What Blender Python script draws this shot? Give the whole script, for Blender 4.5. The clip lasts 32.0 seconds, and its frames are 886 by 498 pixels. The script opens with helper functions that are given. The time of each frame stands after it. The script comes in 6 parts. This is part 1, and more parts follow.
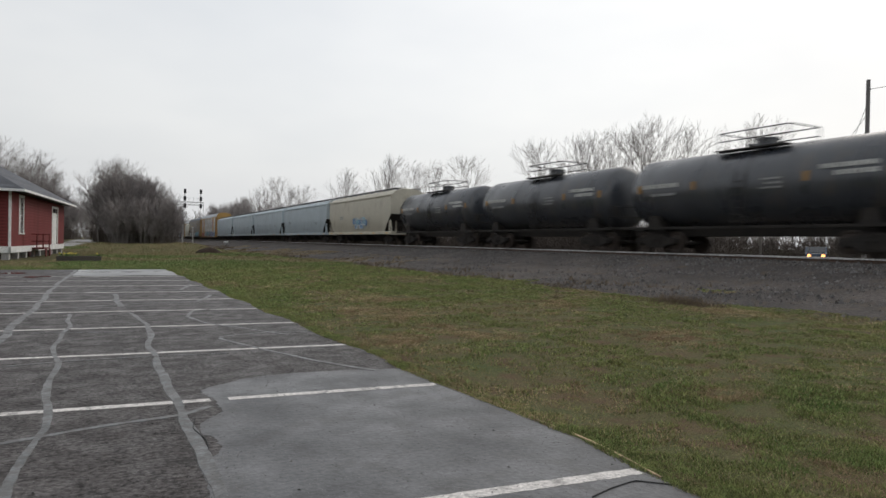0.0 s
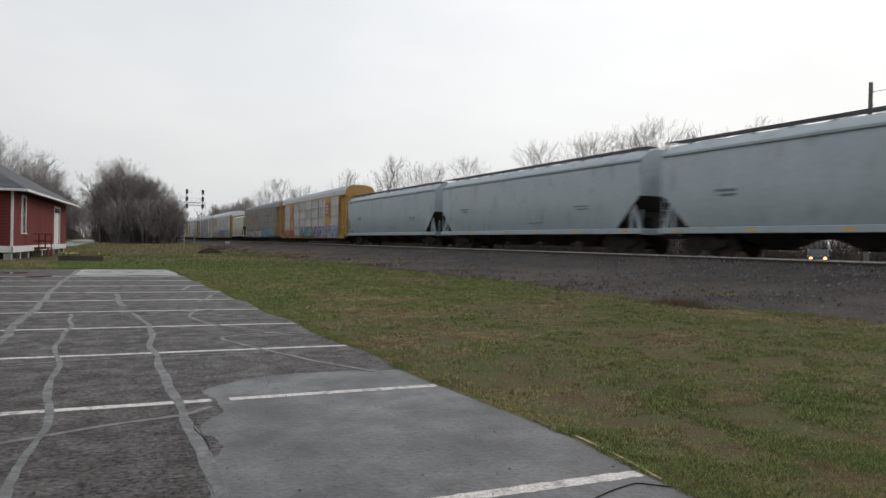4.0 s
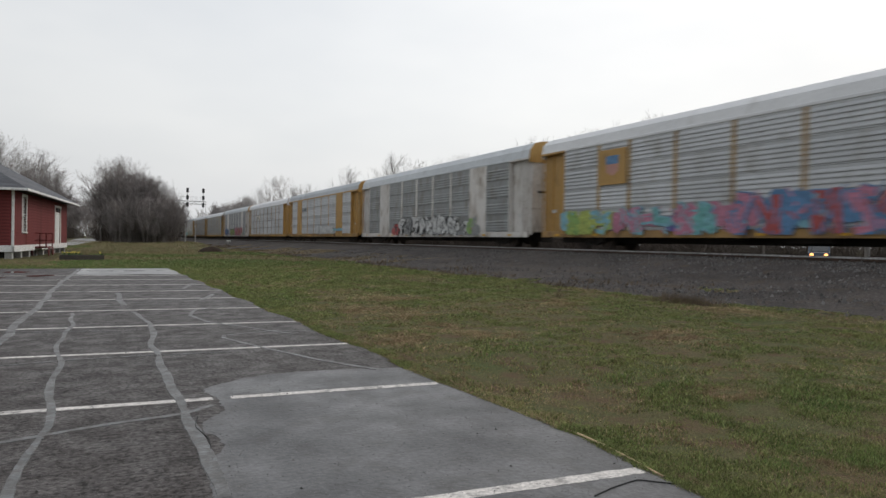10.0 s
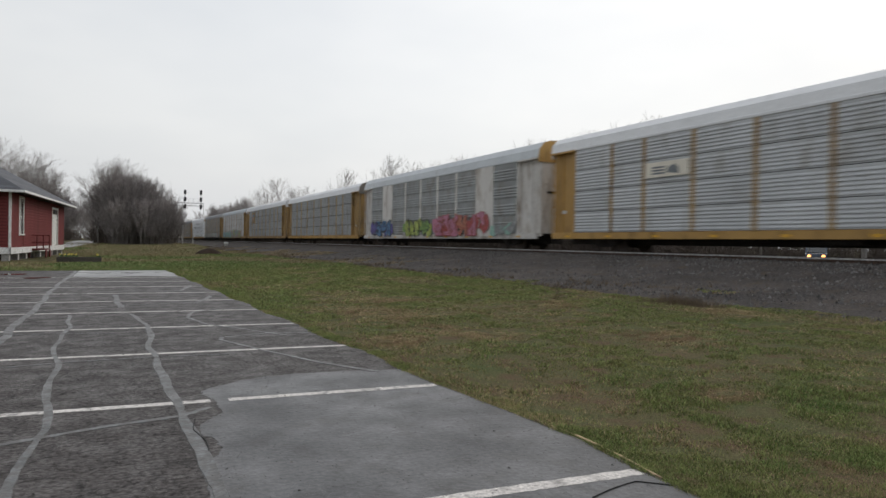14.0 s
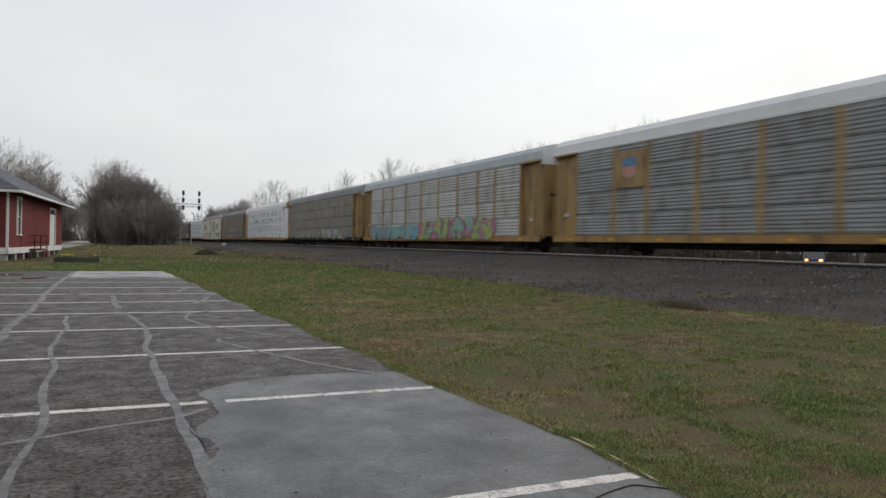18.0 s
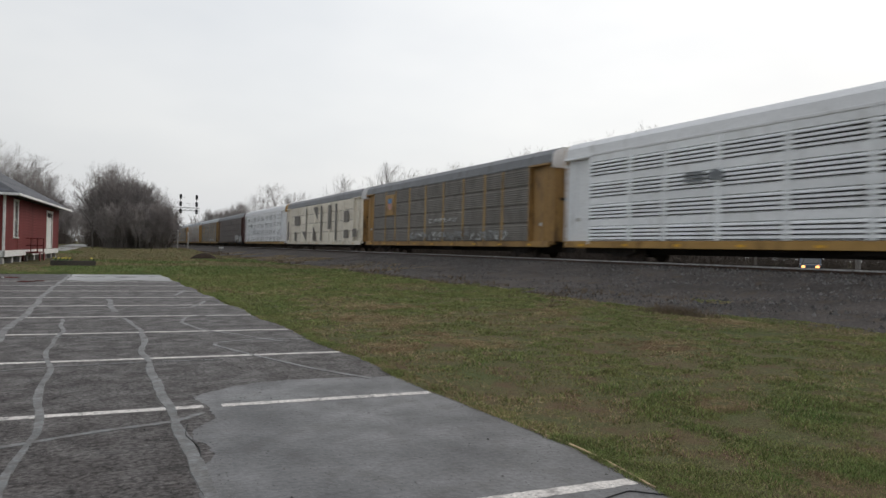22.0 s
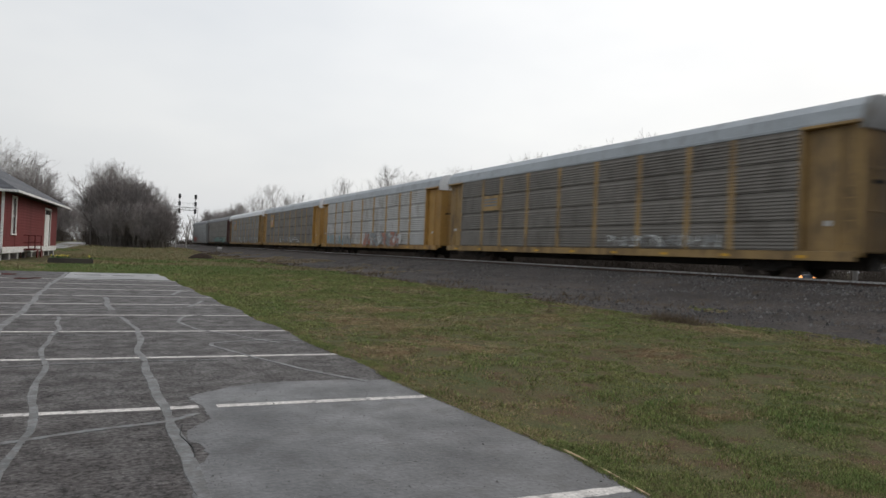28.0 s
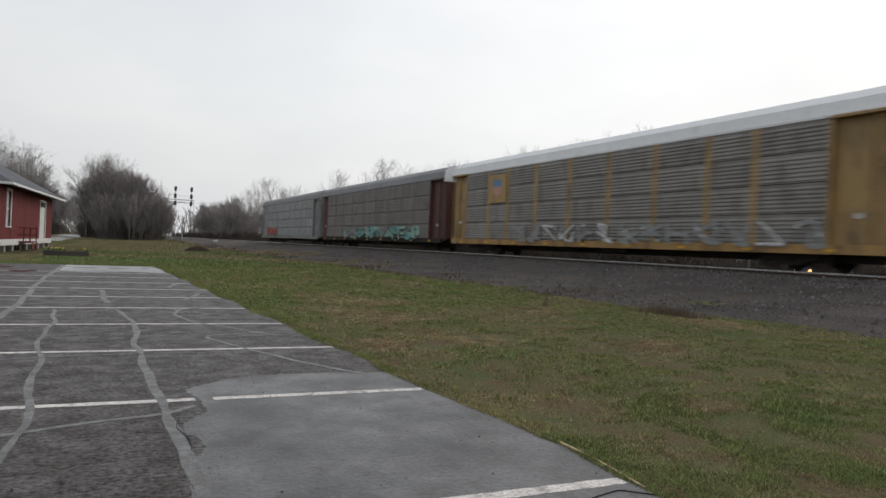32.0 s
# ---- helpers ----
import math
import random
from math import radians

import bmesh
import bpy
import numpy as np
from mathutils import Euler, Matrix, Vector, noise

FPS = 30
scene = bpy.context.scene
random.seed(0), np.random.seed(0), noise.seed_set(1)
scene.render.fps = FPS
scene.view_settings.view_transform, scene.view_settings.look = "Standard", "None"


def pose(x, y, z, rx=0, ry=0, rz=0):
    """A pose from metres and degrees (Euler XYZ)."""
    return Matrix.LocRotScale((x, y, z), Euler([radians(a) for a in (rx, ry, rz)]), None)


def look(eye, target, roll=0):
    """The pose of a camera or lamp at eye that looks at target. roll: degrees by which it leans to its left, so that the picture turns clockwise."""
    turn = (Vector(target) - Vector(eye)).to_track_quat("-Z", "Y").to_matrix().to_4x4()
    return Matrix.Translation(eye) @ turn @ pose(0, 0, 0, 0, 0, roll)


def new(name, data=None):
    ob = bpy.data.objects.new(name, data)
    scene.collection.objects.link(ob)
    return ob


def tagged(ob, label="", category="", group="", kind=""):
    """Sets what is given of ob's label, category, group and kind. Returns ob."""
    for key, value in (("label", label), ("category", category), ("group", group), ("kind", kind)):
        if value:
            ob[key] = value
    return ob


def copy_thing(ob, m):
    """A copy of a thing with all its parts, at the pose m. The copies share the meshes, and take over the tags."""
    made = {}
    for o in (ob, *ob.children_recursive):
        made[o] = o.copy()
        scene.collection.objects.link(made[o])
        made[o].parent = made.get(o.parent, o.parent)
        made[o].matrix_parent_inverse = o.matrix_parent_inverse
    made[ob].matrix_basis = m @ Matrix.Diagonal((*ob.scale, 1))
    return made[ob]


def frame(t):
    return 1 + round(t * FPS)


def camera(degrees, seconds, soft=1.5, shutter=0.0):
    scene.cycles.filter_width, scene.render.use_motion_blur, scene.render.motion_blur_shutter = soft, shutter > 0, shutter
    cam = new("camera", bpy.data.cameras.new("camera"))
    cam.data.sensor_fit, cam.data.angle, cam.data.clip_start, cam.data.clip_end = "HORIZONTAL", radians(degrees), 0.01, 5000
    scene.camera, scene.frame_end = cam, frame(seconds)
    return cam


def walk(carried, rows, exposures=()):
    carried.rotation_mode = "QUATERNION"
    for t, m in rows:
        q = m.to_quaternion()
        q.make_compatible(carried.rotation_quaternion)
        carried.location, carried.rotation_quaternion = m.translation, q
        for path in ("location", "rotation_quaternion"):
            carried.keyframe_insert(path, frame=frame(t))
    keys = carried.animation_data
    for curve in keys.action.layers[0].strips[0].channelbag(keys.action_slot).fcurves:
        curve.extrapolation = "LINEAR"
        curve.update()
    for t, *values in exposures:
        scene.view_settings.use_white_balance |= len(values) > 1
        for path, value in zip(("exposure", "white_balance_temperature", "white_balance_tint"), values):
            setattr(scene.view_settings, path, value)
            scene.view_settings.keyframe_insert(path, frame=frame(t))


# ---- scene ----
# ---- camera: held in the hand, turning a little on one spot ----
EYE = Vector((0, 0, 1.5))
cam = camera(68.4, 32.0, soft=1.5, shutter=0.45)
# seconds, degrees to the right of the track's line, degrees up, lean
VIEWS = [
    (0, 27.00, -0.54, 1.03), (0.5, 27.05, -0.54, 1.44), (1, 27.05, -0.57, 1.38), (1.5, 27.06, -0.60, 1.27), (2, 26.99, -0.58, 1.11),
    (2.5, 26.92, -0.53, 0.93), (3, 26.87, -0.45, 0.90), (3.5, 26.86, -0.42, 1.31), (5.5, 26.91, -0.51, 0.86), (6, 26.88, -0.55, 1.01),
    (6.5, 26.88, -0.58, 1.08), (7, 26.87, -0.60, 0.93), (7.5, 26.82, -0.62, 0.84), (8, 26.78, -0.64, 0.88), (8.5, 26.77, -0.64, 1.13),
    (9, 26.80, -0.67, 1.18), (9.5, 26.81, -0.63, 1.05), (10, 26.81, -0.63, 1.03), (10.5, 26.84, -0.66, 1.11), (11, 26.88, -0.67, 1.17),
    (11.5, 26.86, -0.67, 0.94), (12, 26.88, -0.63, 0.88), (12.5, 26.91, -0.58, 1.06), (13, 26.96, -0.53, 1.17), (13.5, 26.99, -0.50, 1.11),
    (14, 26.99, -0.48, 0.98), (14.5, 27.00, -0.47, 1.05), (16.5, 27.06, -0.42, 0.96), (17, 27.07, -0.38, 1.15), (17.5, 27.13, -0.33, 1.27),
    (18, 27.15, -0.27, 1.28), (18.5, 27.14, -0.23, 1.18), (19, 27.14, -0.20, 1.15), (19.5, 27.16, -0.16, 1.36), (20, 27.22, -0.10, 1.50),
    (20.5, 27.29, -0.05, 1.40), (21, 27.31, 0.01, 1.21), (21.5, 27.34, 0.10, 1.20), (22, 27.36, 0.16, 1.54), (22.5, 27.42, 0.20, 1.75),
    (23, 27.48, 0.28, 1.80), (23.5, 27.43, 0.34, 1.54), (24, 27.36, 0.44, 1.73), (24.5, 27.23, 0.48, 1.52), (25, 27.00, 0.56, 0.99),
    (25.5, 26.82, 0.61, 0.65), (27.5, 27.39, 0.58, 2.43), (28, 27.50, 0.52, 2.52), (28.5, 27.61, 0.42, 2.73), (29, 27.69, 0.29, 2.85),
    (29.5, 27.76, 0.18, 2.58), (30, 27.68, 0.09, 2.27), (30.5, 27.59, 0.02, 2.21), (31, 27.60, -0.03, 2.40), (31.5, 27.68, -0.03, 2.59),
    (32, 27.83, -0.09, 2.57),
]

def view(yaw, up, lean):
    a, b = radians(yaw), radians(up)
    way = Vector((math.sin(a) * math.cos(b), math.cos(a) * math.cos(b), math.sin(b)))
    return look(EYE, EYE + way * 10, lean)


walk(cam, [(t, view(a, b, c)) for t, a, b, c in VIEWS])

# ---- light: a bright overcast, drizzling sky ----
world = bpy.data.worlds.new("overcast_sky")
scene.world = world
world.use_nodes = True
wn, wl = world.node_tree.nodes, world.node_tree.links
wn.clear()


def wnode(kind, **values):
    n = wn.new(kind)
    for key, value in values.items():
        n.inputs[key].default_value = value
    return n


sky = wn.new("ShaderNodeTexSky")
sky.sky_type, sky.sun_disc = "NISHITA", False
sky.sun_elevation, sky.sun_rotation = radians(42), radians(75)
sky.air_density, sky.dust_density = 1.5, 6.0
coord = wn.new("ShaderNodeTexCoord")
cloud = wnode("ShaderNodeTexNoise", Scale=1.6, Detail=4.0, Roughness=0.55)
stretch = wn.new("ShaderNodeMapping")
stretch.inputs["Scale"].default_value = (1, 1, 2.5)
wl.new(coord.outputs["Generated"], stretch.inputs["Vector"])
wl.new(stretch.outputs["Vector"], cloud.inputs["Vector"])
ramp = wn.new("ShaderNodeValToRGB")
ramp.color_ramp.elements[0].position, ramp.color_ramp.elements[0].color = 0.3, (0.80, 0.83, 0.87, 1)
ramp.color_ramp.elements[1].position, ramp.color_ramp.elements[1].color = 0.7, (0.97, 0.98, 0.99, 1)
wl.new(cloud.outputs["Fac"], ramp.inputs["Fac"])
# the cloud is thinner, and so brighter, on the sun's side of the sky
dots = wn.new("ShaderNodeVectorMath")
dots.operation = "DOT_PRODUCT"
dots.inputs[1].default_value = (0.85, 0.22, 0.45)
wl.new(coord.outputs["Generated"], dots.inputs[0])
side = wn.new("ShaderNodeMapRange")
for k, v in (("From Min", -0.2), ("From Max", 0.95), ("To Min", 0.76), ("To Max", 1.06)):
    side.inputs[k].default_value = v
wl.new(dots.outputs["Value"], side.inputs["Value"])
lit = wn.new("ShaderNodeVectorMath")
lit.operation = "SCALE"
wl.new(ramp.outputs["Color"], lit.inputs[0])
wl.new(side.outputs["Result"], lit.inputs["Scale"])
low, high = wnode("ShaderNodeBackground", Strength=0.02), wnode("ShaderNodeBackground", Strength=0.86)
both = wn.new("ShaderNodeAddShader")
out = wn.new("ShaderNodeOutputWorld")
wl.new(sky.outputs["Color"], low.inputs["Color"])
wl.new(lit.outputs["Vector"], high.inputs["Color"])
wl.new(low.outputs[0], both.inputs[0])
wl.new(high.outputs[0], both.inputs[1])
wl.new(both.outputs[0], out.inputs["Surface"])

sun_data = bpy.data.lights.new("sun", "SUN")
sun_data.energy, sun_data.angle, sun_data.color = 0.6, radians(30), (1, 0.97, 0.92)
sun = new("sun", sun_data)
sun.matrix_world = look((60, 16, 50), (0, 0, 0))
scene.view_settings.exposure = 0.0


# ---- materials ----
def rgba(c):
    return (c[0], c[1], c[2], 1)


def surface(name, colour, other=None, rough=0.6, metal=0.0, grain=40.0, stain=1.5, amount=0.5, bump=0.15, dirt=None, dirt_amount=0.0,
            streak=(1, 1, 1), jitter=0.0, rough_other=None, speck=None, specular=0.5, crazing=None, contrast=0.75, island=0.0):
    """A painted, mineral or metal surface: two colours mixed by stains, grain, dirt with a shape of its own, relief."""
    m = bpy.data.materials.new(name)
    m.use_nodes = True
    n, l = m.node_tree.nodes, m.node_tree.links
    bsdf = n["Principled BSDF"]
    other = other or tuple(c * 0.75 for c in colour)
    tc = n.new("ShaderNodeTexCoord")
    mp = n.new("ShaderNodeMapping")
    mp.inputs["Scale"].default_value = streak
    l.new(tc.outputs["Object"], mp.inputs["Vector"])
    info = n.new("ShaderNodeObjectInfo")
    shift = n.new("ShaderNodeVectorMath")
    shift.operation = "MULTIPLY_ADD"
    l.new(info.outputs["Random"], shift.inputs[0])
    shift.inputs[1].default_value = (37, 53, 71) if jitter else (0, 0, 0)
    l.new(mp.outputs["Vector"], shift.inputs[2])

    def noisy(scale, detail=3.0):
        t = n.new("ShaderNodeTexNoise")
        t.inputs["Scale"].default_value, t.inputs["Detail"].default_value, t.inputs["Roughness"].default_value = scale, detail, 0.6
        l.new(shift.outputs["Vector"], t.inputs["Vector"])
        return t.outputs["Fac"]

    def spread(socket, a, b, low=0.0, high=1.0):
        r = n.new("ShaderNodeMapRange")
        for k, v in (("From Min", a), ("From Max", b), ("To Min", low), ("To Max", high)):
            r.inputs[k].default_value = v
        l.new(socket, r.inputs["Value"])
        return r.outputs["Result"]

    def mixed(fac, a, b, blend="MIX"):
        x = n.new("ShaderNodeMix")
        x.data_type, x.blend_type = "RGBA", blend
        for socket, value in ((x.inputs[0], fac), (x.inputs[6], a), (x.inputs[7], b)):
            if isinstance(value, (tuple, float, int)):
                socket.default_value = value
            else:
                l.new(value, socket)
        return x.outputs[2]

    big, fine = noisy(stain), noisy(grain, 2.0)
    patchy = spread(big, 0.5 - 0.3 * (1.05 - amount), 0.5 + 0.3 * (1.05 - amount))
    col = mixed(patchy, rgba(colour), rgba(other))
    col = mixed(contrast, col, mixed(spread(fine, 0.32, 0.68), (0.55, 0.55, 0.55, 1), (1.4, 1.4, 1.4, 1)), "MULTIPLY")
    if dirt:
        grime = noisy(stain * 2.7, 5.0)
        col = mixed(spread(grime, 0.62 - 0.3 * dirt_amount, 0.8 - 0.3 * dirt_amount, 0.0, 0.85), col, rgba(dirt))
    if speck:
        v = n.new("ShaderNodeTexVoronoi")
        v.inputs["Scale"].default_value = grain * 2.2
        l.new(shift.outputs["Vector"], v.inputs["Vector"])
        col = mixed(spread(v.outputs["Distance"], 0.12, 0.2, 0.7, 0.0), col, rgba(speck))
    sheen = None
    if crazing:
        # cracks and pits between the stones hold no film of water
        sheen = spread(fine, 0.36, 0.64, specular * 0.35, specular * 1.5)
        warp = n.new("ShaderNodeTexNoise")
        warp.inputs["Scale"].default_value = 9.0
        l.new(shift.outputs["Vector"], warp.inputs["Vector"])
        add = n.new("ShaderNodeVectorMath")
        add.operation = "MULTIPLY_ADD"
        l.new(warp.outputs["Color"], add.inputs[0])
        add.inputs[1].default_value = (0.12, 0.12, 0.12)
        l.new(shift.outputs["Vector"], add.inputs[2])
        for scale, deep in ((crazing * 0.45, 0.5), (crazing * 1.7, 0.5)):
            v = n.new("ShaderNodeTexVoronoi")
            v.feature = "DISTANCE_TO_EDGE"
            v.inputs["Scale"].default_value = scale
            l.new(add.outputs["Vector"], v.inputs["Vector"])
            line = spread(v.outputs["Distance"], 0.010, 0.045, deep, 0.0)
            gate = n.new("ShaderNodeMath")
            gate.operation = "MULTIPLY"
            l.new(line, gate.inputs[0])
            l.new(spread(noisy(0.9), 0.32, 0.52), gate.inputs[1])
            col = mixed(gate.outputs[0], col, (0.012, 0.011, 0.011, 1))
            dull = n.new("ShaderNodeMath")
            dull.operation = "MULTIPLY"
            l.new(sheen, dull.inputs[0])
            l.new(spread(gate.outputs[0], 0.0, 1.0, 1.0, 0.15), dull.inputs[1])
            sheen = dull.outputs[0]
    if island:
        geo = n.new("ShaderNodeNewGeometry")
        dice = geo.outputs["Random Per Island"]
        col = mixed(spread(dice, 0, 1, 0.0, 0.8), col, rgba(other))
        wn = n.new("ShaderNodeTexWhiteNoise")
        wn.noise_dimensions = "1D"
        l.new(dice, wn.inputs["W"])
        col = mixed(1.0, col, mixed(wn.outputs["Value"], rgba([1 - island] * 3), rgba([1 + island] * 3)), "MULTIPLY")
    if jitter:
        col = mixed(1.0, col, mixed(spread(info.outputs["Random"], 0, 1), rgba([1 - jitter] * 3), rgba([1 + jitter] * 3)), "MULTIPLY")
    l.new(col, bsdf.inputs["Base Color"])
    bsdf.inputs["Metallic"].default_value = metal
    bsdf.inputs["Specular IOR Level"].default_value = specular
    if sheen is not None:
        l.new(sheen, bsdf.inputs["Specular IOR Level"])
    l.new(spread(big, 0.35, 0.65, rough, rough if rough_other is None else rough_other), bsdf.inputs["Roughness"])
    if bump:
        b = n.new("ShaderNodeBump")
        b.inputs["Strength"].default_value, b.inputs["Distance"].default_value = bump, 0.02
        l.new(fine, b.inputs["Height"])
        l.new(b.outputs["Normal"], bsdf.inputs["Normal"])
    return m


def glowing(name, colour, strength):
    m = bpy.data.materials.new(name)
    m.use_nodes = True
    b = m.node_tree.nodes["Principled BSDF"]
    b.inputs["Base Color"].default_value = rgba(colour)
    b.inputs["Emission Color"].default_value, b.inputs["Emission Strength"].default_value = rgba(colour), strength
    return m


ASPHALT = surface("worn_asphalt", (0.029, 0.0235, 0.0215), (0.053, 0.043, 0.040), 0.62, grain=24, stain=3.0, amount=0.4, bump=0.4, contrast=1.0,
                  dirt=(0.085, 0.074, 0.069), dirt_amount=0.25, rough_other=0.42, speck=(0.20, 0.185, 0.18), specular=0.3, crazing=6.0)
PATCH = surface("smooth_wet_asphalt_patch", (0.058, 0.058, 0.061), (0.108, 0.108, 0.112), 0.5, grain=24, stain=1.3, amount=0.4, bump=0.2, rough_other=0.34, speck=(0.21, 0.21, 0.21), specular=0.34,
                dirt=(0.048, 0.045, 0.044), dirt_amount=0.35, contrast=0.6)
SEALER = surface("grey_crack_filler", (0.098, 0.104, 0.107), (0.140, 0.148, 0.151), 0.5, grain=30, stain=4, bump=0.2, rough_other=0.35, dirt=(0.062, 0.056, 0.053), dirt_amount=0.8, specular=0.4)
GRIT = surface("crumbled_aggregate", (0.024, 0.022, 0.021), (0.22, 0.21, 0.2), 0.7, grain=20, stain=3, bump=0, specular=0.3, island=0.6)
FAR_SHEEN = surface("pale_sheen_asphalt", (0.16, 0.16, 0.165), (0.22, 0.22, 0.225), 0.4, grain=12, stain=0.5, bump=0.3, rough_other=0.25)
CRACK = surface("open_crack", (0.016, 0.016, 0.016), rough=0.8, bump=0)
STRIPE = surface("worn_white_road_paint", (0.62, 0.59, 0.56), (0.5, 0.47, 0.45), 0.5, grain=35, stain=3, bump=0.2, dirt=(0.09, 0.085, 0.08), dirt_amount=0.35)
PUDDLE = surface("puddle_water", (0.02, 0.018, 0.016), rough=0.03, bump=0, specular=0.6)
GROUND = surface("spring_lawn_soil", (0.070, 0.088, 0.034), (0.108, 0.086, 0.048), 0.95, speck=(0.30, 0.25, 0.14), grain=36, stain=0.8, amount=0.4, bump=1.0,
                 dirt=(0.105, 0.064, 0.044), dirt_amount=0.45, specular=0.1, contrast=1.0)
GREEN = surface("green_grass_blades", (0.093, 0.184, 0.048), (0.245, 0.250, 0.098), 0.8, grain=5, stain=0.9, amount=0.3, bump=0, specular=0.25, island=0.7)
STRAW = surface("dry_grass_blades", (0.62, 0.50, 0.30), (0.24, 0.165, 0.105), 0.85, grain=3, stain=0.7, amount=0.3, bump=0, specular=0.2, island=0.45)
FIELD_GREEN = surface("far_green_grass", (0.105, 0.195, 0.052), (0.165, 0.205, 0.078), 0.85, grain=1, stain=0.3, amount=0.3, bump=0, specular=0.15, island=0.2)
FIELD_STRAW = surface("far_dry_grass", (0.34, 0.265, 0.155), (0.25, 0.20, 0.12), 0.85, grain=1, stain=0.3, amount=0.3, bump=0, specular=0.15, island=0.2)
CINDER = surface("dark_cinder_ballast", (0.052, 0.047, 0.045), (0.105, 0.092, 0.086), 0.85, grain=14, stain=0.6, amount=0.35, bump=1.0,
                 dirt=(0.10, 0.076, 0.052), dirt_amount=0.3, speck=(0.2, 0.19, 0.185), contrast=0.95, specular=0.12)
STONE = surface("crushed_stone", (0.05, 0.046, 0.044), (0.145, 0.138, 0.135), 0.75, specular=0.25, grain=20, stain=2.5, amount=0.5, bump=0.3, island=0.5)
DARKBRUSH = surface("dark_brush_twigs", (0.060, 0.050, 0.044), (0.095, 0.080, 0.070), 0.9, grain=2, stain=0.3, bump=0, specular=0.1)
DRYBRUSH = surface("dead_brush", (0.17, 0.13, 0.085), (0.12, 0.088, 0.058), 0.9, grain=5, stain=0.6, bump=0)
RAIL = surface("polished_rail_steel", (0.40, 0.39, 0.38), (0.26, 0.25, 0.24), 0.38, metal=0.9, grain=10, stain=3, bump=0.05)
RUST = surface("rusty_rail_side", (0.09, 0.055, 0.038), (0.06, 0.042, 0.035), 0.8, grain=30, stain=4)
TIE = surface("weathered_tie", (0.07, 0.058, 0.048), (0.1, 0.085, 0.07), 0.85, grain=25, stain=3, streak=(0.3, 2, 2), jitter=0.25)
GRAVEL_PATH = surface("pale_lane_gravel", (0.26, 0.26, 0.26), (0.2, 0.197, 0.195), 0.6, grain=10, stain=0.2, rough_other=0.35)
BARK = surface("grey_bark", (0.125, 0.110, 0.100), (0.175, 0.157, 0.144), 0.85, grain=6, stain=0.6, bump=0, jitter=0.15)
TWIG = surface("bare_twigs", (0.21, 0.187, 0.175), (0.28, 0.256, 0.243), 0.85, grain=2, stain=0.4, bump=0, jitter=0.15)
SHRUB = surface("bare_shrub_twigs", (0.205, 0.184, 0.179), (0.275, 0.249, 0.241), 0.85, grain=2, stain=0.3, bump=0, jitter=0.2)
RED_WALL = surface("red_painted_siding", (0.150, 0.034, 0.034), (0.185, 0.048, 0.046), 0.75, grain=12, stain=0.7, bump=0.1, dirt=(0.075, 0.022, 0.02), dirt_amount=0.25, specular=0.15)
RED_TRIM = surface("red_painted_steel", (0.15, 0.02, 0.022), rough=0.45, grain=20)
WHITE_TRIM = surface("white_painted_wood", (0.80, 0.80, 0.79), (0.7, 0.7, 0.68), 0.5, grain=20, stain=1.5, dirt=(0.4, 0.38, 0.34), dirt_amount=0.2)
SHINGLE = surface("grey_roof_shingles", (0.062, 0.066, 0.078), (0.09, 0.095, 0.108), 0.75, grain=12, stain=1.2, jitter=0.2)
PIER = surface("concrete_pier", (0.42, 0.41, 0.39), (0.3, 0.29, 0.28), 0.8, grain=15)
VOID = surface("under_floor_shade", (0.03, 0.028, 0.026), rough=0.9, bump=0)
TIMBER = surface("dark_planter_timber", (0.045, 0.038, 0.032), (0.07, 0.06, 0.05), 0.8, grain=15)
SOIL = surface("dark_soil", (0.030, 0.022, 0.018), (0.05, 0.036, 0.028), 0.95, grain=10, stain=1.2, bump=1, specular=0.1)
PETAL = surface("yellow_petals", (0.65, 0.55, 0.08), rough=0.6, bump=0)
LEAF = surface("planter_leaves", (0.06, 0.13, 0.03), rough=0.6, bump=0)
POLE = surface("weathered_pole_wood", (0.2, 0.19, 0.185), (0.15, 0.14, 0.138), 0.85, grain=10, streak=(4, 4, 0.4))
CABLE = surface("black_cable", (0.03, 0.03, 0.03), rough=0.6, bump=0)
SIGNAL_STEEL = surface("grey_signal_steel", (0.34, 0.345, 0.35), (0.27, 0.27, 0.27), 0.6, metal=0.1)
BOARD_STEEL = surface("dull_grating_steel", (0.12, 0.122, 0.125), (0.08, 0.08, 0.082), 0.6, metal=0.2, specular=0.3)
SIGNAL_BLACK = surface("black_signal_head", (0.035, 0.035, 0.037), rough=0.5)
GLASS = surface("dark_window_glass", (0.03, 0.035, 0.04), rough=0.08, bump=0, specular=0.7)
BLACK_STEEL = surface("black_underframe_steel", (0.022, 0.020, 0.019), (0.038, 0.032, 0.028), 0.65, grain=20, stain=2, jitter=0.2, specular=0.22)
WHEEL = surface("wheel_steel", (0.042, 0.034, 0.03), (0.065, 0.05, 0.042), 0.6, metal=0.2, grain=20, specular=0.3)
TANK_BLACK = surface("black_tank_paint", (0.030, 0.035, 0.044), (0.052, 0.056, 0.064), 0.22, grain=8, stain=0.8, amount=0.3, bump=0.03,
                     dirt=(0.075, 0.064, 0.054), dirt_amount=0.25, streak=(1, 1, 0.35), rough_other=0.45, contrast=0.25, specular=0.8)
MARK_WHITE = surface("white_stencil_paint", (0.6, 0.6, 0.58), (0.42, 0.42, 0.4), 0.6, grain=20)
MARK_DARK = surface("dark_stencil_paint", (0.15, 0.165, 0.18), (0.2, 0.215, 0.225), rough=0.6, contrast=0.3)
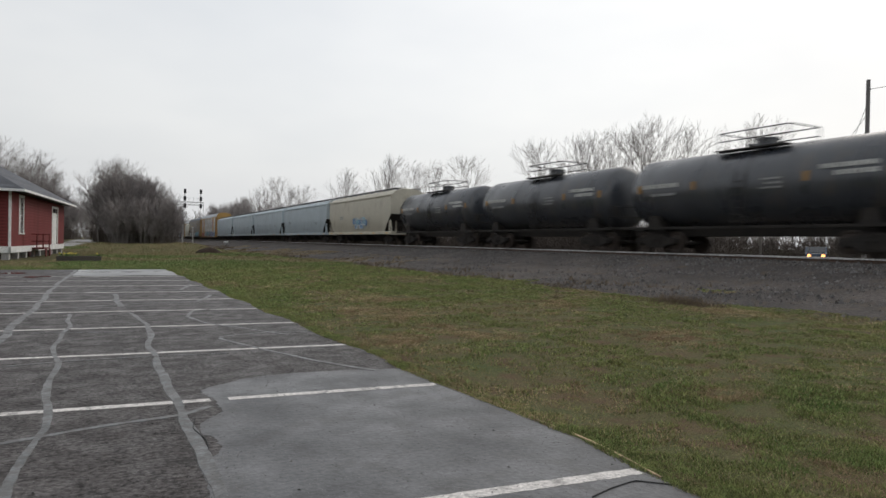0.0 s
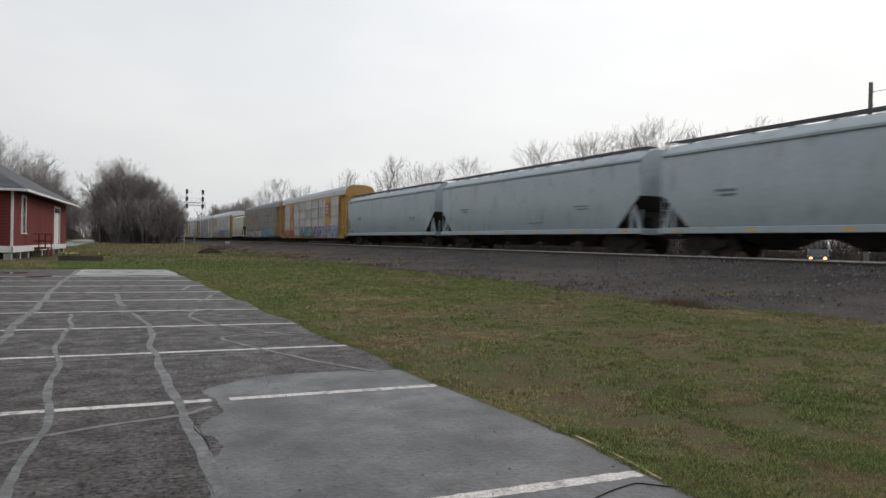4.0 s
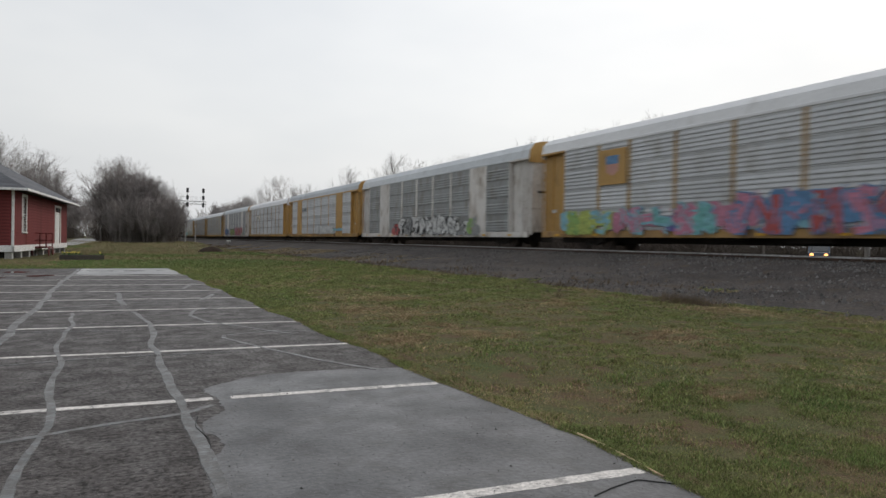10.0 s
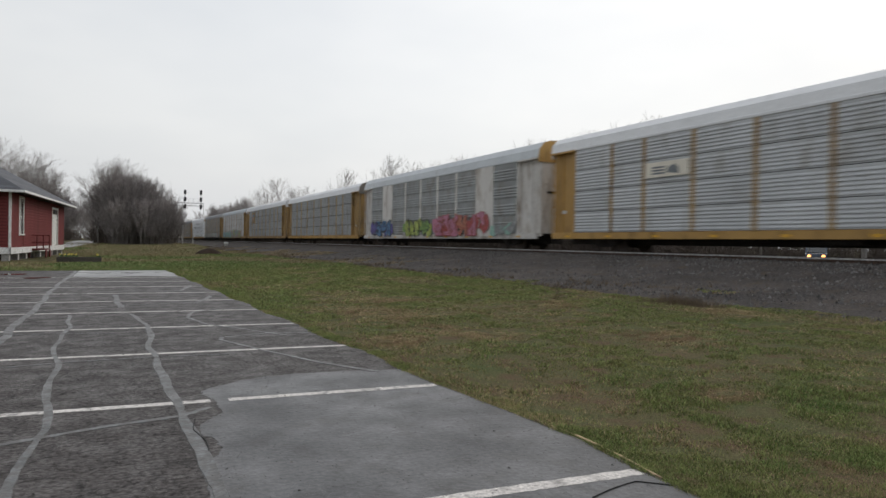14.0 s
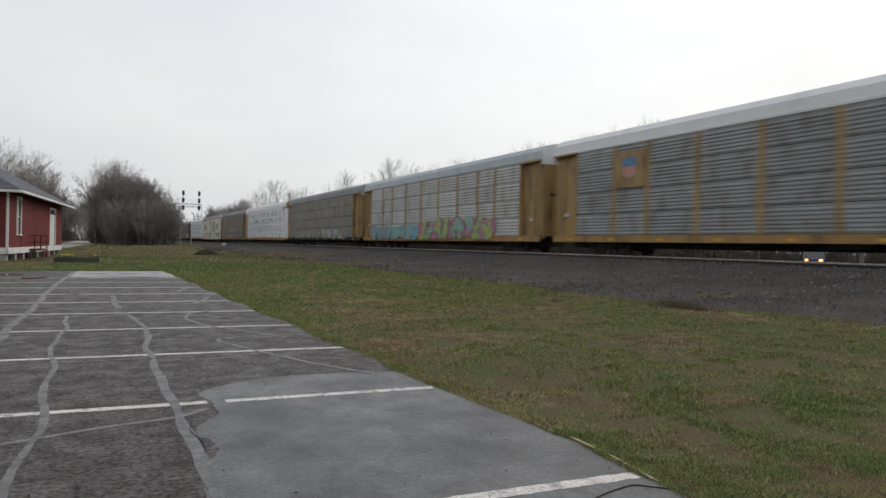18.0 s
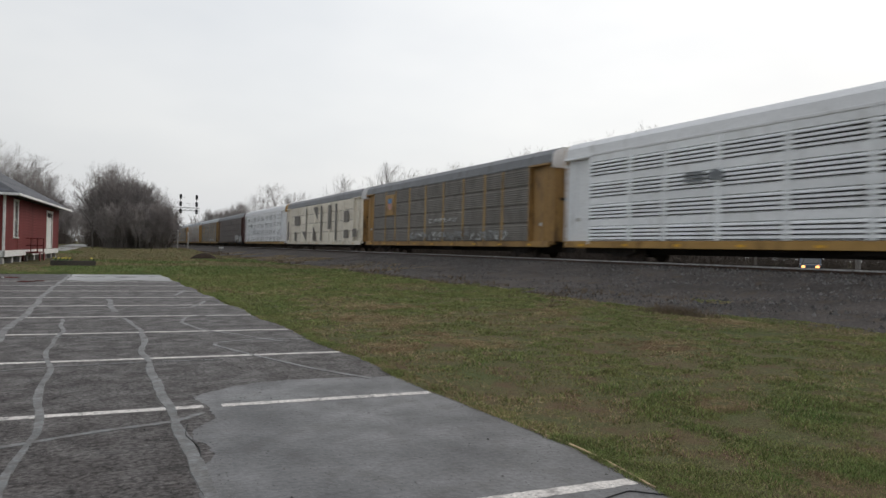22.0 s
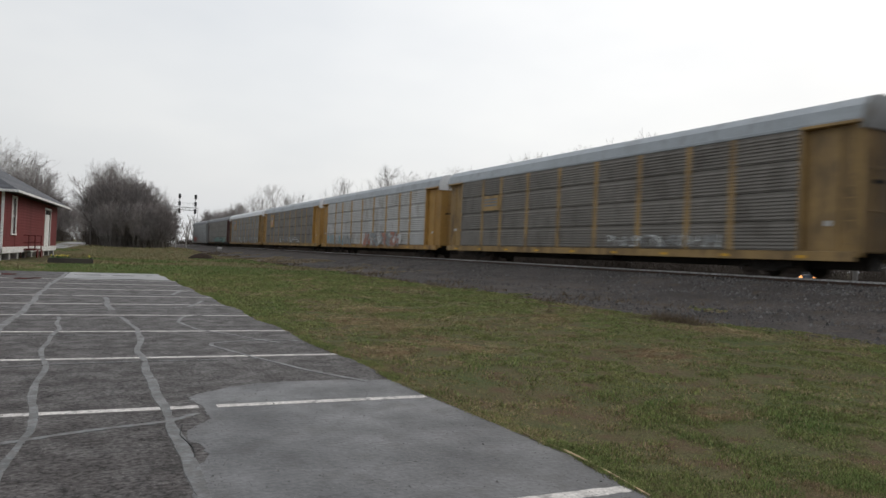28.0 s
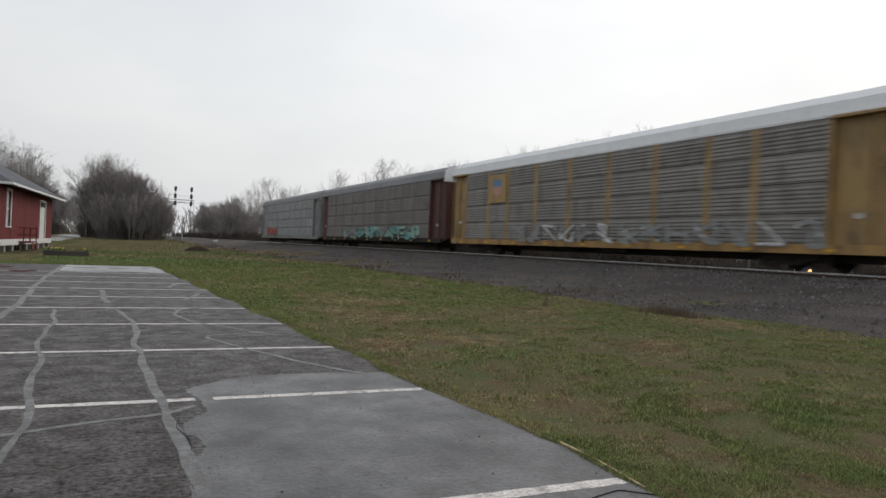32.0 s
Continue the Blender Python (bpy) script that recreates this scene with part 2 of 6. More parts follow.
TANK_REFLECTOR = surface("amber_reflector", (0.40, 0.21, 0.03), (0.3, 0.15, 0.025), 0.4, bump=0)
TANK_STENCIL = surface("worn_white_stencil", (0.36, 0.36, 0.355), (0.2, 0.2, 0.2), 0.6, grain=20)
REFLECTOR = surface("yellow_reflector_tape", (0.75, 0.42, 0.03), (0.6, 0.32, 0.03), 0.4, bump=0)
LAMP_WARM = glowing("warm_headlight_beam", (1.0, 0.42, 0.14), 2.6)
CAR_PAINT = surface("dark_blue_car_paint", (0.04, 0.055, 0.08), rough=0.25, bump=0, metal=0.2)
TYRE = surface("tyre_rubber", (0.02, 0.02, 0.02), rough=0.8)
ROAD = surface("wet_side_road", (0.2, 0.2, 0.205), (0.26, 0.26, 0.265), 0.4, grain=8, stain=0.3, rough_other=0.25)
CHROME = surface("chrome", (0.6, 0.6, 0.6), rough=0.15, metal=1, bump=0)


# ---- building blocks ----
class Shape:
    """Vertices and faces of one mesh, gathered in plain lists."""

    def __init__(self):
        self.v, self.f, self.m = [], [], []

    def add(self, verts, faces, slot=0):
        k = len(self.v)
        self.v.extend(verts)
        self.f.extend([tuple(i + k for i in f) for f in faces])
        self.m.extend([slot] * len(faces))
        return self

    def box(self, x0, x1, y0, y1, z0, z1, c=0.0, slot=0):
        """A box with its edges chamfered by c."""
        if c <= 0:
            vs = [(x, y, z) for x in (x0, x1) for y in (y0, y1) for z in (z0, z1)]
            return self.add(vs, [(0, 1, 3, 2), (4, 6, 7, 5), (0, 4, 5, 1), (2, 3, 7, 6), (0, 2, 6, 4), (1, 5, 7, 3)], slot)
        lo, hi, vs, ids = (x0, y0, z0), (x1, y1, z1), [], {}
        for sx in (0, 1):
            for sy in (0, 1):
                for sz in (0, 1):
                    for ax in range(3):
                        p = []
                        for i, s in enumerate((sx, sy, sz)):
                            e = 0 if i == ax else c
                            p.append(hi[i] - e if s else lo[i] + e)
                        ids[sx, sy, sz, ax] = len(vs)
                        vs.append(tuple(p))
        fs = []
        for ax in range(3):
            u, w = [i for i in range(3) if i != ax]
            for s in (0, 1):
                q = []
                for a, b in ((0, 0), (1, 0), (1, 1), (0, 1)):
                    k = [0, 0, 0]
                    k[ax], k[u], k[w] = s, a, b
                    q.append(ids[k[0], k[1], k[2], ax])
                fs.append(tuple(q))
            for a in (0, 1):
                for b in (0, 1):
                    k0, k1 = [0, 0, 0], [0, 0, 0]
                    k0[u] = k1[u] = a
                    k0[w] = k1[w] = b
                    k1[ax] = 1
                    fs.append((ids[(*k0, u)], ids[(*k1, u)], ids[(*k1, w)], ids[(*k0, w)]))
        for sx in (0, 1):
            for sy in (0, 1):
                for sz in (0, 1):
                    fs.append(tuple(ids[sx, sy, sz, ax] for ax in range(3)))
        return self.add(vs, fs, slot)

    def prism(self, profile, y0, y1, slot=0, caps=True):
        """A profile of (x, z) drawn out along y."""
        n = len(profile)
        vs = [(x, y0, z) for x, z in profile] + [(x, y1, z) for x, z in profile]
        fs = [(i, (i + 1) % n, n + (i + 1) % n, n + i) for i in range(n)]
        if caps:
            fs += [tuple(range(n)), tuple(range(2 * n - 1, n - 1, -1))]
        return self.add(vs, fs, slot)

    def cross(self, profile, x0, x1, slot=0):
        """A profile of (y, z) drawn out along x."""
        n = len(profile)
        vs = [(x0, y, z) for y, z in profile] + [(x1, y, z) for y, z in profile]
        fs = [(i, (i + 1) % n, n + (i + 1) % n, n + i) for i in range(n)]
        return self.add(vs, fs + [tuple(range(n)), tuple(range(2 * n - 1, n - 1, -1))], slot)

    def tube(self, a, b, r0, r1=None, n=8, slot=0, caps=True):
        a, b = Vector(a), Vector(b)
        r1 = r0 if r1 is None else r1
        d = (b - a).normalized()
        u = d.orthogonal().normalized()
        w = d.cross(u)
        vs = []
        for p, r in ((a, r0), (b, r1)):
            for i in range(n):
                t = 2 * math.pi * i / n
                vs.append(tuple(p + u * (r * math.cos(t)) + w * (r * math.sin(t))))
        fs = [(i, (i + 1) % n, n + (i + 1) % n, n + i) for i in range(n)]
        if caps:
            fs += [tuple(range(n - 1, -1, -1)), tuple(range(n, 2 * n))]
        return self.add(vs, fs, slot)

    def lathe(self, rings, axis_y=True, n=20, slot=0):
        """Rings of (place on the axis, radius) turned about y, capped at the ends."""
        vs, fs = [], []
        for y, r in rings:
            for i in range(n):
                t = 2 * math.pi * i / n
                vs.append((r * math.cos(t), y, r * math.sin(t)) if axis_y else (y, r * math.cos(t), r * math.sin(t)))
        for k in range(len(rings) - 1):
            fs += [(k * n + i, k * n + (i + 1) % n, (k + 1) * n + (i + 1) % n, (k + 1) * n + i) for i in range(n)]
        fs += [tuple(range(n)), tuple(range(len(vs) - 1, len(vs) - n - 1, -1))]
        return self.add(vs, fs, slot)

    def moved(self, dx=0, dy=0, dz=0):
        self.v = [(x + dx, y + dy, z + dz) for x, y, z in self.v]
        return self

    def mesh(self, name, *materials, smooth=False):
        me = bpy.data.meshes.new(name)
        me.from_pydata(self.v, [], self.f)
        for m in materials:
            me.materials.append(m)
        if len(materials) > 1:
            me.polygons.foreach_set("material_index", self.m)
        bm = bmesh.new()
        bm.from_mesh(me)
        bmesh.ops.recalc_face_normals(bm, faces=bm.faces)
        bm.to_mesh(me)
        bm.free()
        if smooth:
            me.polygons.foreach_set("use_smooth", [True] * len(me.polygons))
            me.set_sharp_from_angle(angle=radians(40))
        return me


def part(name, mesh, parent, label="", at=(0, 0, 0)):
    ob = new(name, mesh)
    ob.parent = parent
    ob.location = at
    if label:
        ob["label"] = label
    return ob


def thing(name, label, category, group="", at=(0, 0, 0), turn=0.0, kind=""):
    root = new(name)
    root.empty_display_size = 0.3
    root.matrix_basis = pose(*at, 0, 0, turn)
    return tagged(root, label, category, group, kind)


MESHES = {}


def kept(key, build):
    """One mesh for all the alike pieces."""
    if key not in MESHES:
        MESHES[key] = build()
    return MESHES[key]


# ---- ground: one sheet to the horizon, with the railway's low bank ----
RAIL_TOP = 1.24
TRACK_X = 22.26


def edge_x(y):
    """The ragged right edge of the parking lot."""
    return 3.24 - 0.028 * (y - 3) + 0.05 * math.sin(y * 1.7) + 0.06 * noise.noise(Vector((y * 0.9, 0, 0)))


def ground_height(x, y):
    table = ((-2000, 0.0), (3.0, -0.03), (8, 0.06), (12.3, 0.15), (13.6, 0.06), (15.2, 0.15), (17.3, 0.3), (19.6, 0.6), (24.7, 0.6), (27.0, 0.3), (31, 0.15), (2000, 0.1))
    z = 0.0
    for (a, za), (b, zb) in zip(table, table[1:]):
        if a <= x <= b:
            z = za + (zb - za) * (x - a) / (b - a)
    if y < 33.8 and x < 4.4:
        if x < edge_x(y) - 0.22:
            return -0.05
        z = max(z, -0.012)
    w = 0.06 * noise.noise(Vector((x * 0.35, y * 0.35, 3))) + 0.03 * noise.noise(Vector((x * 1.1, y * 1.1, 7)))
    if 18.5 < x < 25 or x < 3.4:
        w *= 0.3
    # beyond the depot the field swells a little
    f = min(1, max(0, (y - 66) / 30)) * min(1, max(0, (12.6 - x) / 2.6))
    return z + w + 0.7 * f * f * (3 - 2 * f)


BANK = ((12.3, 0.12), (13.4, 0.2), (15.2, 0.36), (17.4, 0.63), (18.7, 0.86), (19.9, 1.02), (20.7, 1.07))


def bank_height(x, y):
    """The ground with the railway bank laid over it."""
    z = ground_height(x, y)
    if x > 12.3:
        z = max(z, float(np.interp(x, [p[0] for p in BANK], [p[1] for p in BANK])) + (0.10 * noise.noise(Vector((x * 0.7, y * 0.4, 1))) if 13 < x < 18.6 else 0))
    return z


def build_ground():
    xs = [-2000, -800, -300, -120, -60, -30, -18, -12, -8, -5, -3, -1] + [i * 0.6 for i in range(0, 4)] + [2.4 + i * 0.1 for i in range(0, 16)] + [4.2 + i * 0.6 for i in range(0, 50)] + [36, 40, 48, 60, 80, 120, 200, 400, 900, 2000]
    ys = [-1500, -500, -200, -80, -40, -20, -10] + [-6 + i * 0.8 for i in range(60)] + [42 + i * 3 for i in range(1, 60)] + [240, 300, 400, 600, 900, 1400, 2500]
    s = Shape()
    w = len(ys)
    s.v = [(x, y, ground_height(x, y)) for x in xs for y in ys]
    s.f = [(i * w + j, (i + 1) * w + j, (i + 1) * w + j + 1, i * w + j + 1) for i in range(len(xs) - 1) for j in range(w - 1)]
    s.m = [0] * len(s.f)
    tagged(new("ground", s.mesh("ground", GROUND, smooth=True)), "wet spring lawn, green with brown dry patches", "ground", kind="structure")


build_ground()


CRACKS = [[(0.67, 5.76), (0.61, 5.43), (0.62, 5.1), (0.58, 4.84)], [(2.57, 3.02), (2.78, 3.06), (2.99, 3.09), (3.15, 2.96)]]


def build_lot():
    s = Shape()
    ys = [-8 + 0.5 * i for i in range(84)]
    ys = [y for y in ys if y <= 33.6] + [33.7]
    for a, b in zip(ys, ys[1:]):
        ea, eb = edge_x(a), edge_x(b)
        s.add([(-30, a, 0), (ea, a, 0), (eb, b, 0), (-30, b, 0), (ea + 0.02, a, -0.12), (eb + 0.02, b, -0.12)], [(0, 1, 2, 3), (1, 4, 5, 2)])
    s.add([(-30, 33.7, 0), (edge_x(33.7), 33.7, 0), (edge_x(33.7), 33.75, -0.12), (-30, 33.75, -0.12)], [(0, 1, 2, 3)])
    lot = tagged(new("pavement", s.mesh("pavement", ASPHALT)), "old cracked wet asphalt parking lot", "parking lot", kind="structure")
    rng = random.Random(4)

    def band(points, width, z, step=0.035, wobble=0.07, seed=0, skirt=0.004):
        """A wandering flat band along a line."""
        b, pts = Shape(), []
        for (x0, y0), (x1, y1) in zip(points, points[1:]):
            n = max(2, int(math.hypot(x1 - x0, y1 - y0) / step))
            pts += [(x0 + (x1 - x0) * i / n, y0 + (y1 - y0) * i / n) for i in range(n)]
        pts.append(points[-1])
        rows = []
        for i, (x, y) in enumerate(pts):
            p, q = pts[max(0, i - 1)], pts[min(len(pts) - 1, i + 1)]
            dx, dy = q[0] - p[0], q[1] - p[1]
            d = math.hypot(dx, dy) or 1
            nx, ny = -dy / d, dx / d
            off = wobble * noise.noise(Vector((x * 0.9 + seed, y * 0.9, seed)))
            w = width * (0.42 + 0.20 * noise.noise(Vector((x * 1.4, y * 1.4, seed + 9))))
            wa, wb = (w + width * (0.11 * noise.noise(Vector((x * 6, y * 6, seed + c))) + 0.05 * noise.noise(Vector((x * 28, y * 28, seed + c)))) for c in (20, 60))
            wa, wb = max(wa, width * 0.06), max(wb, width * 0.06)
            ea, eb = off + wa, off - wb
            rows.append(((x + nx * (ea + skirt), y + ny * (ea + skirt), -0.001), (x + nx * ea, y + ny * ea, z), (x + nx * eb, y + ny * eb, z), (x + nx * (eb - skirt), y + ny * (eb - skirt), -0.001)))
        for r, q in zip(rows, rows[1:]):
            b.add(list(r) + list(q), [(0, 1, 5, 4), (1, 2, 6, 5), (2, 3, 7, 6)])
        return b

    # painted bay lines, nearly square to the edge
    for k, y in enumerate((0.3, 3.26, 6.17, 9.04, 11.8, 14.45, 17.0, 19.5, 22.1, 24.8, 27.4)):
        x1 = edge_x(y) - 0.04
        b = Shape()
        n = 160
        for i in range(n):
            xa, xb = x1 - 6.4 * i / n, x1 - 6.4 * (i + 1) / n
            if k == 2 and 0.88 < xa < 1.01:
                continue
            ya, yb = y + (x1 - xa) * 0.085, y + (x1 - xb) * 0.085
            wa, wb = (0.055 + 0.010 * noise.noise(Vector((x * 7, y, 1))) + 0.010 * noise.noise(Vector((x * 30, y, 1))) for x in (xa, xb))
            b.add([(xa, ya - wa, 0.003), (xa, ya + wa, 0.003), (xb, yb + wb, 0.003), (xb, yb - wb, 0.003), (xa, ya - wa, -0.001), (xb, yb - wb, -0.001)], [(0, 1, 2, 3), (4, 0, 3, 5)])
        part("painted_line", b.mesh("painted_line", STRIPE), lot, "worn white painted parking line")
    seams = (
        ([(-1.4, 10.5), (-1.42, 13), (-1.38, 16), (-1.45, 20), (-1.45, 24.5), (-1.36, 33.4)], 0.17),
        ([(-0.55, 3.4), (-0.51, 5.2), (-0.45, 5.9), (-0.53, 7), (-0.58, 9), (-0.67, 10.4), (-0.6, 12.4), (-0.7, 14.4)], 0.085),
        ([(0.58, 3.9), (0.62, 4.9), (0.6, 5.8), (0.54, 7.3), (0.5, 8.6), (0.52, 10.6), (0.54, 12.3), (0.34, 14.3)], 0.12),
        ([(-2.2, 5.35), (-0.69, 5.6), (0.0, 5.82), (0.55, 5.88), (0.82, 6.1)], 0.1),
        ([(2.8, 7.1), (2.29, 7.95), (1.89, 8.96), (1.46, 10.2), (1.5, 10.45), (2.34, 10.7), (2.9, 10.5)], 0.09),
        ([(2.55, 10.3), (2.15, 11), (1.55, 12.1), (1.3, 13.3), (1.57, 14.4), (2.5, 14.8)], 0.09),
        ([(-2.5, 8.75), (-1.1, 8.85), (-0.44, 8.97), (0.4, 8.98), (1.4, 8.9)], 0.05),
        ([(-2.6, 12.0), (-0.5, 11.6), (0.1, 11.4)], 0.05),
        ([(0.2, 15.6), (0.15, 17.3), (0.1, 19.2)], 0.16),
        ([(-1.2, 15.4), (0.4, 16.2), (1.8, 16.4), (2.4, 18.2)], 0.12),
        ([(-1.0, 19.6), (0.5, 20.6), (1.8, 20.2), (2.3, 22.5)], 0.14),
        ([(-3.2, 15.2), (-2.2, 16.5), (-1.5, 16.2)], 0.14),
    )
    for k, (points, width) in enumerate(seams):
        part("sealed_crack", band(points, width * 0.84, 0.0042 + 0.0003 * k, seed=k * 3).mesh("sealed_crack", SEALER), lot, "smooth grey crack filler")
    for k, points in enumerate(CRACKS):
        part("open_crack", band(points, 0.007, 0.0085, 0.02, 0.10, 40 + k, 0.001).mesh("open_crack", CRACK), lot, "narrow open dark crack")
    # the smoother newer patch beside the lawn
    b, rim = Shape(), []
    ring = [(1.9, 1.2), (0.9, 1.5), (0.45, 2.2), (0.53, 3.97), (0.54, 4.17), (0.52, 4.47), (0.61, 4.61), (0.74, 4.89), (0.65, 5.23), (0.65, 5.56), (0.91, 5.94), (0.85, 6.41), (0.84, 6.77), (1.0, 7.0), (1.48, 7.27), (2.11, 7.28), (2.7, 7.2)]
    for (x0, y0), (x1, y1) in zip(ring, ring[1:]):
        for i in range(16):
            x, y = x0 + (x1 - x0) * i / 16, y0 + (y1 - y0) * i / 16
            rim.append((x + 0.06 * noise.noise(Vector((x * 4, y * 4, 5))) + 0.025 * noise.noise(Vector((x * 19, y * 19, 5))),
                        y + 0.06 * noise.noise(Vector((x * 4, y * 4, 8))) + 0.025 * noise.noise(Vector((x * 19, y * 19, 8))), 0.0015))
    for i in range(14):
        y = 7.1 - i * 6.0 / 13
        rim.append((edge_x(y) - 0.03, y, 0.0015))
    n = len(rim)
    b.add(rim + [(x, y, -0.001) for x, y, z in rim], [tuple(range(n))] + [(i, n + i, n + (i + 1) % n, (i + 1) % n) for i in range(n)])
    part("asphalt_patch", b.mesh("asphalt_patch", PATCH), lot, "smooth wet newer asphalt patch")
    # a paler patch at the far end, the wet sheen put into its colour
    b = Shape()
    b.add([(-1.25, 33.55, 0.003), (-1.3, 28.5, 0.003), (-0.3, 27.9, 0.003), (1.0, 28.6, 0.003), (2.6, 28.0, 0.003), (edge_x(31) - 0.03, 31, 0.003), (edge_x(33.5) - 0.03, 33.55, 0.003)], [tuple(range(7))])
    part("asphalt_patch", b.mesh("sheen_patch", FAR_SHEEN), lot, "paler far patch with the wet sheen in its colour")
    # puddles in the hollows far back
    for k, (x, y, a, c) in enumerate(((-3.9, 26.6, 0.55, 0.55), (-2.5, 27.6, 0.3, 0.4), (-3.4, 30.5, 0.45, 0.5), (-4.6, 28.6, 0.35, 0.5), (-2.1, 28.0, 0.2, 0.3))):
        b = Shape()
        n = 28
        b.add([(x + a * math.cos(6.283 * i / n) * (1 + 0.3 * noise.noise(Vector((i * 0.5, k, 0)))),
                y + c * math.sin(6.283 * i / n) * (1 + 0.3 * noise.noise(Vector((i * 0.5, k, 4)))), 0.006) for i in range(n)], [tuple(range(n))])
        part("puddle", b.mesh("puddle", PUDDLE), lot, "shallow rain puddle")
    # pebbles and crumbs lying about
    b = Shape()
    for i in range(15000):
        x, y = rng.uniform(-3.0, 3.15), 3 + 12 * rng.random() ** 1.5
        if x > 0.75 and y < 7 and rng.random() < 0.6:
            continue
        r = (rng.uniform(0.002, 0.0042) if rng.random() < 0.985 else rng.uniform(0.005, 0.009)) * (1 + 0.05 * y)
        b.add([(x - r, y, 0.003), (x + r, y - r, 0.003), (x + r * 0.5, y + r, 0.003), (x, y, 0.003 + r * 0.9)], [(0, 1, 3), (1, 2, 3), (2, 0, 3)])
    part("loose_grit", b.mesh("loose_grit", GRIT), lot)["kind"] = "stuff"
    # the pale strip of dead grass along the broken edge
    part("edge_strip", band([(edge_x(y) + 0.03, y) for y in (3.1, 3.6, 4.1, 4.6)], 0.015, 0.006, 0.06, 0.06, 77).mesh("edge_strip", STRAW), lot, "pale dead grass along the edge")


build_lot()


def build_grass():
    rng = np.random.default_rng(5)

    def near_spots(spots, x, y):
        """How deep in one of the worn or dry spots of the lawn a place lies."""
        f = np.zeros(len(x))
        for a, b, r in spots:
            f = np.maximum(f, np.exp(-((x - a) ** 2 + ((y - b) * 0.7) ** 2) / (r * r)))
        return f

    # places where the lawn is straw-coloured, and where the brown soil shows
    dry = ((4.8, 13.3, 1.0), (5.3, 12.0, 0.9), (5.1, 10.3, 0.8), (3.9, 9.0, 0.6), (5.4, 9.1, 0.7), (4.35, 2.75, 0.28), (9.7, 12.6, 1.2), (7.9, 7.6, 0.8), (6.4, 15.5, 1.0), (11.6, 9.5, 0.8), (5.6, 4.5, 0.4))
    bare = ((4.25, 4.95, 0.35), (7.6, 7.3, 0.7), (4.05, 3.8, 0.30), (4.1, 3.35, 0.28), (3.95, 2.6, 0.26), (4.6, 6.0, 0.4), (4.4, 6.8, 0.4), (5.2, 3.4, 0.3), (6.3, 5.4, 0.4), (9.0, 5.5, 0.6))

    def blades(name, n, material, label, straw):
        y = 1.8 + 36 * rng.random(n) ** 2.5
        x = 2.9 + rng.random(n) * np.minimum(12.0, 1.7 * y - 1.4 + 0.0 * y)
        # a third of the blades stand in tufts
        tuft = rng.random(n) < 0.22
        cx, cy = np.floor(x / 0.17), np.floor(y / 0.17)
        jx, jy = np.modf(np.abs(np.sin(cx * 12.99 + cy * 78.23) * 4375.5))[0], np.modf(np.abs(np.sin(cx * 39.35 + cy * 11.13) * 2453.1))[0]
        x = np.where(tuft, (cx + jx) * 0.17 + rng.normal(0, 0.024, n), x)
        y = np.where(tuft, (cy + jy) * 0.17 + rng.normal(0, 0.024, n), y)
        if straw:
            # matted dead grass lies thick in the dry spots
            mat = rng.random(n) < 0.13
            spot = np.array(dry)[rng.integers(0, len(dry), mat.sum())]
            x[mat], y[mat] = spot[:, 0] + rng.normal(0, 0.4, mat.sum()) * spot[:, 2], spot[:, 1] + rng.normal(0, 0.5, mat.sum()) * spot[:, 2]
        rim = rng.random(n) < 0.12
        x[rim] = np.array([edge_x(b) for b in y[rim]]) + np.abs(rng.normal(0, 0.16, rim.sum())) - 0.05
        far = y > 33.5
        x[far] = -9 + rng.random(far.sum()) * 21
        keep = np.array([noise.noise(Vector((a * 0.45, b * 0.45, 11))) * 1.3 + noise.noise(Vector((a * 1.6, b * 1.6, 2))) for a, b in zip(x, y)])
        keep = keep + 1.1 * near_spots(dry, x, y)
        ok = ((keep > 0.16) if straw else (keep < 0.28)) | (rng.random(n) < np.where(y > 14, 0.18, 0.46) if straw else rng.random(n) < 0.3)
        worn = near_spots(bare, x, y) + 0.25 * np.clip(np.array([noise.noise(Vector((a * 0.9, b * 0.7, 19))) for a, b in zip(x, y)]) - 0.12, 0, 1) * 1.6
        ok &= rng.random(n) > np.minimum(0.82, worn) * (0.1 if straw else 1)
        ok &= (x > np.array([edge_x(b) for b in y]) - 0.05 + 0.06 * rng.random(n)) | (y > 33.9)
        creep = np.array([noise.noise(Vector((a * 0.5, b * 0.3, 41))) for a, b in zip(x, y)])
        ok &= (x < 12.7) | (creep > 0.08 + 0.22 * (x - 12.7))
        x, y = x[ok], y[ok]
        z = np.array([bank_height(a, b) for a, b in zip(x, y)]) - 0.01
        n = len(x)
        h = (0.012 + 0.027 * rng.random(n)) * (1 + 0.035 * y) * (0.75 if straw else 1)
        h *= np.clip(0.9 + 1.0 * np.array([noise.noise(Vector((a * 3.1, b * 3.1, 7))) for a, b in zip(x, y)]), 0.5, 1.6)
        t = rng.random(n) * 6.283
        w = (0.0017 + 0.0021 * rng.random(n)) * (1 + 0.22 * y)
        lean = h * (1.6 if straw else 1.2) * rng.random(n)
        u = rng.random(n) * 6.283
        v = np.empty((n, 3, 3))
        v[:, 0] = np.stack([x - w * np.cos(t), y - w * np.sin(t), z], 1)
        v[:, 1] = np.stack([x + w * np.cos(t), y + w * np.sin(t), z], 1)
        v[:, 2] = np.stack([x + lean * np.cos(u), y + lean * np.sin(u), z + h], 1)
        me = bpy.data.meshes.new(name)
        me.from_pydata(v.reshape(-1, 3).tolist(), [], np.arange(3 * n).reshape(-1, 3).tolist())
        me.materials.append(material)
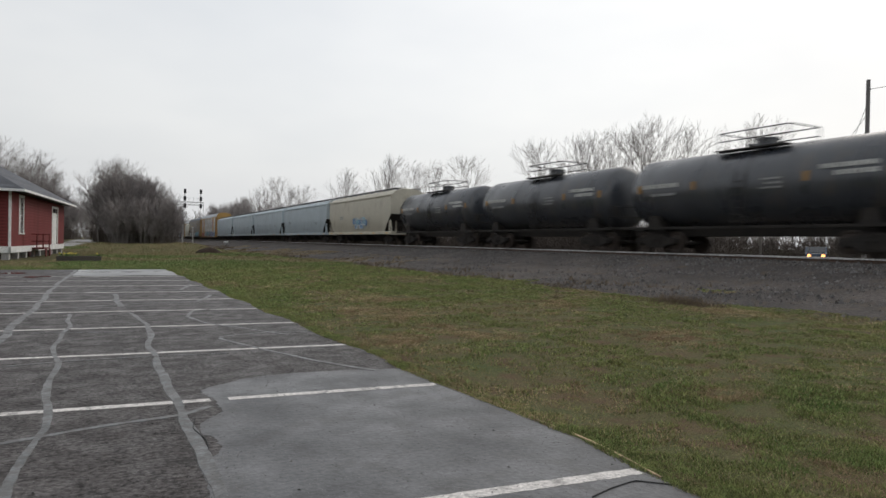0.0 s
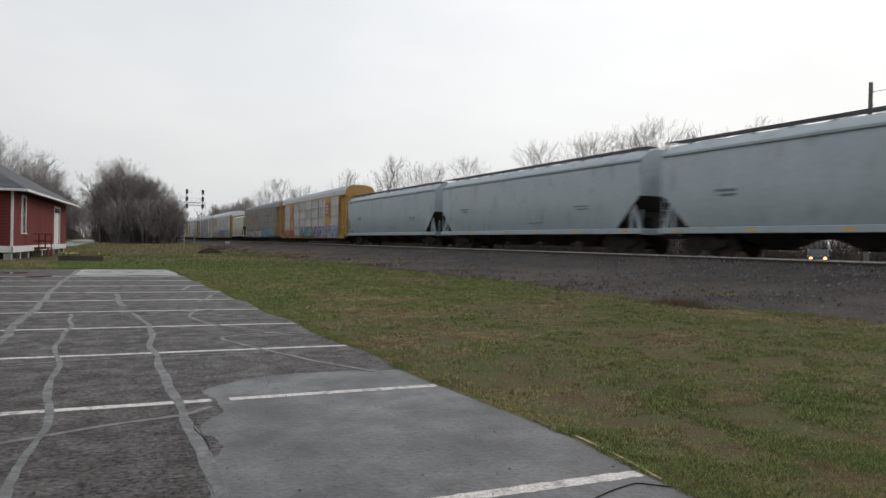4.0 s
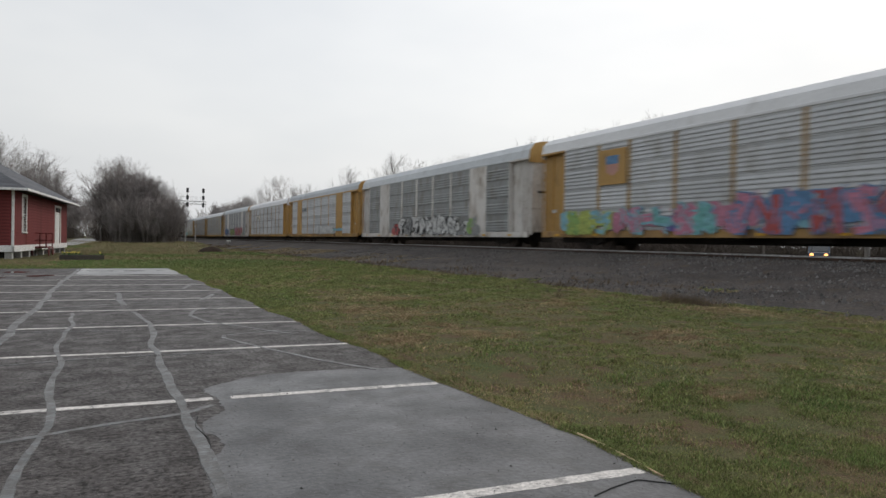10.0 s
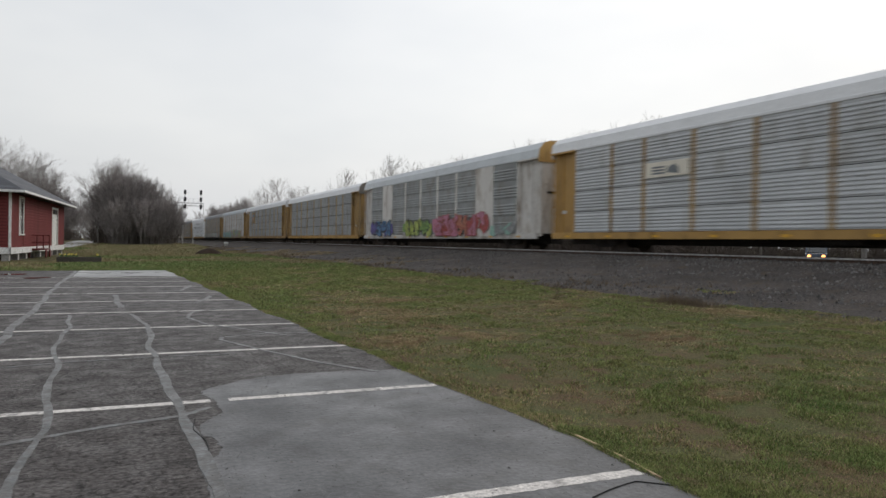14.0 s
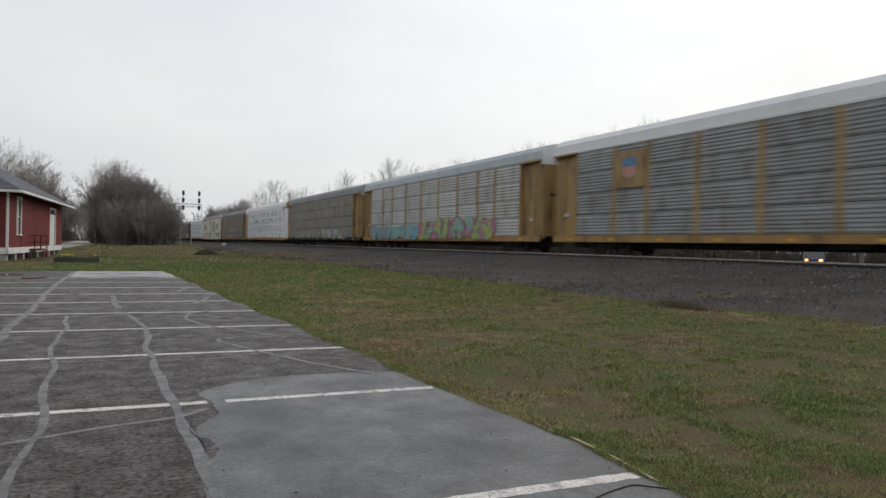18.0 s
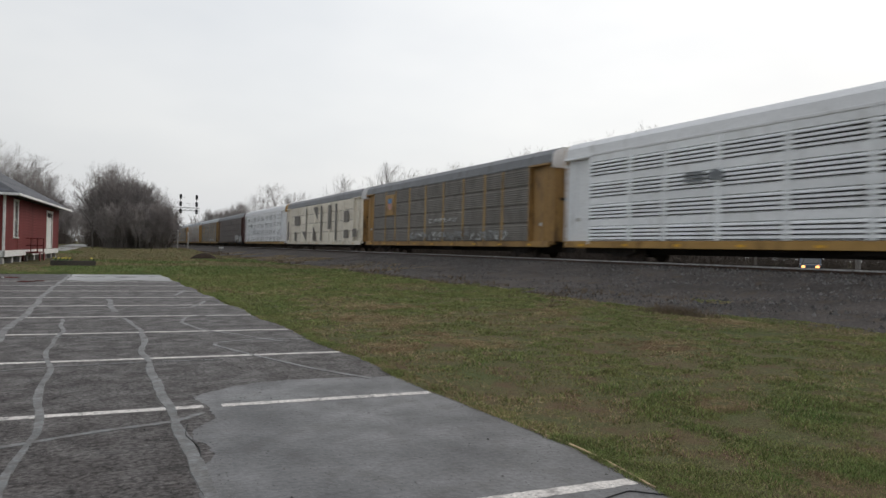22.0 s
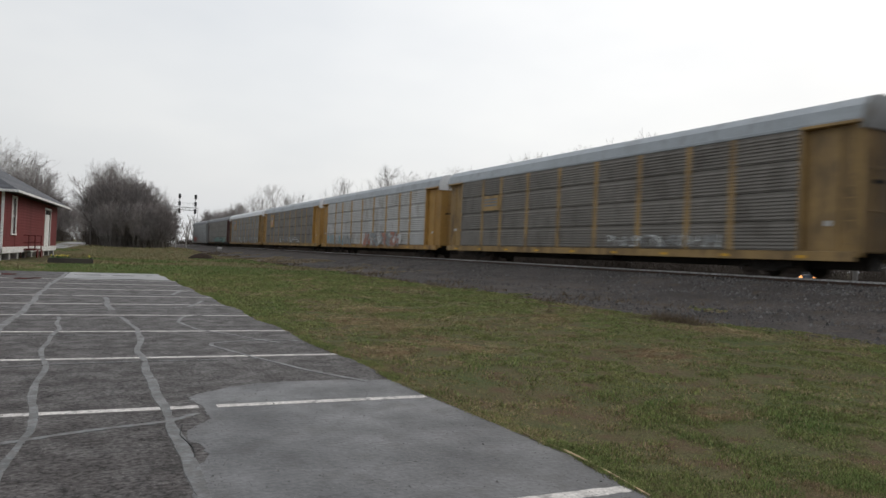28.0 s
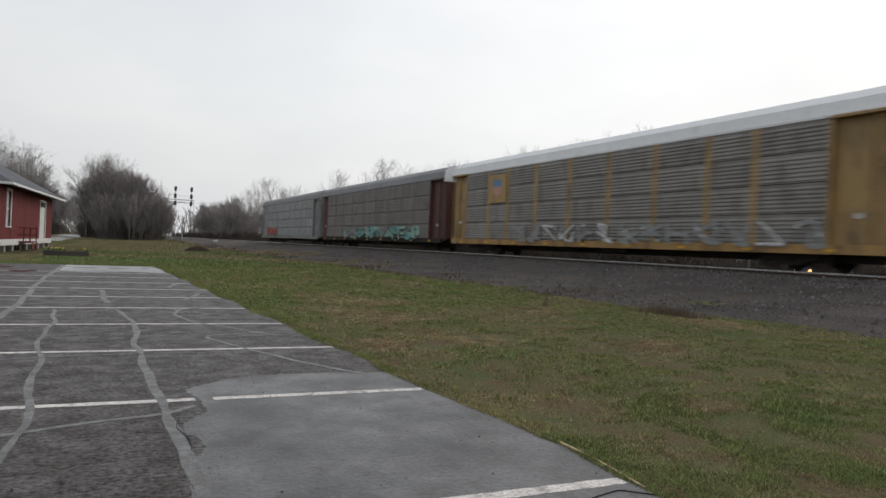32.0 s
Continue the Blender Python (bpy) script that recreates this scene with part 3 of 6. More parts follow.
        tagged(new(name, me), label, "grass", kind="stuff")

    def tufts(name, n, material, label):
        y, x = 33.8 + 75 * rng.random(n) ** 1.4, -9 + rng.random(n) * (26 if material is FIELD_STRAW else 22)
        keep = np.array([noise.noise(Vector((a * 0.15, b * 0.11, 31))) for a, b in zip(x, y)])
        ok = ((keep > 0.3 - 0.0145 * (y - 34)) if material is FIELD_STRAW else (keep < 0.3 - 0.0145 * (y - 34))) | (rng.random(n) < 0.2)
        ok &= ~((x < -3.2) & (y > 46) & (y < 70)) & ((x < 12.6) | (keep > 0.0))
        x, y = x[ok], y[ok]
        n = len(x)
        z = np.array([bank_height(a, b) for a, b in zip(x, y)]) - 0.01
        h, w, u, t = 0.04 + 0.08 * rng.random(n), 0.012 + 0.02 * rng.random(n), rng.random(n) * 6.283, rng.random(n) * 6.283
        v = np.empty((n, 3, 3))
        v[:, 0] = np.stack([x - w * np.cos(t), y - w * np.sin(t), z], 1)
        v[:, 1] = np.stack([x + w * np.cos(t), y + w * np.sin(t), z], 1)
        v[:, 2] = np.stack([x + h * np.cos(u), y + h * np.sin(u), z + h], 1)
        me = bpy.data.meshes.new(name)
        me.from_pydata(v.reshape(-1, 3).tolist(), [], np.arange(3 * n).reshape(-1, 3).tolist())
        me.materials.append(material)
        tagged(new(name, me), label, "grass", kind="stuff")

    tufts("field_grass", 150000, FIELD_GREEN, "green grass of the far field")
    tufts("dry_field_grass", 110000, FIELD_STRAW, "dry brown grass of the far field")
    blades("grass", 1000000, GREEN, "short green lawn grass, wet from rain", False)
    blades("dry_grass", 600000, STRAW, "dry straw-coloured grass in patches", True)


build_grass()


def build_track():
    """Cinder bank, ballast stones, ties and two rails."""
    s = Shape()
    prof = list(BANK) + [(21.5, 1.08), (22.26, 1.08), (23.0, 1.08), (23.8, 1.07), (24.6, 1.0), (26.8, 0.42)]
    ys = [-900, -700, -500, -350, -250, -180, -130, -100] + [-80 + 1.0 * i for i in range(200)] + [120 + 6 * i for i in range(60)] + [500, 600, 800, 1200]
    w = len(prof)
    for y in ys:
        for i, (x, z) in enumerate(prof):
            edge = i == 0
            dx = 0.7 * noise.noise(Vector((0, y * 0.16, 3))) + 0.3 * noise.noise(Vector((0, y * 0.6, 5))) if i < 2 else 0
            bump = 0.10 * noise.noise(Vector((x * 0.7, y * 0.4, 1))) if 0 < i < 5 else 0.0
            s.v.append((x + dx, y, z + bump - (0.1 if edge else 0)))
    s.f = [(j * w + i, j * w + i + 1, (j + 1) * w + i + 1, (j + 1) * w + i) for j in range(len(ys) - 1) for i in range(w - 1)]
    s.m = [0] * len(s.f)
    bed = tagged(new("track_bed", s.mesh("track_bed", CINDER, smooth=True)), "dark cinder and ballast bank under the track", "track bed", kind="structure")
    rng = random.Random(9)
    st = Shape()
    for i in range(49100):
        y = 3 + 50 * rng.random() ** 1.4
        big = i >= 48000
        if big:
            y = 1 + 20 * rng.random() ** 1.2
        x = rng.uniform(13.0, 21.4)
        if x < 17 and rng.random() < 0.45:
            continue
        z = np.interp(x, [p[0] for p in prof], [p[1] for p in prof]) + 0.10 * (noise.noise(Vector((x * 0.7, y * 0.4, 1))) if 13 < x < 18.6 else 0)
        r = rng.uniform(0.045, 0.10) if big else rng.uniform(0.015, 0.038) if rng.random() < 0.95 else rng.uniform(0.04, 0.075)
        a = rng.uniform(0, 6.28)
        q = [(x + r * math.cos(a + k * 2.1) * rng.uniform(0.7, 1.2), y + r * math.sin(a + k * 2.1) * rng.uniform(0.7, 1.2), z - 0.01) for k in range(3)]
        st.add(q + [(x, y, z + r * rng.uniform(0.7, 1.1))], [(0, 1, 3), (1, 2, 3), (2, 0, 3)])
    part("ballast_stones", st.mesh("ballast_stones", STONE), bed, "loose grey ballast stones")["kind"] = "stuff"
    track = thing("railway_track", "railway track of two steel rails on wooden ties", "railway track", kind="structure")
    for name, x in (("rail", TRACK_X - 0.755), ("rail", TRACK_X + 0.755)):
        r = Shape()
        r.prism([(x - 0.07, RAIL_TOP - 0.17), (x + 0.07, RAIL_TOP - 0.17), (x + 0.07, RAIL_TOP - 0.15), (x + 0.012, RAIL_TOP - 0.12), (x + 0.012, RAIL_TOP - 0.045),
                 (x - 0.012, RAIL_TOP - 0.045), (x - 0.012, RAIL_TOP - 0.12), (x - 0.07, RAIL_TOP - 0.15)], -900, 1100, 0)
        r.prism([(x - 0.042, RAIL_TOP - 0.05), (x + 0.042, RAIL_TOP - 0.05), (x + 0.029, RAIL_TOP - 0.004), (x + 0.024, RAIL_TOP), (x - 0.024, RAIL_TOP), (x - 0.029, RAIL_TOP - 0.004)], -900, 1100, 1)
        part(name, r.mesh("rail", RUST, RAIL), track, "rusty steel rail with a bright worn head")
    tie = Shape().box(-1.3, 1.3, -0.11, 0.11, -0.12, 0.03, 0.012).mesh("tie", TIE)
    for i in range(230):
        part("tie", tie, track, at=(TRACK_X + rng.uniform(-0.05, 0.05), -10 + i * 0.52, RAIL_TOP - 0.19 + rng.uniform(-0.01, 0.01)))


build_track()


# ---- the train ----
CARS = []


def paint(name, colour, other, dirt, amount=0.35, rough=0.55, metal=0.0):
    return surface(name, colour, other, rough, metal, grain=14, stain=0.55, amount=0.3, bump=0.04, dirt=dirt, dirt_amount=amount, streak=(1, 1, 0.45), jitter=0.07, contrast=0.22)


YELLOW = paint("faded_yellow_paint", (0.48, 0.285, 0.082), (0.40, 0.235, 0.07), (0.20, 0.115, 0.035), 0.3)
YELLOW_DIRTY = paint("grimy_yellow_paint", (0.40, 0.262, 0.10), (0.315, 0.205, 0.085), (0.15, 0.10, 0.05), 0.5)
ORANGE = paint("rusty_orange_paint", (0.41, 0.245, 0.08), (0.32, 0.19, 0.07), (0.12, 0.07, 0.035), 0.4)
SILVER = paint("galvanised_sheet", (0.485, 0.500, 0.515), (0.400, 0.412, 0.422), (0.308, 0.297, 0.275), 0.25, 0.45, 0.15)
SILVER_MID = paint("dusty_galvanised_sheet", (0.465, 0.470, 0.470), (0.370, 0.368, 0.355), (0.276, 0.248, 0.206), 0.4, 0.5, 0.15)
SILVER_DULL = paint("weathered_grey_sheet", (0.290, 0.306, 0.310), (0.232, 0.240, 0.238), (0.176, 0.162, 0.135), 0.4, 0.55, 0.1)
SILVER_DARK = paint("brown_grimed_sheet", (0.250, 0.238, 0.220), (0.195, 0.184, 0.168), (0.14, 0.13, 0.115), 0.4, 0.6, 0.1)
SILVER_GRIME = paint("dark_grimed_sheet", (0.198, 0.184, 0.164), (0.155, 0.142, 0.126), (0.112, 0.100, 0.086), 0.4, 0.6, 0.1)
SILVER_BROWN = paint("dark_brown_sheet", (0.102, 0.078, 0.066), (0.078, 0.062, 0.055), (0.06, 0.048, 0.042), 0.4, 0.6)
WHITE = paint("white_car_paint", (0.88, 0.90, 0.915), (0.82, 0.84, 0.86), (0.6, 0.6, 0.59), 0.15, 0.35)
CREAM_WHITE = paint("chalky_white_paint", (0.82, 0.775, 0.67), (0.75, 0.70, 0.60), (0.52, 0.45, 0.35), 0.22)
OFF_WHITE = paint("stained_white_paint", (0.66, 0.645, 0.62), (0.56, 0.535, 0.505), (0.28, 0.23, 0.18), 0.4)
ROOF_WHITE = paint("white_roof_sheet", (0.74, 0.75, 0.765), (0.68, 0.69, 0.705), (0.5, 0.5, 0.49), 0.12)
ROOF_PALE = paint("pale_blue_grey_roof_sheet", (0.55, 0.585, 0.61), (0.48, 0.51, 0.535), (0.36, 0.37, 0.38), 0.15, 0.45, 0.1)
ROOF_BLUE = paint("blue_grey_roof_sheet", (0.38, 0.415, 0.445), (0.31, 0.34, 0.365), (0.23, 0.24, 0.25), 0.3, 0.45, 0.1)
ROOF_DARK = paint("dark_grey_roof_sheet", (0.17, 0.18, 0.195), (0.135, 0.14, 0.15), (0.09, 0.088, 0.085), 0.3, 0.5)
MAROON = paint("dull_maroon_paint", (0.115, 0.045, 0.04), (0.09, 0.04, 0.036), (0.06, 0.04, 0.035), 0.4)
HOPPER_GREY = paint("blue_grey_hopper_paint", (0.41, 0.472, 0.505), (0.355, 0.412, 0.445), (0.232, 0.253, 0.26), 0.2)
HOPPER_CREAM = paint("cream_hopper_paint", (0.55, 0.515, 0.42), (0.48, 0.45, 0.37), (0.33, 0.285, 0.22), 0.2)
HOPPER_PALE = paint("pale_grey_cream_hopper_paint", (0.58, 0.57, 0.49), (0.52, 0.51, 0.44), (0.38, 0.36, 0.30), 0.15)
SPRAY = {k: surface("spray_paint_" + k, c, tuple(v * 0.8 for v in c), 0.5, grain=8, stain=1.5, bump=0, dirt=tuple(v * 0.5 for v in c), dirt_amount=0.2) for k, c in dict(
    blue=(0.10, 0.23, 0.42), sky=(0.22, 0.46, 0.55), teal=(0.15, 0.40, 0.39), pink=(0.5, 0.2, 0.29), red=(0.42, 0.08, 0.08), green=(0.25, 0.42, 0.12),
    lime=(0.42, 0.5, 0.12), white=(0.66, 0.67, 0.66), black=(0.025, 0.025, 0.03), purple=(0.13, 0.1, 0.32), salmon=(0.5, 0.2, 0.13), grey=(0.3, 0.31, 0.31),
    mint=(0.3, 0.5, 0.42), rust=(0.3, 0.07, 0.05)).items()}
HALF = 1.6


def wheel_mesh():
    s = Shape().lathe([(-0.07, 0.1), (-0.07, 0.30), (-0.04, 0.34), (-0.065, 0.38), (-0.065, 0.455), (0.045, 0.445), (0.06, 0.48), (0.075, 0.48), (0.075, 0.1)], axis_y=False, n=20)
    return s.mesh("wheel", WHEEL, smooth=True)


def side_frame_mesh():
    s = Shape()
    s.cross([(-1.15, 0.42), (-1.15, 0.62), (-0.75, 0.66), (-0.35, 0.82), (0.35, 0.82), (0.75, 0.66), (1.15, 0.62), (1.15, 0.42), (0.7, 0.40), (0.4, 0.22), (-0.4, 0.22), (-0.7, 0.40)], -0.08, 0.08)
    for y in (-0.88, 0.88):
        s.tube((-0.14, y, 0.47), (0.1, y, 0.47), 0.13, n=10)
    for y in (-0.2, -0.07, 0.07, 0.2):
        s.tube((-0.1, y, 0.3), (-0.1, y, 0.62), 0.05, n=7)
    return s.mesh("side_frame", BLACK_STEEL)


def truck(car, y):
    """A two-axle truck under a car."""
    bolster = part("truck", kept("bolster", lambda: Shape().box(-1.1, 1.1, -0.2, 0.2, 0.5, 0.78, 0.03).tube((-1.05, -0.88, 0.46), (1.05, -0.88, 0.46), 0.08)
                                 .tube((-1.05, 0.88, 0.46), (1.05, 0.88, 0.46), 0.08).mesh("bolster", BLACK_STEEL)), car, "black two-axle freight truck", (0, y, 0))
    for sx in (-1, 1):
        part("side_frame", kept("side_frame", side_frame_mesh), bolster, at=(sx * 0.98, 0, 0))
        for sy in (-0.88, 0.88):
            w = part("wheel", kept("wheel", wheel_mesh), bolster, at=(sx * 0.755, sy, 0.458))
            if sx > 0:
                w.rotation_euler = (0, 0, math.pi)


def coupler(car, y, way):
    def build():
        s = Shape().box(-0.09, 0.09, -0.1, 0.5, 0.72, 0.98, 0.02).box(-0.16, 0.14, 0.45, 0.72, 0.7, 1.0, 0.04)
        s.tube((0.3, 0, 0.75), (0.34, 0.35, 0.42), 0.025, n=6).tube((0.34, 0.35, 0.42), (0.2, 0.62, 0.5), 0.025, n=6)
        return s.mesh("coupler", BLACK_STEEL)
    c = part("coupler", kept("coupler", build), car, "black knuckle coupler with its air hose", (0, y, 0))
    if way < 0:
        c.rotation_euler = (0, 0, math.pi)


def marks(car, y, z, rows, width, material, height=0.11, x=-HALF - 0.075, name="stencil", gap=0.09):
    """Lettering too small to read, as plain bars on the near side, row by row."""
    rng = random.Random(int(y * 100 + z * 10))
    for r in range(rows):
        s, yy = Shape(), y
        while yy < y + width * (1 - 0.25 * (r % 2)):
            w = rng.uniform(0.5, 1.0) * height * 1.3
            s.box(x, x + 0.004, yy, yy + w, z - r * (height + gap), z - r * (height + gap) + height)
            yy += w + height * 0.25
        part(name, s.mesh(name, material), car, "row of small unreadable lettering")


def graffiti(car, y0, y1, z0, z1, names, seed, x=-HALF - 0.085, letters=None, faint=False, cloud=None):
    """Sprayed strokes over a cloud of colour, none of which can be read."""
    rng = random.Random(seed)
    s = Shape()
    mats = [SPRAY[k] for k in names]
    high = z1 - z0
    n = letters or max(3, int((y1 - y0) / (high * 0.72)))
    step = (y1 - y0) / n
    layer = 0

    def put(pts, slot):
        nonlocal layer
        layer += 1
        s.add([(x - 0.0005 * layer, min(max(y, y0 - 0.5), y1 + 0.5), min(max(z, z0 - 0.04), z1 + 0.14)) for y, z in pts], [tuple(range(len(pts)))], slot)

    def blob(cy, cz, ry, rz, slot, jag):
        m, e = 16, rng.uniform(1.7, 3.5)
        pts = []
        for i in range(m):
            a = 6.283 * i / m
            c, d = math.cos(a), math.sin(a)
            r = 1 / (abs(c) ** e + abs(d) ** e) ** (1 / e) * rng.uniform(1 - jag, 1 + jag)
            pts.append((cy + ry * c * r, cz + rz * d * r))
        put(pts, slot)

    def stroke(a, b, w, slot):
        d = Vector((b[0] - a[0], b[1] - a[1]))
        d.normalize()
        e = Vector((-d.y, d.x)) * w
        t = d * w * rng.uniform(0.2, 0.9)
        put([(a[0] - e.x * 1.1 - t.x, a[1] - e.y * 1.1 - t.y), (b[0] - e.x * 0.8 + t.x, b[1] - e.y * 0.8 + t.y), (b[0] + e.x * 0.9 + t.x, b[1] + e.y * 0.9 + t.y), (a[0] + e.x - t.x, a[1] + e.y - t.y)], slot)

    # the cloud behind
    for i in range(0 if faint else n + 1):
        blob(y0 + (i + rng.uniform(-0.2, 0.2)) * step, (z0 + z1) / 2 + rng.uniform(-0.2, 0.2) * high, step * 0.5, high * rng.uniform(0.25, 0.42) * (1.3 if cloud else 1), cloud or rng.randrange(1, len(mats)), 0.2)
    knots = ((0, 0), (0, 1), (1, 1), (1, 0), (0.5, 0.5), (0, 0.5), (1, 0.5), (0.5, 1), (0.5, 0))
    for i in range(n):
        cy, w = y0 + i * step, high * rng.uniform(0.085, 0.12) * (0.5 if faint else 1)
        lean = rng.uniform(-0.15, 0.25)
        path = rng.sample(knots, rng.randint(4, 6))
        pts = [(cy + (0.14 + 0.72 * (u + lean * (v - 0.5))) * step, z0 + (0.1 + 0.8 * v + rng.uniform(-0.06, 0.06)) * high) for u, v in path]
        fill = rng.randrange(1, cloud or len(mats))
        for a, b in zip(pts, pts[1:]):
            stroke((a[0] - w * 0.3, a[1] - w * 0.3), (b[0] - w * 0.3, b[1] - w * 0.3), w * 1.65, 0)
        for a, b in zip(pts, pts[1:]):
            stroke(a, b, w, fill)
        for k in range(4):
            a = (cy + rng.uniform(0.0, 1.0) * step, z0 + rng.uniform(0.05, 0.95) * high)
            stroke(a, (a[0] + rng.uniform(-0.35, 0.35) * step, a[1] + rng.uniform(-0.45, 0.45) * high), w * 0.28, rng.choice((0, 0, rng.randrange(len(mats)))))
        for k in range(3):
            blob(cy + rng.uniform(0.1, 0.9) * step, z0 + rng.uniform(0.1, 0.9) * high, step * 0.05, high * rng.uniform(0.04, 0.1), rng.randrange(len(mats)), 0.2)
    part("graffiti", s.mesh("graffiti", *mats), car, "sprayed graffiti in " + " and ".join(names[1:3]))


def sheet_mesh(width, height, material, ribs, slot):
    """One corrugated side sheet: a flat upper band over a group of horizontal ribs, its face towards -x."""
    prof = [(0.04, 0.0), (-0.03, 0.004)]
    band = height * (0.30 if ribs <= 4 else 0.08)
    p = (height - band - 0.05) / ribs
    z = 0.03
    for i in range(ribs):
        prof += [(slot, z + p * 0.02), (slot, z + p * 0.17), (-0.064, z + p * 0.22), (-0.060, z + p * 0.46), (slot, z + p * 0.96)]
        z += p
    prof += [(-0.03, z + 0.01), (-0.03, height - 0.006), (0.04, height - 0.002)]
    return Shape().prism(prof, 0, width).mesh("side_sheet", material)


def auto_rack(label, panel, post_paint, end_paint, roof_paint, sill_paint, plates=False, ribs=4, door_top=None, post_width=0.26, door_marks=True, door_paint=None, sheet_label="", slot=-0.026, rail_paint=None, plate_width=2.16):
    car = thing("auto_rack_car", label, "rail car", "train of freight cars", kind="")
    L = 27.3
    h0, h1, top = 0.93, 5.03, 6.06 if plates else 5.98
    reach = 11.65
    sheets = 4
    hs = (h1 - h0) / sheets
    # side sill and floor
    for sx in (-1, 1):
        s = Shape().box(min(sx * HALF, sx * (HALF - 0.14)), max(sx * HALF, sx * (HALF - 0.14)), -L / 2 + 0.1, L / 2 - 0.1, 0.60, 0.92, 0.015)
        for k in range(14):
            y = -L / 2 + 1.6 + k * (L - 3.2) / 13
            s.box(min(sx * (HALF + 0.02), sx * HALF), max(sx * (HALF + 0.02), sx * HALF), y - 0.04, y + 0.04, 0.62, 0.91)
        part("side_sill", s.mesh("side_sill", sill_paint), car, at=(0, 0, 0))
    s = Shape().box(-0.35, 0.35, -L / 2 + 0.3, L / 2 - 0.3, 0.34, 0.86).box(-1.4, 1.4, -L / 2 + 0.15, L / 2 - 0.15, 0.86, 0.93)
    for y in range(-11, 12, 2):
        s.box(-1.4, 1.4, y - 0.08, y + 0.08, 0.62, 0.86)
    s.box(-1.2, -0.6, -2.2, -0.6, 0.42, 0.85, 0.04).box(-1.25, -0.9, 1.2, 2.4, 0.5, 0.8, 0.05)
    part("underframe", s.mesh("underframe", BLACK_STEEL), car, "black steel centre sill and crossbearers")
    # bays of one side: (kind, width), from the forward end to the rear
    ends, w = L / 2 - reach, post_width
    if plates:
        p = plate_width
        q, m = 7.97 - p / 2 - 4.25 - w / 2, 2.83 - w
        bays = [("end", ends), ("sheet", reach - 7.97 - p / 2), ("plate", p), ("sheet", q), ("post", w)] + [("sheet", m), ("post", w)] * 3 + [
            ("sheet", q), ("plate", p), ("sheet", reach - 7.97 - p / 2), ("end", ends)]
    else:
        outer, slim, wide, m = reach - 9.0 - w / 2, 2.05 - w, 2.70 - w, 2.83 - w
        bays = [("end", ends), ("sheet", outer), ("post", w), ("sheet", slim), ("post", w), ("sheet", wide), ("post", w)] + [("sheet", m), ("post", w)] * 3 + [
            ("sheet", wide), ("post", w), ("sheet", slim), ("post", w), ("sheet", outer), ("end", ends)]

    def side_ladder():
        s = Shape()
        for yy in (0.0, 0.40):
            s.box(-0.27, -0.23, yy, yy + 0.04, 0.62, h1 - 0.1)
        for k in range(11):
            s.tube((-0.25, 0.02, 0.8 + k * 0.365), (-0.25, 0.42, 0.8 + k * 0.365), 0.016, n=5)
        return s.mesh("ladder", end_paint)

    for sx in (-1, 1):
        y = -L / 2
        for kind, w in bays:
            if kind == "sheet":
                for k in range(sheets):
                    if sx > 0 and k:
                        break
                    tall = hs - (0.02 if ribs > 5 else 0.004) if sx < 0 else h1 - h0 - 0.03
                    me = kept(("sheet", round(w, 2), panel.name, ribs, sx, slot), lambda: sheet_mesh(w, tall, panel, ribs if sx < 0 else 12, slot))
                    o = part("side_sheet", me, car, sheet_label, at=(sx * (HALF - 0.03), y + (w if sx > 0 else 0), h0 + k * hs))
                    if sx > 0:
                        o.rotation_euler = (0, 0, math.pi)
            else:
                deep = {"post": 0.058, "plate": 0.05, "end": 0.056}[kind]
                paintwork = end_paint if kind != "post" else post_paint
                low = h0 - (0.02 if kind == "post" else 0.18)

                def build():
                    b = Shape().box(-deep, 0.08, 0, w, low, h1 + (0.02 if kind != "post" else -0.03), 0.012)
                    return b.mesh(kind, paintwork)
                o = part({"post": "post", "plate": "side_plate", "end": "end_panel"}[kind], kept((kind, round(w, 2), paintwork.name), build), car,
                         at=(sx * (HALF - 0.02 - (0.26 if kind == "end" else 0)), y + (w if sx > 0 else 0), 0))
                if sx > 0:
                    o.rotation_euler = (0, 0, math.pi)
                elif kind == "end":
                    fore = y < 0
                    # a ledge overhead, a post where the sheets stop, a hinge rib and a ladder by the corner
                    part("lip", kept(("lip", end_paint.name), lambda: Shape().box(-deep - 0.30, 0, 0.02, w - 0.02, h1 - 0.07, h1 + 0.03, 0.012).mesh("lip", end_paint)), o)
                    part("rib", kept(("end_post", end_paint.name), lambda: Shape().box(-deep - 0.26, 0, 0, 0.10, low + 0.02, h1 - 0.07, 0.01).mesh("rib", end_paint)), o, at=(0, w - 0.10 if fore else 0, 0))
                    part("rib", kept(("end_rib", end_paint.name), lambda: Shape().box(-deep - 0.05, 0, 0, 0.07, low + 0.02, h1 - 0.1, 0.008).mesh("rib", end_paint)), o, at=(0, 0.72 if fore else w - 0.79, 0))
                    part("ladder", kept(("side_ladder", end_paint.name), side_ladder), o, at=(0, 0.08 if fore else w - 0.52, 0))
            y += w
        # black backing keeps the car shut and paints shade into the white cars' slots
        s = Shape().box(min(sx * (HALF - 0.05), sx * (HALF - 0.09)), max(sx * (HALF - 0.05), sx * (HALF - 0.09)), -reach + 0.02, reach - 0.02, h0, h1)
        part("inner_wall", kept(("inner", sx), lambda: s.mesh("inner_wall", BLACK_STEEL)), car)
        s = Shape().box(min(sx * (HALF + 0.03), sx * (HALF - 0.1)), max(sx * (HALF + 0.03), sx * (HALF - 0.1)), -L / 2, L / 2, h1 - 0.02, h1 + 0.1, 0.012)
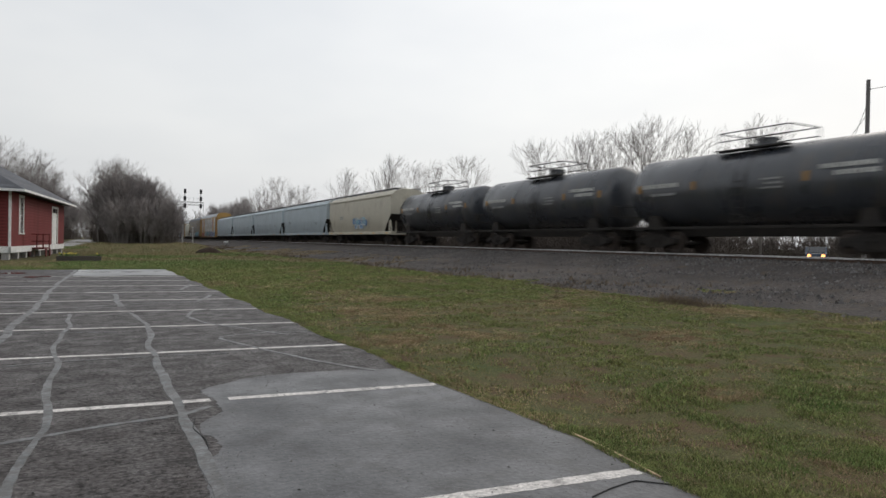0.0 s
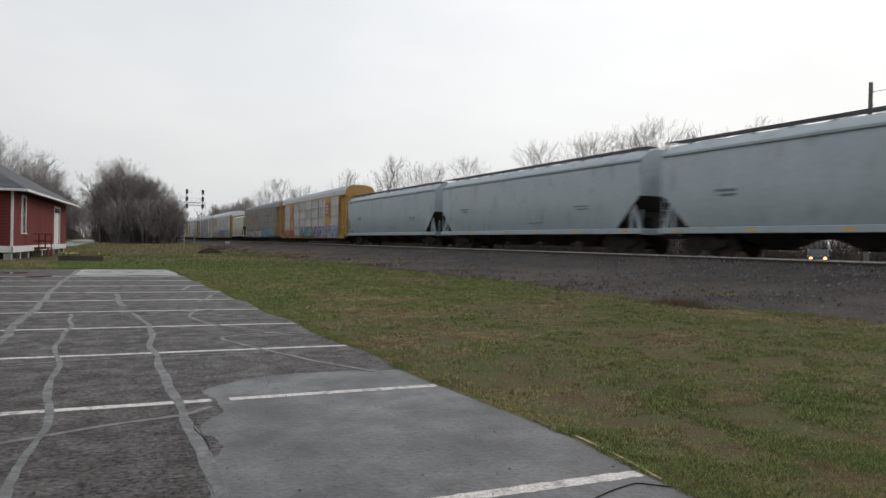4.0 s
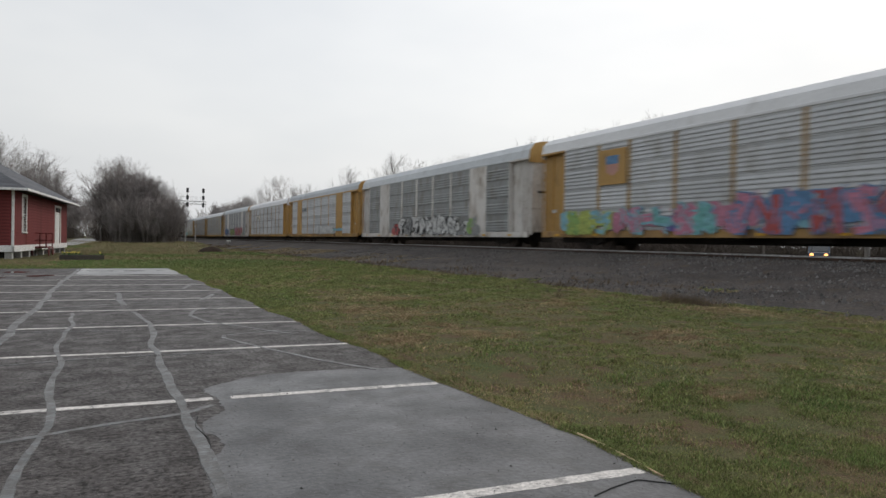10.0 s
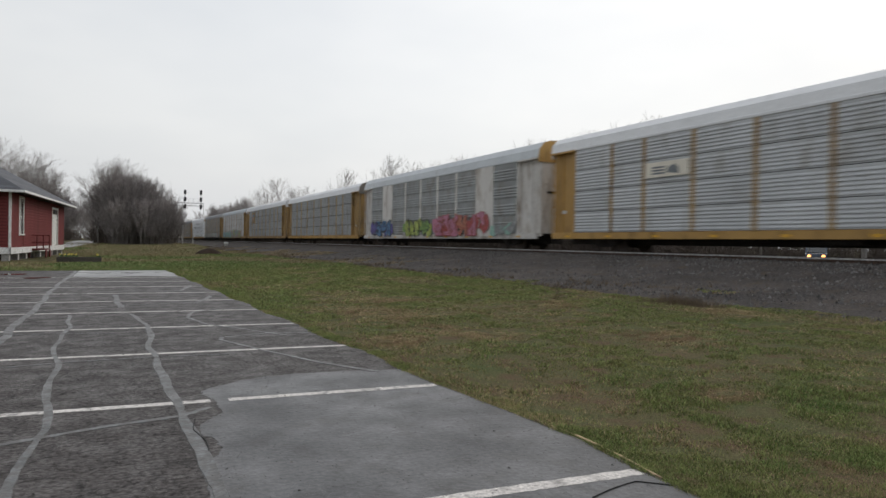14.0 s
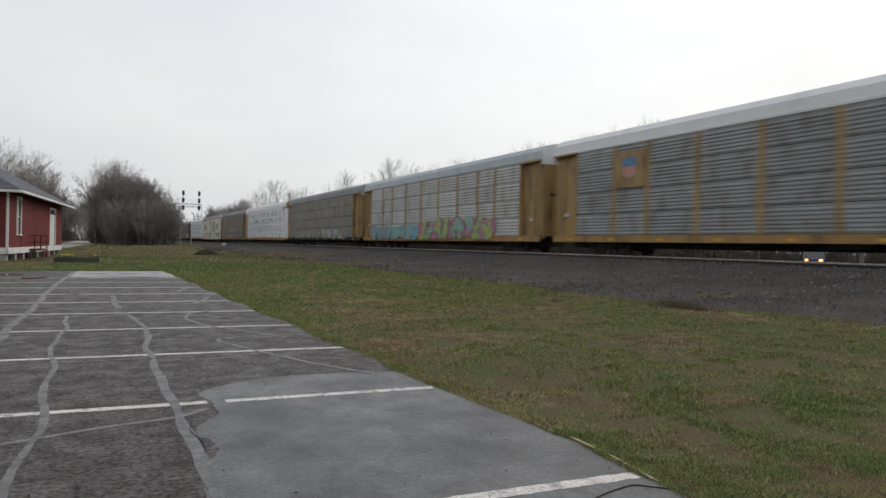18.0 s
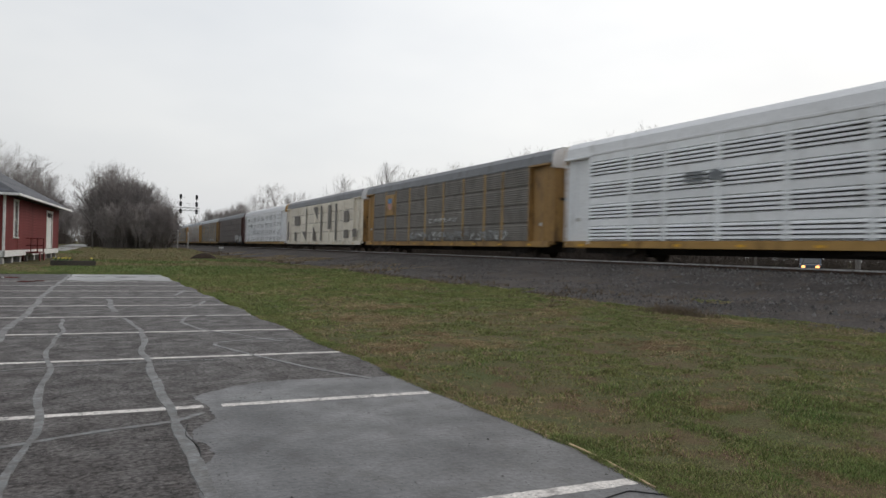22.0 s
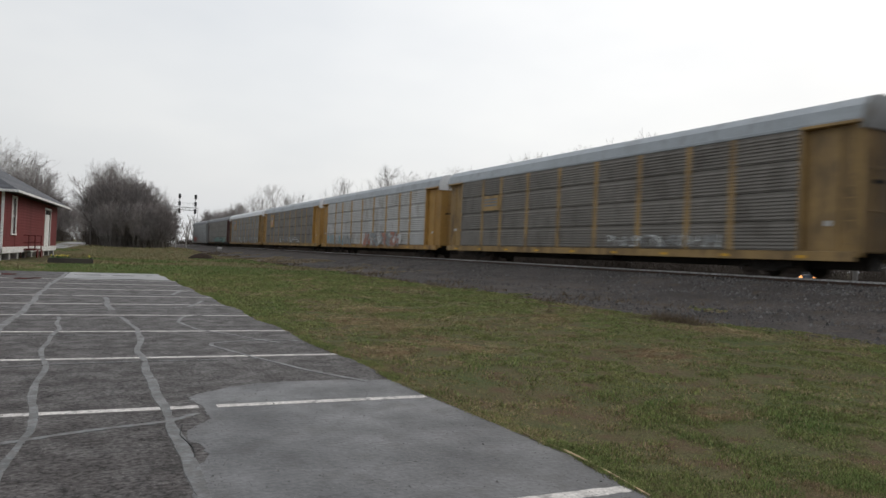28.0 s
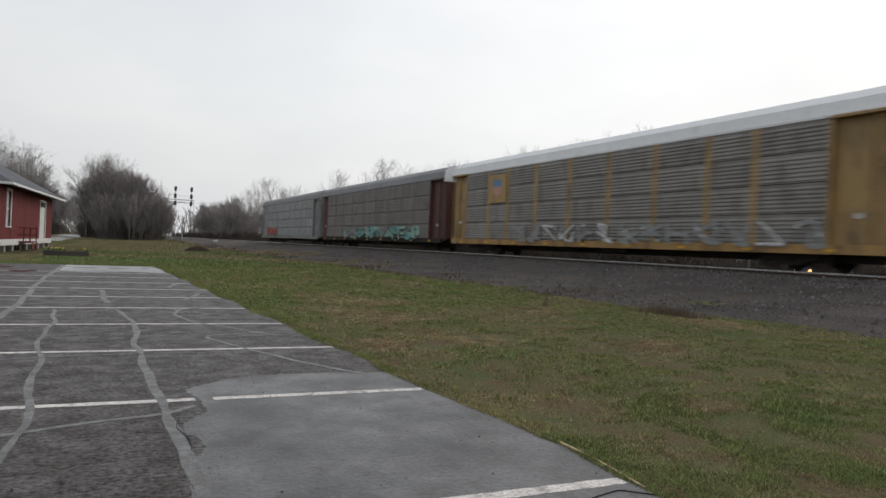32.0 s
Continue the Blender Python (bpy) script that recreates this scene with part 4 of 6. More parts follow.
        part("top_rail", kept(("top_rail", (rail_paint or roof_paint).name, sx), lambda: s.mesh("top_rail", rail_paint or roof_paint)), car)
    # roof: steep lower sides, a low crown, standing seams
    prof = [(-HALF, h1 + 0.1), (-1.52, h1 + 0.50), (-1.26, top - 0.18), (-0.8, top - 0.04), (0, top), (0.8, top - 0.04), (1.26, top - 0.18), (1.52, h1 + 0.50), (HALF, h1 + 0.1)]

    def roof():
        s = Shape().prism(prof, -L / 2 + 0.02, L / 2 - 0.02)
        for k in range(23):
            y = -L / 2 + 0.7 + k * (L - 1.4) / 22
            s.prism([(x * 1.002, z + 0.007) for x, z in prof], y - 0.03, y + 0.03)
        return s.mesh("roof", roof_paint)
    part("roof", kept(("roof", roof_paint.name, plates), roof), car)
    # end doors
    for way in (-1, 1):
        s = Shape().box(-HALF + 0.24, HALF - 0.24, -0.1, 0.06, 0.9, h1 - 0.05, 0.03)
        d = part("end_door", kept(("door", (door_paint or end_paint).name), lambda: s.mesh("end_door", door_paint or end_paint)), car, "", (0, way * (L / 2 - 0.05), 0))
        if way < 0:
            d.rotation_euler = (0, 0, math.pi)
        dp = door_paint or end_paint
        for x in (-0.75, 0.0, 0.75):
            part("rib", kept(("door_rib", dp.name), lambda: Shape().box(-0.03, 0.03, 0.05, 0.1, 0.95, h1 - 0.3, 0.008).mesh("rib", dp)), d, at=(x, 0, 0))
        for z in (2.2, 3.6):
            part("crossbar", kept(("door_bar", dp.name), lambda: Shape().box(-HALF + 0.26, HALF - 0.26, 0.05, 0.09, 0, 0.06, 0.006).mesh("crossbar", dp)), d, at=(0, 0, z))
        g = Shape().prism([(-HALF + 0.05, h1 - 0.22)] + [(x * 0.985, z - 0.01) for x, z in prof] + [(HALF - 0.05, h1 - 0.22)], -0.02, 0.12)
        g = part("roof_end", kept(("roof_end", (door_top or end_paint).name, plates), lambda: g.mesh("roof_end", door_top or end_paint)), d)
        if door_marks:
            v = Shape()
            for z in ((2.05, 3.45) if door_marks == 2 else (3.1,)):
                v.box(-1.05, -0.25, 0.1, 0.115, z, z + 0.13).box(0.35, 1.0, 0.1, 0.115, z, z + 0.13)
            part("door_vent", kept(("door_vent", door_marks), lambda: v.mesh("door_vent", BLACK_STEEL)), d)
        coupler(car, way * (L / 2 - 0.02), way)
        truck(car, way * 10.1)
    for y, z, k in ((-L / 2 + 0.95, 1.75, 0), (L / 2 - 1.1, 1.9, 1)):
        me = kept(("placard", k), lambda: Shape().box(-0.065, -0.05, 0, 0.24 + 0.1 * k, 0, 0.17, 0.004).mesh("placard", MARK_WHITE))
        part("placard", me, car, "small pale placard", at=(-HALF + (0.235 if abs(y) > reach else 0), y, z))
    for k in range(9):
        part("reflector", kept("reflector", lambda: Shape().box(-0.032, -0.026, 0, 0.34, 0, 0.1).mesh("reflector", REFLECTOR)), car, at=(-HALF, -12 + k * 3, 0.68))
    return car


def emblem(car, y, kind, plate=YELLOW, z=3.05, w=1.8, h=1.65):
    """A painted plate high in a bay, with its emblem as plain shapes."""
    x = -HALF - 0.075
    p = part("emblem_plate", Shape().box(x - 0.02, x + 0.03, y - w / 2, y + w / 2, z, z + h, 0.008).mesh("emblem_plate", plate), car, "painted emblem plate")
    s = Shape()
    x -= 0.025
    if kind == "shield":
        s.add([(x, y - 0.42, z + 1.35), (x, y + 0.42, z + 1.35), (x, y + 0.42, z + 0.95), (x, y - 0.42, z + 0.95)], [(0, 1, 2, 3)], 0)
        s.add([(x, y - 0.42, z + 0.95), (x, y + 0.42, z + 0.95), (x, y + 0.4, z + 0.6), (x, y, z + 0.4), (x, y - 0.4, z + 0.6)], [(0, 1, 2, 3, 4)], 1)
        part("emblem", s.mesh("emblem", SPRAY["blue"], surface("pale_red_emblem", (0.55, 0.3, 0.25), rough=0.6)), p, "blue and pale red shield shape")
    elif kind == "panel":
        for k in range(3):
            s.box(x - 0.004, x, y - 0.5, y + 0.5, z + 1.25 - k * 0.24, z + 1.38 - k * 0.24, slot=1 if k < 2 else 0)
        s.add([(x, y - 0.42, z + 0.72), (x, y + 0.42, z + 0.72), (x, y + 0.36, z + 0.36), (x, y, z + 0.2), (x, y - 0.36, z + 0.36)], [(0, 1, 2, 3, 4)], 2)
        part("emblem", s.mesh("emblem", MARK_WHITE, SPRAY["blue"], surface("pale_red_shield", (0.6, 0.36, 0.32), rough=0.6)), p, "shield shape with blue bars")
    elif kind == "box":
        s.box(x - 0.004, x, y - 0.5, y + 0.5, z + 0.5, z + 1.1)
        for k in range(3):
            s.box(x - 0.008, x - 0.004, y - 0.36 + k * 0.27, y - 0.16 + k * 0.27, z + 0.68, z + 0.95, slot=1)
        part("emblem", s.mesh("emblem", SPRAY["black"], YELLOW), p, "dark block with yellow shapes")
    elif kind == "red":
        s.box(x - 0.004, x, y - 0.62, y + 0.62, z + 0.15, z + h - 0.15)
        for k in range(3):
            s.box(x - 0.008, x - 0.004, y - 0.35, y + 0.4 - 0.1 * (k == 1), z + 0.42 + k * 0.36, z + 0.55 + k * 0.36, slot=1)
        s.box(x - 0.008, x - 0.004, y + 0.28, y + 0.4, z + 0.42, z + 1.2, slot=1)
        part("emblem", s.mesh("emblem", SPRAY["red"], MARK_WHITE), p, "red square emblem with pale bars")
    elif kind == "bars":
        for k in range(3):
            s.box(x - 0.004, x, y - w * 0.4, y + w * 0.4, z + h * 0.3 + k * h * 0.2, z + h * 0.3 + k * h * 0.2 + h * 0.1)
        part("emblem", s.mesh("emblem", MARK_DARK), p, "unreadable dark lettering")


def horse_mark(car, y, z, w=1.9, h=0.5, x=-HALF - 0.085):
    """A dark emblem sprayed on the sheets, drawn as a plain running shape."""
    s = Shape()
    s.add([(x, y, z), (x, y + w * 0.42, z + h * 0.2), (x, y + w * 0.42, z + h * 0.65), (x, y + w * 0.2, z + h), (x, y + w * 0.05, z + h * 0.7)], [(0, 1, 2, 3, 4)])
    for k in range(3):
        s.box(x - 0.003, x, y + w * 0.5, y + w, z + h * 0.1 + k * h * 0.3, z + h * 0.28 + k * h * 0.3)
    part("emblem", s.mesh("emblem", MARK_DARK), car, "dark emblem with streaks")


def hopper(label, coat, L=19.3, bays=4, cream=False, group="train of freight cars"):
    """A covered hopper: curved sides, sloped end sheets with open frames, chutes, running boards."""
    car = thing("covered_hopper_car", label, "rail car", group)
    top, sill = 4.72, 1.02
    body_l = L - 1.0
    prof = [(-1.40, sill), (-1.58, sill + 0.22), (-1.6, 2.6), (-1.6, 3.85), (-1.54, 4.22), (-1.15, 4.56), (-0.6, top), (0.6, top), (1.15, 4.56), (1.54, 4.22), (1.6, 3.85), (1.6, 2.6), (1.58, sill + 0.22), (1.40, sill)]
    n = len(prof)

    def body():
        s = Shape()
        # the ends slope inward below the middle, so the lower corners are cut away
        rings = []
        for way, f in ((-1, 0), (-1, 1), (1, 1), (1, 0)):
            ring = []
            for x, z in prof:
                cut = 1.6 * max(0.0, (2.6 - z) / (2.6 - sill)) if f == 0 else 2.0
                ring.append((x, way * (body_l / 2 - cut), z))
            rings.append(ring)
        for r in rings:
            s.v.extend(r)
        for k in range(3):
            s.f += [(k * n + i, k * n + (i + 1) % n, (k + 1) * n + (i + 1) % n, (k + 1) * n + i) for i in range(n)]
        s.m = [0] * len(s.f)
        # sloped end sheets are black: the shade there is put into their colour
        for o in (0, 3 * n):
            s.f += [tuple(o + i for i in range(2, 12)), tuple(o + i for i in (0, 1, 2, 11, 12, 13))]
            s.m += [0, 1]
        return s.mesh("hopper_body", coat, BLACK_STEEL, smooth=True)
    part("hopper_body", kept(("hopper_body", coat.name, L), body), car, "curved sheet-metal hopper body")
    for sx in (-1, 1):
        s = Shape().box(min(sx * 1.48, sx * 1.62), max(sx * 1.48, sx * 1.62), -L / 2 + 0.35, L / 2 - 0.35, 0.90, 1.14, 0.015)
        part("side_sill", kept(("hop_sill", coat.name, L, sx), lambda: s.mesh("side_sill", coat)), car)
        s = Shape().box(min(sx * 1.50, sx * 1.64), max(sx * 1.50, sx * 1.64), -body_l / 2, body_l / 2, 4.12, 4.24, 0.015)
        part("side_rail", kept(("hop_rail", coat.name, L, sx), lambda: s.mesh("side_rail", coat)), car)
        s = Shape()
        for dx in (-0.3, -0.1, 0.1, 0.27):
            s.box(sx * 0.86 + dx, sx * 0.86 + dx + 0.03, -L / 2 + 0.5, L / 2 - 0.5, top + 0.05, top + 0.09)
        for k in range(int(L / 0.5)):
            s.box(sx * 0.86 - 0.3, sx * 0.86 + 0.3, -L / 2 + 0.55 + k * 0.5, -L / 2 + 0.6 + k * 0.5, top + 0.052, top + 0.086)
        for k in range(int(L / 1.5)):
            y = -L / 2 + 0.9 + k * 1.5
            s.box(sx * 0.86 - 0.05, sx * 0.86 + 0.05, y, y + 0.08, top - 0.12, top + 0.05)
        part("running_board", kept(("hop_board", L, sx), lambda: s.mesh("running_board", BOARD_STEEL)), car, "steel grating running board")
    for k in range(bays * 2 + 2):
        y = -body_l / 2 + 1.2 + k * (body_l - 2.4) / (bays * 2 + 1)
        part("roof_hatch", kept(("hatch", coat.name), lambda: Shape().box(-0.32, 0.32, -0.45, 0.45, 0, 0.1, 0.03).mesh("roof_hatch", coat)), car, at=(0, y, top))
    part("centre_sill", kept(("hop_centre", L), lambda: Shape().box(-0.25, 0.25, -L / 2 + 0.2, L / 2 - 0.2, 0.7, 1.0).mesh("centre_sill", BLACK_STEEL)), car)
    span = (body_l - 5.6) / bays

    def chute():
        s = Shape()
        s.v = [(x, dy, z) for z, w, d in ((1.1, 1.4, span * 0.48), (0.38, 0.5, 0.35)) for x, dy in ((-w, -d), (w, -d), (w, d), (-w, d))]
        s.f = [(i, (i + 1) % 4, 4 + (i + 1) % 4, 4 + i) for i in range(4)] + [(4, 5, 6, 7)]
        s.m = [0] * 5
        return s.tube((-1.1, 0, 0.36), (1.1, 0, 0.36), 0.06, n=6).mesh("discharge_chute", BLACK_STEEL)
    for k in range(bays):
        part("discharge_chute", kept(("chute", L, bays), chute), car, "dark sloped discharge chute", at=(0, -body_l / 2 + 2.8 + (k + 0.5) * span, 0))
    for way in (-1, 1):
        def end():
            s = Shape()
            y1 = L / 2 - 0.42
            s.box(-1.55, 1.55, y1 - 0.1, y1, 0.86, 1.12, 0.02)
            for x in (-1.5, -0.9, 0.82, 1.42):
                s.box(x, x + 0.08, y1 - 0.75, y1 - 0.66, 1.1, 2.95)
            for x in (-1.5, 1.42):
                s.add([(x, y1 - 0.1, 1.1), (x + 0.08, y1 - 0.1, 1.1), (x + 0.08, y1 - 0.75, 2.9), (x, y1 - 0.75, 2.9), (x, y1 - 0.25, 1.1), (x + 0.08, y1 - 0.25, 1.1), (x + 0.08, y1 - 0.9, 2.9), (x, y1 - 0.9, 2.9)],
                      [(0, 1, 2, 3), (4, 7, 6, 5), (0, 3, 7, 4), (1, 5, 6, 2)])
            s.box(-1.55, 1.55, y1 - 1.9, y1 - 0.1, 1.1, 1.15)
            return s.mesh("end_frame", coat)
        # added black block for the open end's shade; it also covers the sky
        part("end_bulkhead", kept("hop_shade_block", lambda: Shape().box(-1.42, 1.42, -0.12, 0.12, 1.1, 2.7).box(-0.5, 0.5, -0.5, 0.5, 1.15, 1.7, 0.05).mesh("end_bulkhead", BLACK_STEEL)), car, "black block standing for the shade over the truck", at=(0, way * (L / 2 - 1.3), 0))
        e = part("end_frame", kept(("hop_end", coat.name, L), end), car, "open end frame over the truck")
        lad = Shape()
        for x in (-1.56, -1.12):
            lad.tube((x, L / 2 - 0.52, 1.0), (x, L / 2 - 0.62, 4.6), 0.022, n=5)
        for k in range(10):
            lad.tube((-1.56, L / 2 - 0.53 - k * 0.01, 1.15 + k * 0.37), (-1.12, L / 2 - 0.53 - k * 0.01, 1.15 + k * 0.37), 0.018, n=5)
        part("ladder", kept(("hop_ladder", coat.name, L), lambda: lad.mesh("ladder", coat)), e)
        if way < 0:
            e.rotation_euler = (0, 0, math.pi)
        coupler(car, way * (L / 2 - 0.55), way)
        truck(car, way * (L / 2 - 2.35))
    x = -1.625
    for k in range(6):
        part("reflector", kept("reflector", lambda: Shape().box(-0.032, -0.026, 0, 0.34, 0, 0.1).mesh("reflector", REFLECTOR)), car, at=(x + 0.028, -L / 2 + 1.2 + k * (L - 2.8) / 5, 0.96))
    return car


def tank_car(label, L=13.1):
    car = thing("tank_car", label, "rail car", "train of freight cars")
    r, zc = 1.50, 2.62
    n = L / 2 - 0.62
    rings = [(-n, 0.3), (-n + 0.04, 0.8), (-n + 0.12, 1.15), (-n + 0.24, 1.39), (-n + 0.42, r), (-n * 0.33, r), (-n * 0.33, r + 0.012), (-n * 0.33 + 0.05, r + 0.012), (-n * 0.33 + 0.05, r),
             (n * 0.33, r), (n * 0.33, r + 0.012), (n * 0.33 + 0.05, r + 0.012), (n * 0.33 + 0.05, r), (n - 0.42, r), (n - 0.24, 1.39), (n - 0.12, 1.15), (n - 0.04, 0.8), (n, 0.3)]
    part("tank", kept(("tank", L), lambda: Shape().lathe(rings, n=40).moved(dz=zc).mesh("tank", TANK_BLACK, smooth=True)), car, "glossy black cylindrical tank with domed ends")
    s = Shape().box(-0.22, 0.22, -L / 2 + 0.3, L / 2 - 0.3, 0.72, 1.05, 0.02)
    for w in (-1, 1):
        y = w * (L / 2 - 0.55)
        s.box(-1.5, 1.5, y - 0.25, y + 0.25, 1.0, 1.12, 0.02)
        s.cross([(w * (L / 2 - 2.4), 1.05), (w * (L / 2 - 1.6), 1.05), (w * (L / 2 - 1.75), 1.6), (w * (L / 2 - 2.25), 1.6)], -1.2, 1.2)
    for sx in (-1, 1):
        s.box(sx * 1.45 - 0.05, sx * 1.45 + 0.05, -L / 2 + 0.4, L / 2 - 0.4, 1.0, 1.1)
    part("underframe", kept(("tank_frame", L), lambda: s.mesh("underframe", BLACK_STEEL)), car, "black steel underframe with tank saddles")
    s = Shape().tube((0, 0, zc + r - 0.1), (0, 0, zc + r + 0.28), 0.42, n=16).tube((0, 0, zc + r + 0.28), (0, 0, zc + r + 0.34), 0.47, n=16)
    s.tube((0.1, 0.75, zc + r - 0.1), (0.1, 0.75, zc + r + 0.22), 0.12, n=8)
    part("manway", kept("manway", lambda: s.mesh("manway", TANK_BLACK)), car, "black top manway and valve housing")
    s = Shape()
    for x in (-0.85, 0.85):
        s.box(x - 0.22, x + 0.22, -1.5, 1.5, zc + r - 0.12, zc + r - 0.07)
        for y in (-1.5, 0.0, 1.5):
            s.tube((x, y, zc + 1.1), (x, y, zc + r + 0.62), 0.022, n=6)
        for z in (0.3, 0.62):
            s.tube((x, -1.5, zc + r + z), (x, 1.5, zc + r + z), 0.022, n=6)
    for y in (-1.5, 1.5):
        s.tube((-0.85, y, zc + r + 0.62), (0.85, y, zc + r + 0.62), 0.022, n=6)
    part("safety_railing", kept("tank_rail", lambda: s.mesh("safety_railing", BLACK_STEEL)), car, "thin steel railing round the manway")
    s = Shape()
    for y in (-0.22, 0.22):
        s.tube((-1.62, y, 0.9), (-1.58, y, zc + 0.2), 0.02, n=5).tube((-1.58, y, zc + 0.2), (-0.9, y, zc + 1.42), 0.02, n=5)
    for k in range(8):
        s.tube((-1.61, -0.22, 1.0 + k * 0.25), (-1.61, 0.22, 1.0 + k * 0.25), 0.016, n=5)
    part("ladder", kept("tank_ladder", lambda: s.mesh("ladder", BLACK_STEEL)), car)
    for w in (-1, 1):
        coupler(car, w * (L / 2 - 0.55), w)
        truck(car, w * (L / 2 - 2.0))
        b = Shape().tube((-1.5, 0, 1.1), (-1.5, 0, 2.1), 0.02, n=5).tube((1.5, 0, 1.1), (1.5, 0, 2.1), 0.02, n=5).tube((-1.5, 0, 2.1), (1.5, 0, 2.1), 0.02, n=5).tube((-1.5, 0, 1.6), (1.5, 0, 1.6), 0.02, n=5)
        part("end_railing", kept("tank_end_rail", lambda: b.mesh("end_railing", BLACK_STEEL)), car, at=(0, w * (L / 2 - 0.45), 0))
    marks(car, -n + 1.0, zc + 0.30, 2, 1.8, MARK_WHITE, 0.15, x=-1.53)
    marks(car, n - 3.0, zc + 0.12, 1, 1.9, MARK_WHITE, 0.17, x=-1.53)
    marks(car, n - 2.8, zc - 0.22, 1, 1.3, TANK_STENCIL, 0.11, x=-1.53)
    marks(car, -1.7, zc + 0.1, 3, 0.8, TANK_STENCIL, 0.07, x=-1.53)
    for y in (-n + 0.5, -n * 0.45, n * 0.35, n - 0.9):
        part("reflector", kept("tank_refl", lambda: Shape().box(-1.525, -1.5, 0, 0.17, -0.05, 0.28).mesh("reflector", TANK_REFLECTOR)), car, at=(0, y, zc))
    return car


def couple(car, front, rear):
    CARS.append((car, (front + rear) / 2))
    return car


def build_train():
    for a, b in ((-3.0, 10.05), (10.05, 23.15), (23.15, 36.35), (36.35, 49.6)):
        couple(tank_car("grimy black tank car with white stencils on the track"), a, b)
    c = couple(hopper("cream covered hopper car with blue graffiti on the track", HOPPER_CREAM, 18.0, 3), 49.6, 67.75)
    graffiti(c, -2.5, 0.6, 1.45, 2.45, ("white", "blue", "sky", "blue"), 3, x=-1.63)
    marks(c, 3.9, 2.6, 2, 1.1, MARK_DARK, 0.08, x=-1.625)
    for k in range(4):
        c = couple(hopper("plain blue-grey covered hopper car on the track", HOPPER_GREY, 20.3, 4), 67.75 + 20.56 * k, 67.75 + 20.56 * (k + 1))
        marks(c, 5.9, 2.5, 2, 1.0, MARK_DARK, 0.09, x=-1.625)
        marks(c, -6.2, 2.25, 2, 1.1, MARK_DARK, 0.06, x=-1.625)
        marks(c, -2.5, 1.5, 1, 1.4, MARK_DARK, 0.05, x=-1.625)
    start = 149.85
    c = couple(auto_rack("yellow auto rack with silver sheets, red emblems and graffiti", SILVER_MID, YELLOW_DIRTY, YELLOW, ROOF_BLUE, ORANGE, plates=True, ribs=4, post_width=0.14, rail_paint=YELLOW), start, start + 28.55)
    for y in (-7.97, 7.97):
        emblem(c, y, "red", z=2.9, w=1.6)
    graffiti(c, -11.3, -4.5, 0.75, 2.0, ("white", "purple", "blue", "purple", "blue"), 11)
    graffiti(c, -3.6, 3.6, 0.75, 1.9, ("black", "teal", "sky", "white", "teal", "red"), 12)
    graffiti(c, 7.0, 11.3, 0.8, 1.7, ("salmon", "rust", "rust", "salmon"), 13, letters=4)
    c = couple(auto_rack("grimy brown auto rack with yellow posts and blue graffiti", SILVER_DARK, YELLOW_DIRTY, YELLOW_DIRTY, ROOF_DARK, BLACK_STEEL, ribs=6, door_top=YELLOW_DIRTY, door_marks=2), start + 28.55, start + 57.1)
    emblem(c, 5.3, "box", z=2.7, w=2.3, h=1.0)
    graffiti(c, -10.5, -2.5, 0.75, 2.0, ("blue", "sky", "sky", "teal", "salmon"), 21)
    graffiti(c, -1.6, 2.6, 0.8, 1.8, ("grey", "white", "grey"), 22)
    graffiti(c, 3.6, 11.2, 0.8, 1.8, ("black", "white", "grey", "white"), 23)
    c = couple(hopper("short pale cream covered hopper car on the track", HOPPER_PALE, 12.5, 2), 206.95, 219.6)
    marks(c, 2.6, 3.1, 2, 0.9, MARK_DARK, 0.10, x=-1.625)

    base, step = 219.61, 28.57
    order = []

    def rack(*args, **options):
        k = len(order)
        order.append(k)
        # the couplings are stretched or closed up by a little
        front = base + step * k + {3: -0.14, 4: -0.18, 5: 0.1, 6: 0.32, 7: 0.2, 10: -0.14, 14: -0.1, 15: 0.1, 16: 0.26, 17: 0.38, 18: 0.42, 19: 0.42}.get(k, 0.0)
        return couple(auto_rack(*args, **options), front, front + step)

    c = rack("yellow and silver auto rack with a white roof and rainbow graffiti", SILVER, YELLOW_DIRTY, YELLOW, ROOF_WHITE, ORANGE, ribs=5, door_top=ROOF_WHITE, post_width=0.2)
    emblem(c, 7.97, "shield")
    graffiti(c, -11.8, -5.2, 0.75, 2.2, ("sky", "teal", "lime", "pink", "teal"), 31)
    graffiti(c, -4.9, 1.5, 0.75, 2.2, ("blue", "pink", "sky", "blue", "red"), 32)
    graffiti(c, 2.2, 7.4, 0.75, 2.0, ("sky", "purple", "pink", "teal"), 33)
    graffiti(c, 8.0, 11.3, 0.75, 1.9, ("lime", "green", "lime", "sky"), 34)
    c = rack("off-white auto rack with dull grey sheets and white block graffiti", SILVER_DULL, OFF_WHITE, OFF_WHITE, ROOF_PALE, OFF_WHITE, plates=True, ribs=4, door_top=YELLOW)
    graffiti(c, -6.5, 4.2, 0.75, 2.05, ("black", "white", "white", "white", "white", "grey"), 41, letters=9)
    graffiti(c, -8.2, -6.9, 0.75, 1.9, ("grey", "green", "grey", "grey", "red"), 42, letters=2)
    graffiti(c, 4.7, 5.6, 0.75, 1.6, ("black", "red", "red"), 43, letters=1)
    c = rack("yellow auto rack with silver sheets and one pale graffito", SILVER, YELLOW, YELLOW, ROOF_BLUE, ORANGE, plates=True, ribs=4, post_width=0.12, door_top=YELLOW, rail_paint=YELLOW)
    horse_mark(c, 4.7, 3.55, 2.0, 0.55)
    graffiti(c, -6.3, -0.2, 0.9, 1.75, ("white", "grey", "white", "white"), 51)
